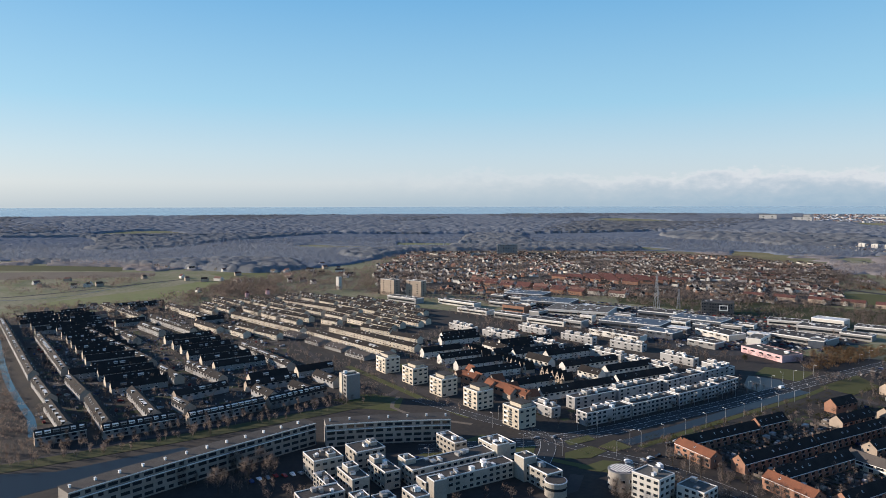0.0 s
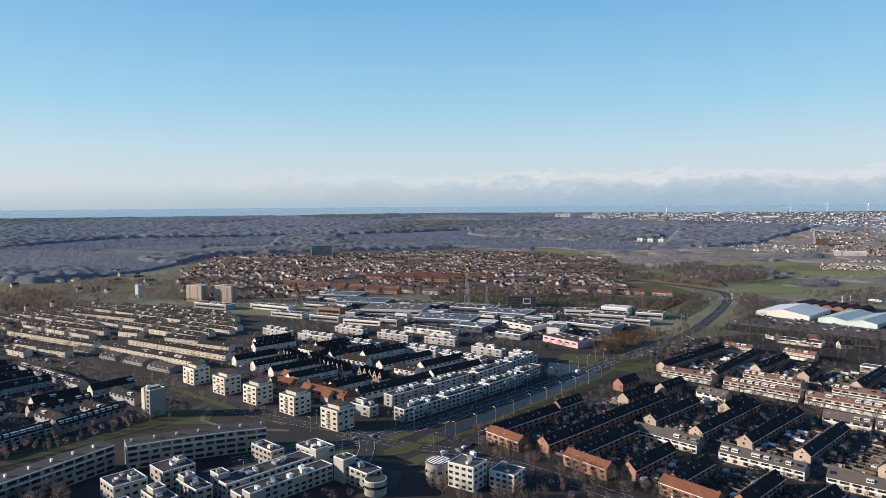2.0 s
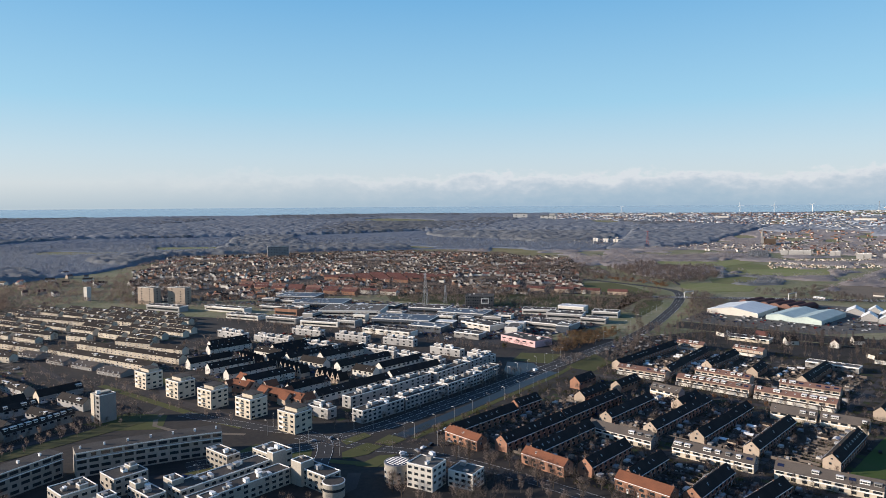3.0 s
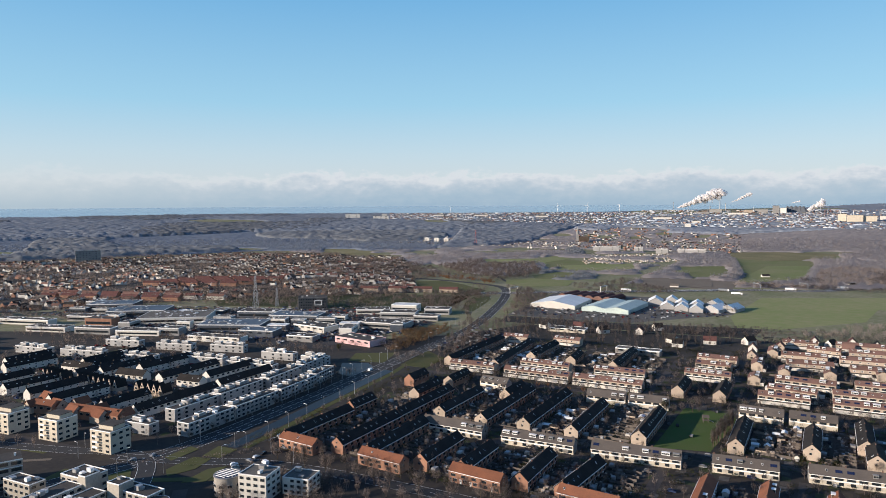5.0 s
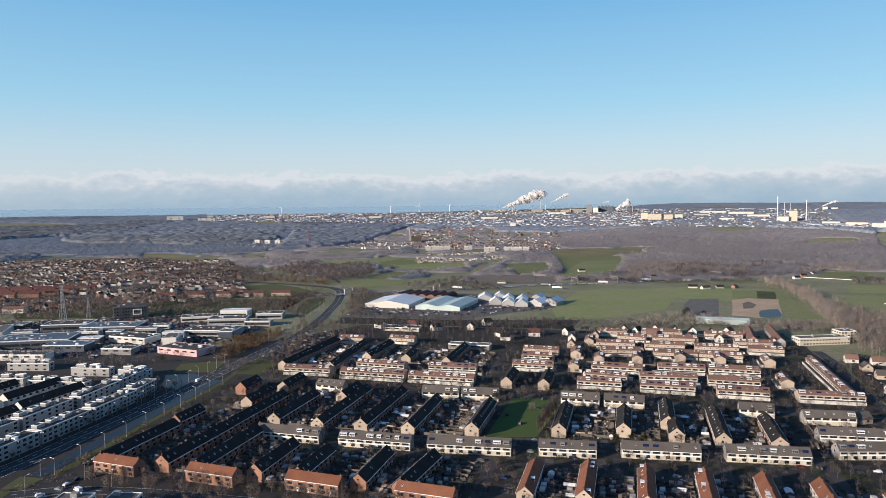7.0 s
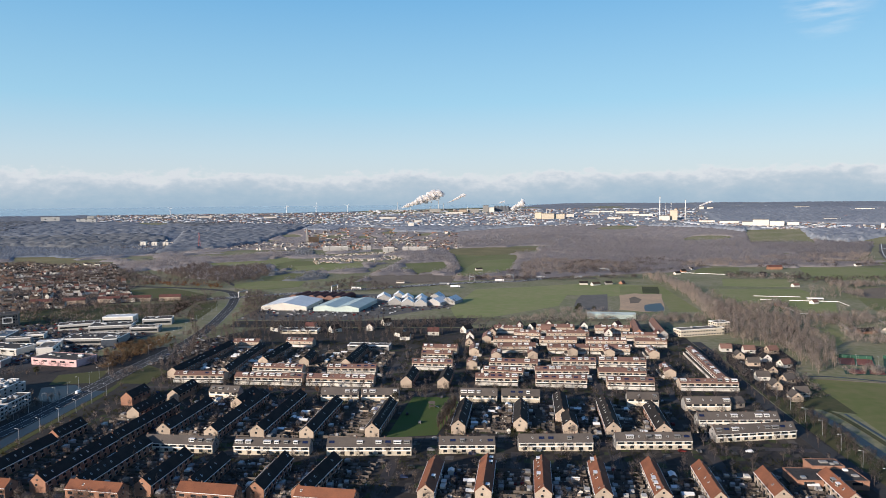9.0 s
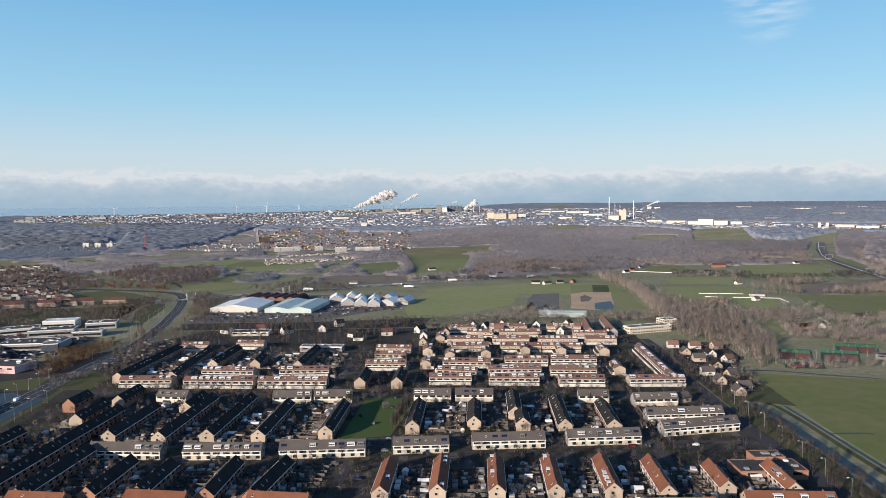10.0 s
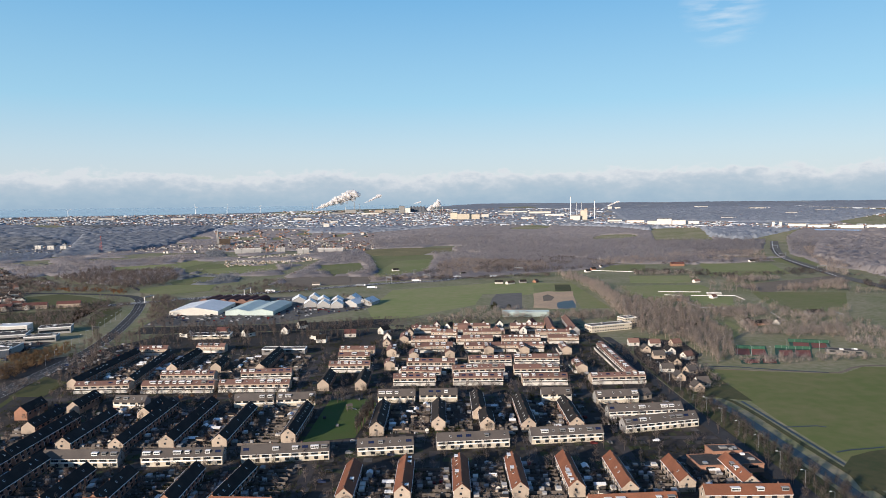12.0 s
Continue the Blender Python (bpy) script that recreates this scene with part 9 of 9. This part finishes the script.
for i in range(6):  # yards of the business park
    x = STREET.uniform(-480, -395)
    park(x, 600 + (x + 480) * -0.15 + STREET.choice((0, 6, 12, 18, 90, 96)), STREET.choice((80, 82)), 0.05)
for i in range(8):
    park(-440 + STREET.uniform(-40, 20), 520 + STREET.uniform(-3, 12), 10, 0.05)
for i in range(16):  # a line of cars beside the canal verge
    if i % 5 != 3:
        park(-284.5 - i * 1.25 - STREET.uniform(0, 0.6), 300 + i * 9.0, 96, 0.06)
copy_thing(CARS[6], pose(-262, 271, 0.12, 0, 0, 160))
copy_thing(CARS[6], pose(-333, 470, 0.14, 0, 0, 95))
for i, k in enumerate(CARS):
    k.matrix_basis = pose(-276 + i * 3.2, 262 - i * 2.4, 0.05, 0, 0, 60)


def lamp_kind():
    ob = thing("street_lamp", pose(0, 0, -500), "tall grey street lamp with a single arm", "street lamp", "street lamps")
    bm = bmesh.new()
    tube(bm, (0, 0, -0.2), (0, 0, 9.0), 0.13, 0.08, 6)
    part("pole", mesh_of("pole", bm, "steel"), ob)
    bm = bmesh.new()
    tube(bm, (0, 0, 8.9), (1.6, 0, 9.3), 0.07, 0.06, 5)
    part("arm", mesh_of("arm", bm, "steel"), ob)
    bm = bmesh.new()
    box(bm, 1.5, 2.5, -0.18, 0.18, 9.2, 9.4)
    part("lantern", mesh_of("lantern", bm, "paint"), ob)
    return ob


LAMP = lamp_kind()
LAMP.matrix_basis = pose(-329, 236, 0)
for i in range(18):
    copy_thing(LAMP, pose(-331 - 0.05 * i * i, 272 + i * 15, 0, 0, 0, 0 if i % 2 else 180))
for i in range(10):
    copy_thing(LAMP, pose(-290 - 1.9 * i, 285 + i * 20, 0, 0, 0, 180))
for i in range(12):
    copy_thing(LAMP, pose(-352 - i * 5.2, 600 + i * 24, 0, 0, 0, 20))
for i in range(12):
    copy_thing(LAMP, pose(174, 300 + i * 25, 0, 0, 0, 180))
for x, y in ((-300, 236), (-318, 222), (-285, 262), (-296, 282), (-322, 280), (-360, 228), (-372, 240), (-270, 284), (-250, 280), (-325, 165)):
    copy_thing(LAMP, pose(x, y, 0, 0, 0, STREET.uniform(0, 360)))


def gantry(x, y, turn, span, label="grey steel gantry over the motorway"):
    """A portal over the motorway: two lattice legs and a beam."""
    ob = thing("rail_gantry", pose(x, y, 0, 0, 0, turn), label, "gantry", "rail gantries")
    for s in (-1, 1):
        bm = bmesh.new()
        box(bm, s * span / 2 - 0.4, s * span / 2 + 0.4, -0.4, 0.4, -0.2, 8.6)
        part("leg", mesh_of("leg", bm, "steel"), ob)
    bm = bmesh.new()
    box(bm, -span / 2 - 1, span / 2 + 1, -0.6, 0.6, 8.6, 9.8)
    part("beam", mesh_of("beam", bm, "steel"), ob)


for x, y, a in ((-96.3, 1208.9, -60), (-30.6, 1241.9, -55), (149.4, 1358.2, -50), (-305.1, 1065.2, 80), (-425.3, 988.8, 80)):
    gantry(x, y, a, 22, "grey sign gantry over the motorway")


for x, y, a in ((734, 1330, 12), (816, 1653, 18), (936, 1939, 24)):
    gantry(x, y, a, 20, "white sign gantry over the motorway")


def lane_marks():
    """White dashes and edge lines of the main road."""
    bm = bmesh.new()
    line = smooth_line([(-348, 170), (-326, 240), (-321, 290), (-323, 340), (-325, 400), (-329, 450), (-333, 500), (-337, 560), (-344, 659), (-364, 756), (-383, 825), (-405, 899), (-436, 984), (-463, 1036)], 5)
    for i in range(len(line) - 1):
        d = (line[i + 1] - line[i]).normalized()
        s = Vector((d.y, -d.x, 0))
        for o, dash in ((-6.8, 1), (-3.6, 0), (0, 1), (3.6, 0), (6.8, 1)):
            if dash or i % 2:
                a, b = line[i] + s * o, line[i] + s * o + d * (5 if dash else 3.2)
                bm.faces.new([bm.verts.new((*(q + s * w).to_2d(), 0.135)) for q, w in ((a, -0.12), (a, 0.12), (b, 0.12), (b, -0.12))])
    bmesh.ops.recalc_face_normals(bm, faces=bm.faces)
    if sum(f.normal.z for f in bm.faces) < 0:
        bmesh.ops.reverse_faces(bm, faces=bm.faces)
    tagged(new("road_marking", mesh_of("road_marking", bm, "line")), "white painted lines of the main road", "road marking", kind="stuff")


lane_marks()


def kerbs():
    """Pale kerb lines and stop lines at the junction."""
    bm = bmesh.new()
    for pts in ([(-282, 205), (-330, 246), (-380, 232), (-440, 214)], [(-345, 240), (-300, 255), (-262, 272), (-200, 280), (-60, 284), (60, 286), (160, 290)]):
        line = smooth_line(pts, 5)
        for i in range(len(line) - 1):
            d = (line[i + 1] - line[i]).normalized()
            s = Vector((d.y, -d.x, 0))
            for o, dash in ((-4.4, 1), (0, 0), (4.4, 1)):
                if dash or i % 2:
                    a, b = line[i] + s * o, line[i] + s * o + d * (5 if dash else 2.6)
                    bm.faces.new([bm.verts.new((*(q + s * w).to_2d(), 0.19)) for q, w in ((a, -0.1), (a, 0.1), (b, 0.1), (b, -0.1))])
    if sum(f.normal.z for f in bm.faces) < 0:
        bmesh.ops.reverse_faces(bm, faces=bm.faces)
    tagged(new("road_marking", mesh_of("road_marking", bm, "line")), "pale kerb and centre lines at the junction", "road marking", kind="stuff")


kerbs()


def shed_mesh(k):
    w, d, h = ((2.4, 3.0, 2.1), (3.0, 4.0, 2.3), (2.2, 2.2, 2.0), (3.2, 5.6, 2.5))[k % 4]
    wall, roof = (("timber", "bitumen"), ("cream", "tile_dark"), ("white", "bitumen"), ("timber", "white_roof"), ("grey_wall", "bitumen"), ("white", "white_roof"))[k % 6]
    def make():
        bm = bmesh.new()
        prism(bm, [(-w / 2, -0.2), (w / 2, -0.2), (w / 2, h), (0, h + 0.7), (-w / 2, h)], -d / 2, d / 2)
        for s in (-1, 1):
            line = [(s * (w / 2 + 0.2), h - 0.1), (s * (w / 2 + 0.2), h), (0, h + 0.85), (0, h + 0.72)]
            prism(bm, line if s > 0 else line[::-1], -d / 2 - 0.15, d / 2 + 0.15, 1)
        return mesh_of("garden_shed", bm, wall, roof)
    return cached(("shed", k), make)


SHED_LABELS = ("weathered timber garden shed with a felt roof", "cream brick garden shed with a dark roof", "white garden shed with a felt roof", "timber garden shed with a pale sheet roof", "grey garden shed with a felt roof", "white garden room with a pale roof")


def sheds(x0, x1, y0, y1, spacing, seed):
    for x, y in zip(*scatter([(x0, y0), (x1, y0), (x1, y1), (x0, y1)], spacing, seed)):
        k = STREET.randrange(12)
        ob = new("garden_shed", shed_mesh(k))
        ob.matrix_basis = pose(x, y, 0, 0, 0, STREET.choice((0, 90)))
        tagged(ob, SHED_LABELS[k % 6], "shed", "garden sheds")


def fence(x0, y0, x1, y1, h=1.7):
    d = Vector((x1 - x0, y1 - y0, 0))
    ob = thing("garden_fence", pose(x0, y0, 0, 0, 0, math.degrees(math.atan2(d.y, d.x))), "weathered timber garden fence between back gardens", "fence", "garden fences")
    bm = bmesh.new()
    box(bm, 0, d.length, -0.04, 0.04, 0.05, h)
    part("fence_panel", mesh_of("fence_panel", bm, "timber"), ob)


# back gardens: (x of the middle, y from, y to)
GARDENS = ((-33, 308, 352, 16), (21, 310, 354, 17), (74, 312, 352, 14), (131, 318, 346, 16), (-116, 303, 346, 14), (-171, 303, 346, 14), (-226, 305, 360, 12), (-202, 388, 440, 20), (-145, 388, 452, 20), (-22, 410, 470, 26), (66, 412, 470, 18), (38, 415, 470, 16),
                                    (-268, 525, 620, 22), (-238, 530, 620, 14), (-210, 565, 625, 14), (-172, 560, 625, 20), (-130, 565, 620, 22), (-214, 440, 468, 24), (-110, 440, 468, 22))
for n, (x, y0, y1, w) in enumerate(GARDENS):
    sheds(x - w / 2 + 2, x + w / 2 - 2, y0, y1, 8.5, 300 + n)
    fence(x, y0, x, y1)
    for i in range(int((y1 - y0) / 26)):
        fence(x - w / 2 + 3, y0 + 8 + i * 26, x + w / 2 - 3, y0 + 8 + i * 26)
for n, y in enumerate((537, 562, 606, 660)):
    for x0, x1 in ((-38, 4), (8, 48), (58, 96)):
        sheds(x0, x1, y - 3, y + 5, 9, 400 + n)
        fence(x0, y, x1, y)


def clutter(poly, spacing, seed, material, label):
    """Garden furniture, bins, pots, low walls: small things past counting."""
    rng = np.random.default_rng(seed)
    x, y = scatter(poly, spacing, seed)
    verts, tris = [], []
    for px, py in zip(x, y):
        w, d, h, a = rng.uniform(0.4, 1.9), rng.uniform(0.3, 0.9), rng.uniform(0.4, 1.3), rng.choice((0, math.pi / 2)) + rng.uniform(-0.1, 0.1)
        c, s, k = math.cos(a), math.sin(a), len(verts)
        for z, q in ((0, 1.0), (h, 0.92)):
            for u, v in ((-w / 2, -d / 2), (w / 2, -d / 2), (w / 2, d / 2), (-w / 2, d / 2)):
                verts.append((px + q * (u * c - v * s), py + q * (u * s + v * c), z))
        for f in ((0, 1, 5, 4), (1, 2, 6, 5), (2, 3, 7, 6), (3, 0, 4, 7), (4, 5, 6, 7)):
            tris += [(k + f[0], k + f[1], k + f[2]), (k + f[0], k + f[2], k + f[3])]
    tagged(new("garden_clutter", array_mesh("garden_clutter", verts, tris, material)), label, "garden clutter", kind="stuff")


HEAPS = {"white_old": [], "timber": [], "grey_wall": [], "cream": [], "bitumen": [], "white": []}


def garden_mass(x0, x1, y0, y1, seed, along_y=True):
    """The crowded middle of a block: sheds, lean-tos, patios' screens and the fences between the plots."""
    rng = np.random.default_rng(seed)
    if not along_y:
        x0, x1, y0, y1 = y0, y1, x0, x1

    def put(key, u, v, w, d, h, top=0.0):
        if not along_y:
            u, v, w, d = v, u, d, w
        HEAPS[key].append((u, v, w, d, h, top))

    y = y0
    while y < y1:
        step = rng.uniform(4.9, 5.7)
        put("timber", (x0 + x1) / 2, y, x1 - x0, 0.09, rng.uniform(1.5, 1.9))
        mid = (x0 + x1) / 2 + rng.uniform(-1, 1)
        for s in (-1, 1):
            if rng.random() < 0.85:
                put(rng.choice(("timber", "bitumen", "timber", "bitumen", "timber", "cream", "white_old", "bitumen")), mid + s * rng.uniform(0.9, 2.2), y + step * rng.uniform(0.35, 0.65), rng.uniform(1.5, 2.5), rng.uniform(1.5, 2.8), rng.uniform(1.7, 2.3), rng.uniform(0, 0.7))
            if rng.random() < 0.2:
                put(rng.choice(("white", "white_old", "grey_wall")), mid + s * ((x1 - x0) / 2 - 1.6), y + step / 2, 2.6, step * 0.7, 2.4, 0.2)
            for k in range(6):
                put(rng.choice(("white_old", "timber", "grey_wall", "bitumen", "timber", "bitumen", "white")), mid + s * rng.uniform(1, (x1 - x0) / 2), y + rng.uniform(0.3, step), rng.uniform(0.3, 1.3), rng.uniform(0.3, 0.8), rng.uniform(0.3, 1.2))
        y += step


def build_gardens():
    for key, boxes in HEAPS.items():
        verts, faces = [], []
        for u, v, w, d, h, top in boxes:
            k = len(verts)
            verts += [(u + a * w / 2, v + b * d / 2, z) for a, b, z in ((-1, -1, 0), (1, -1, 0), (1, 1, 0), (-1, 1, 0), (-1, -1, h), (1, -1, h), (1, 1, h), (-1, 1, h))]
            faces += [[k + i for i in q] for q in ((0, 1, 5, 4), (2, 3, 7, 6))]
            if top > 0.25:
                verts += [(u - w / 2, v, h + top), (u + w / 2, v, h + top)]
                faces += [[k + i for i in q] for q in ((1, 2, 6, 9, 5), (3, 0, 4, 8, 7), (4, 5, 9, 8), (6, 7, 8, 9))]
            else:
                faces += [[k + i for i in q] for q in ((1, 2, 6, 5), (3, 0, 4, 7), (4, 5, 6, 7))]
        me = bpy.data.meshes.new("back_gardens")
        me.from_pydata(verts, [], faces)
        me.polygons.foreach_set("use_smooth", np.zeros(len(faces), bool))
        me.materials.append(M[key])
        tagged(new("back_gardens", me), "crowded back gardens of sheds, screens and fences", "gardens", kind="stuff")


for n, (x0, x1, y0, y1) in enumerate(((-181, -165, 388, 462), (-154, -136, 386, 450), (-124, -98, 392, 464), (-211, -193, 388, 440), (-36, -10, 412, 470), (28, 45, 410, 470), (57, 75, 412, 466), (1, 17, 412, 470), (-232, -222, 305, 360), (-210, -190, 305, 348), (-178, -166, 303, 342), (-154, -134, 305, 348), (-122, -109, 303, 346),
                                      (-98, -80, 308, 352), (-42, -26, 312, 352), (-15, 2, 314, 354), (13, 30, 315, 355), (40, 57, 316, 356), (67, 82, 316, 352), (92, 111, 318, 352), (121, 141, 322, 346), (-266, -244, 305, 360), (-268, -244, 365, 425), (-278, -254, 525, 620), (-242, -232, 530, 620), (-220, -197, 565, 625), (-186, -158, 560, 625), (-146, -122, 565, 625), (-116, -100, 470, 486))):
    garden_mass(x0, x1, y0, y1, 800 + n)
for n, (x0, x1, y0, y1) in enumerate(((-40, -2, 531, 543), (8, 48, 531, 549), (58, 94, 529, 548), (-34, 12, 552, 572), (10, 48, 559, 582), (58, 96, 558, 584), (-30, 10, 583, 602), (20, 58, 593, 606), (60, 98, 596, 608), (-26, 8, 649, 671), (20, 56, 648, 672), (58, 96, 648, 671), (-16, 14, 682, 705), (20, 60, 682, 707), (-226, -176, 518, 538), (-168, -118, 519, 541), (100, 150, 423, 435), (106, 150, 445, 466), (-94, -62, 575, 600), (-94, -62, 611, 626), (112, 150, 530, 548))):
    garden_mass(x0, x1, y0, y1, 850 + n, False)


build_gardens()


WHITE_GARDENS = [(-640, 275), (-410, 282), (-410, 415), (-640, 400)]
DARK_GARDENS = [(-900, -50), (-470, -15), (-470, 150), (-900, 180)]
for i, (m, label, gap) in enumerate((("white_old", "pale walls, benches and bins in the gardens", 7.0), ("timber", "brown timber planters and screens in the gardens", 4.5), ("grey_wall", "grey paving stacks and bins in the gardens", 4.5))):
    for n, (x, y0, y1, w) in enumerate(GARDENS):
        clutter([(x - w / 2 + 1.5, y0), (x + w / 2 - 1.5, y0), (x + w / 2 - 1.5, y1), (x - w / 2 + 1.5, y1)], gap, 500 + i * 40 + n, m, label)
    clutter(WHITE_GARDENS, gap * 2.2, 510 + i, m, label)
    clutter(DARK_GARDENS, gap * 2.6, 520 + i, m, label)


def plots(poly, w, d, seed, label):
    """Back gardens as a patchwork: lawns, paving, beds and bare earth."""
    rng = np.random.default_rng(seed)
    xs, ys = [q[0] for q in poly], [q[1] for q in poly]
    gx, gy = np.meshgrid(np.arange(min(xs), max(xs), w), np.arange(min(ys), max(ys), d))
    gx, gy = gx.ravel(), gy.ravel()
    ok = inside(poly, gx, gy) & (rng.random(len(gx)) < 0.72)
    verts, tris = [], []
    for x, y in zip(gx[ok], gy[ok]):
        a, b, k = w * rng.uniform(0.35, 0.48), d * rng.uniform(0.28, 0.46), len(verts)
        x, y = x + rng.uniform(-0.5, 0.5), y + rng.uniform(-0.8, 0.8)
        verts += [(x - a, y - b, 0.048), (x + a, y - b, 0.048), (x + a, y + b, 0.048), (x - a, y + b, 0.048)]
        tris += [(k, k + 1, k + 2), (k, k + 2, k + 3)]
    tagged(new("garden_plots", array_mesh("garden_plots", verts, tris, "plots")), label, "gardens", kind="stuff")


plots([(-296, 292), (158, 294), (156, 780), (-66, 780), (-66, 640), (-292, 640)], 5.4, 7.5, 701, "patchwork of lawns, paving and beds in the back gardens")
plots([(-640, 256), (-345, 272), (-345, 440), (-640, 440)], 6.0, 7.5, 702, "small gardens and paving among the white terraces")
plots([(-1010, 330), (-1010, 180), (-900, 150), (-700, 195), (-640, 250), (-690, 330), (-760, 400), (-900, 385)], 6.5, 8.0, 704, "gardens and paving among the cream terraces")
plots([(-940, -55), (-462, -20), (-460, 150), (-700, 185), (-940, 240)], 6.5, 8.0, 703, "small gardens and paving among the dark terraces")


def far_cars(poly, spacing, seed, keep, label):
    """Cars in far streets and yards, too many and too small to count."""
    rng = np.random.default_rng(seed)
    verts, tris = [], []
    line = [(-2.1, 0.25), (2.1, 0.25), (2.1, 0.8), (1.1, 0.92), (0.5, 1.42), (-1.4, 1.42), (-2.1, 0.9)]
    for px, py in zip(*scatter(poly, spacing, seed)):
        if rng.random() > keep:
            continue
        a, k = rng.choice((0.1, 1.67)) + rng.uniform(-0.1, 0.1), len(verts)
        c, s = math.cos(a), math.sin(a)
        for v in (-0.88, 0.88):
            verts += [(px + u * c - v * s, py + u * s + v * c, z) for u, z in line]
        for i in range(7):
            j = (i + 1) % 7
            tris += [(k + i, k + j, k + 7 + j), (k + i, k + 7 + j, k + 7 + i)]
        for i in range(1, 6):
            tris += [(k, k + i, k + i + 1), (k + 7, k + 7 + i + 1, k + 7 + i)]
    tagged(new("parked_cars", array_mesh("parked_cars", verts, tris, "far_cars")), label, "cars", kind="stuff")


far_cars([(-900, 520), (-480, 520), (-395, 600), (-410, 700), (-520, 770), (-780, 650), (-900, 590)], 6, 711, 0.6, "cars in the yards of the business park")
far_cars([(-940, -55), (-465, -20), (-462, 150), (-700, 185), (-940, 240)], 9, 712, 0.4, "cars in the streets of the western estate")
far_cars([(-640, 256), (-395, 272), (-395, 440), (-640, 440)], 10, 713, 0.4, "cars between the white terraces")
far_cars([(-350, 800), (-220, 820), (-95, 900), (-110, 1010), (-350, 1010)], 8, 714, 0.6, "cars and vans round the market halls")
far_cars([(-330, 560), (-300, 560), (-290, 640), (-300, 690), (-345, 700)], 7, 715, 0.6, "cars parked along the estate's edge")


def court_fence(x0, y0, x1, y1):
    d = Vector((x1 - x0, y1 - y0, 0))
    ob = thing("court_fence", pose(x0, y0, 0, 0, 0, math.degrees(math.atan2(d.y, d.x))), "tall green windbreak fence behind tennis courts", "fence", "court fences")
    bm = bmesh.new()
    box(bm, 0, d.length, -0.04, 0.04, 0.2, 3.0)
    part("screen", mesh_of("screen", bm, "court_green"), ob)
    for i in range(int(d.length / 6) + 1):
        bm = bmesh.new()
        tube(bm, (0, 0, -0.2), (0, 0, 3.3), 0.06, 0.05, 5)
        part("post", mesh_of("post", bm, "steel"), ob, pose(i * 6, -0.1, 0))


court_fence(271, 640.9, 298.3, 633.1)
court_fence(309.9, 639, 339.8, 631.1)
court_fence(336.3, 666.8, 371.7, 658)
for x, y in ((263.8, 612.4), (274, 607), (288.7, 601.5), (316.9, 630.1), (310.6, 602.4), (343.6, 623.6), (343, 608.6), (287.2, 583.1)):
    copy_thing(LAMP, pose(x, y, 0, 0, 0, 90))


def lorry(x, y, turn, colour):
    """A lorry on the motorway: trailer box, cab and wheels."""
    ob = thing("lorry", pose(x, y, 0.75, 0, 0, turn), "pale articulated lorry on the motorway", "lorry", "lorries")
    bm = bmesh.new()
    box(bm, -9, 4, -1.25, 1.25, 1.1, 3.9)
    part("trailer", mesh_of("trailer", bm, colour), ob)
    bm = bmesh.new()
    box(bm, 4.6, 6.8, -1.2, 1.2, 0.7, 3.3)
    part("cab", mesh_of("cab", bm, "car_white"), ob)
    for k in (-7.5, -6.2, 1.5, 5.6):
        bm = bmesh.new()
        tube(bm, (k, -1.2, 0.5), (k, 1.2, 0.5), 0.5, 0.5, 10)
        part("wheel", mesh_of("wheel", bm, "plastic_dark"), ob)


lorry(-47.1, 1210.6, 10, "car_white")
lorry(-138.4, 1151.7, 5, "car_grey")
lorry(-115.6, 1117.1, 5, "car_white")
lorry(93.4, 1265.7, 35, "car_white")
lorry(139, 1292.4, 38, "car_grey")
lorry(25.3, 1265.2, 30, "car_white")
lorry(-274.4, 1086.4, 0, "car_white")


far_cars([(-250, 296), (150, 296), (150, 490), (-290, 490)], 17, 716, 0.4, "cars in the streets and courts of the estate")


def playhouse(x, y):
    """A climbing frame: four posts, deck, gabled roof and a slide."""
    ob = thing("climbing_frame", pose(x, y, 0.09, 0, 0, 20), "timber climbing frame with a roof and slide", "playground")
    for sx in (-1, 1):
        for sy in (-1, 1):
            bm = bmesh.new()
            tube(bm, (sx * 1.6, sy * 1.6, -0.2), (sx * 1.6, sy * 1.6, 3.6), 0.12, 0.12, 6)
            part("post", mesh_of("post", bm, "timber"), ob)
    bm = bmesh.new()
    box(bm, -1.7, 1.7, -1.7, 1.7, 1.4, 1.55)
    part("deck", mesh_of("deck", bm, "timber"), ob)
    bm = bmesh.new()
    prism(bm, [(-2.1, 3.4), (2.1, 3.4), (0, 4.8)], -2, 2)
    part("roof", mesh_of("roof", bm, "tile_grey"), ob)
    bm = bmesh.new()
    prism(bm, [(-0.5, 0), (0.5, 0), (0.5, 0.3), (-0.5, 0.3)], 0, 3.4)
    part("slide", mesh_of("slide", bm, "steel"), ob, pose(1.7, 0, 1.4, 0, 25, 0))


playhouse(-64.6, 458.0)
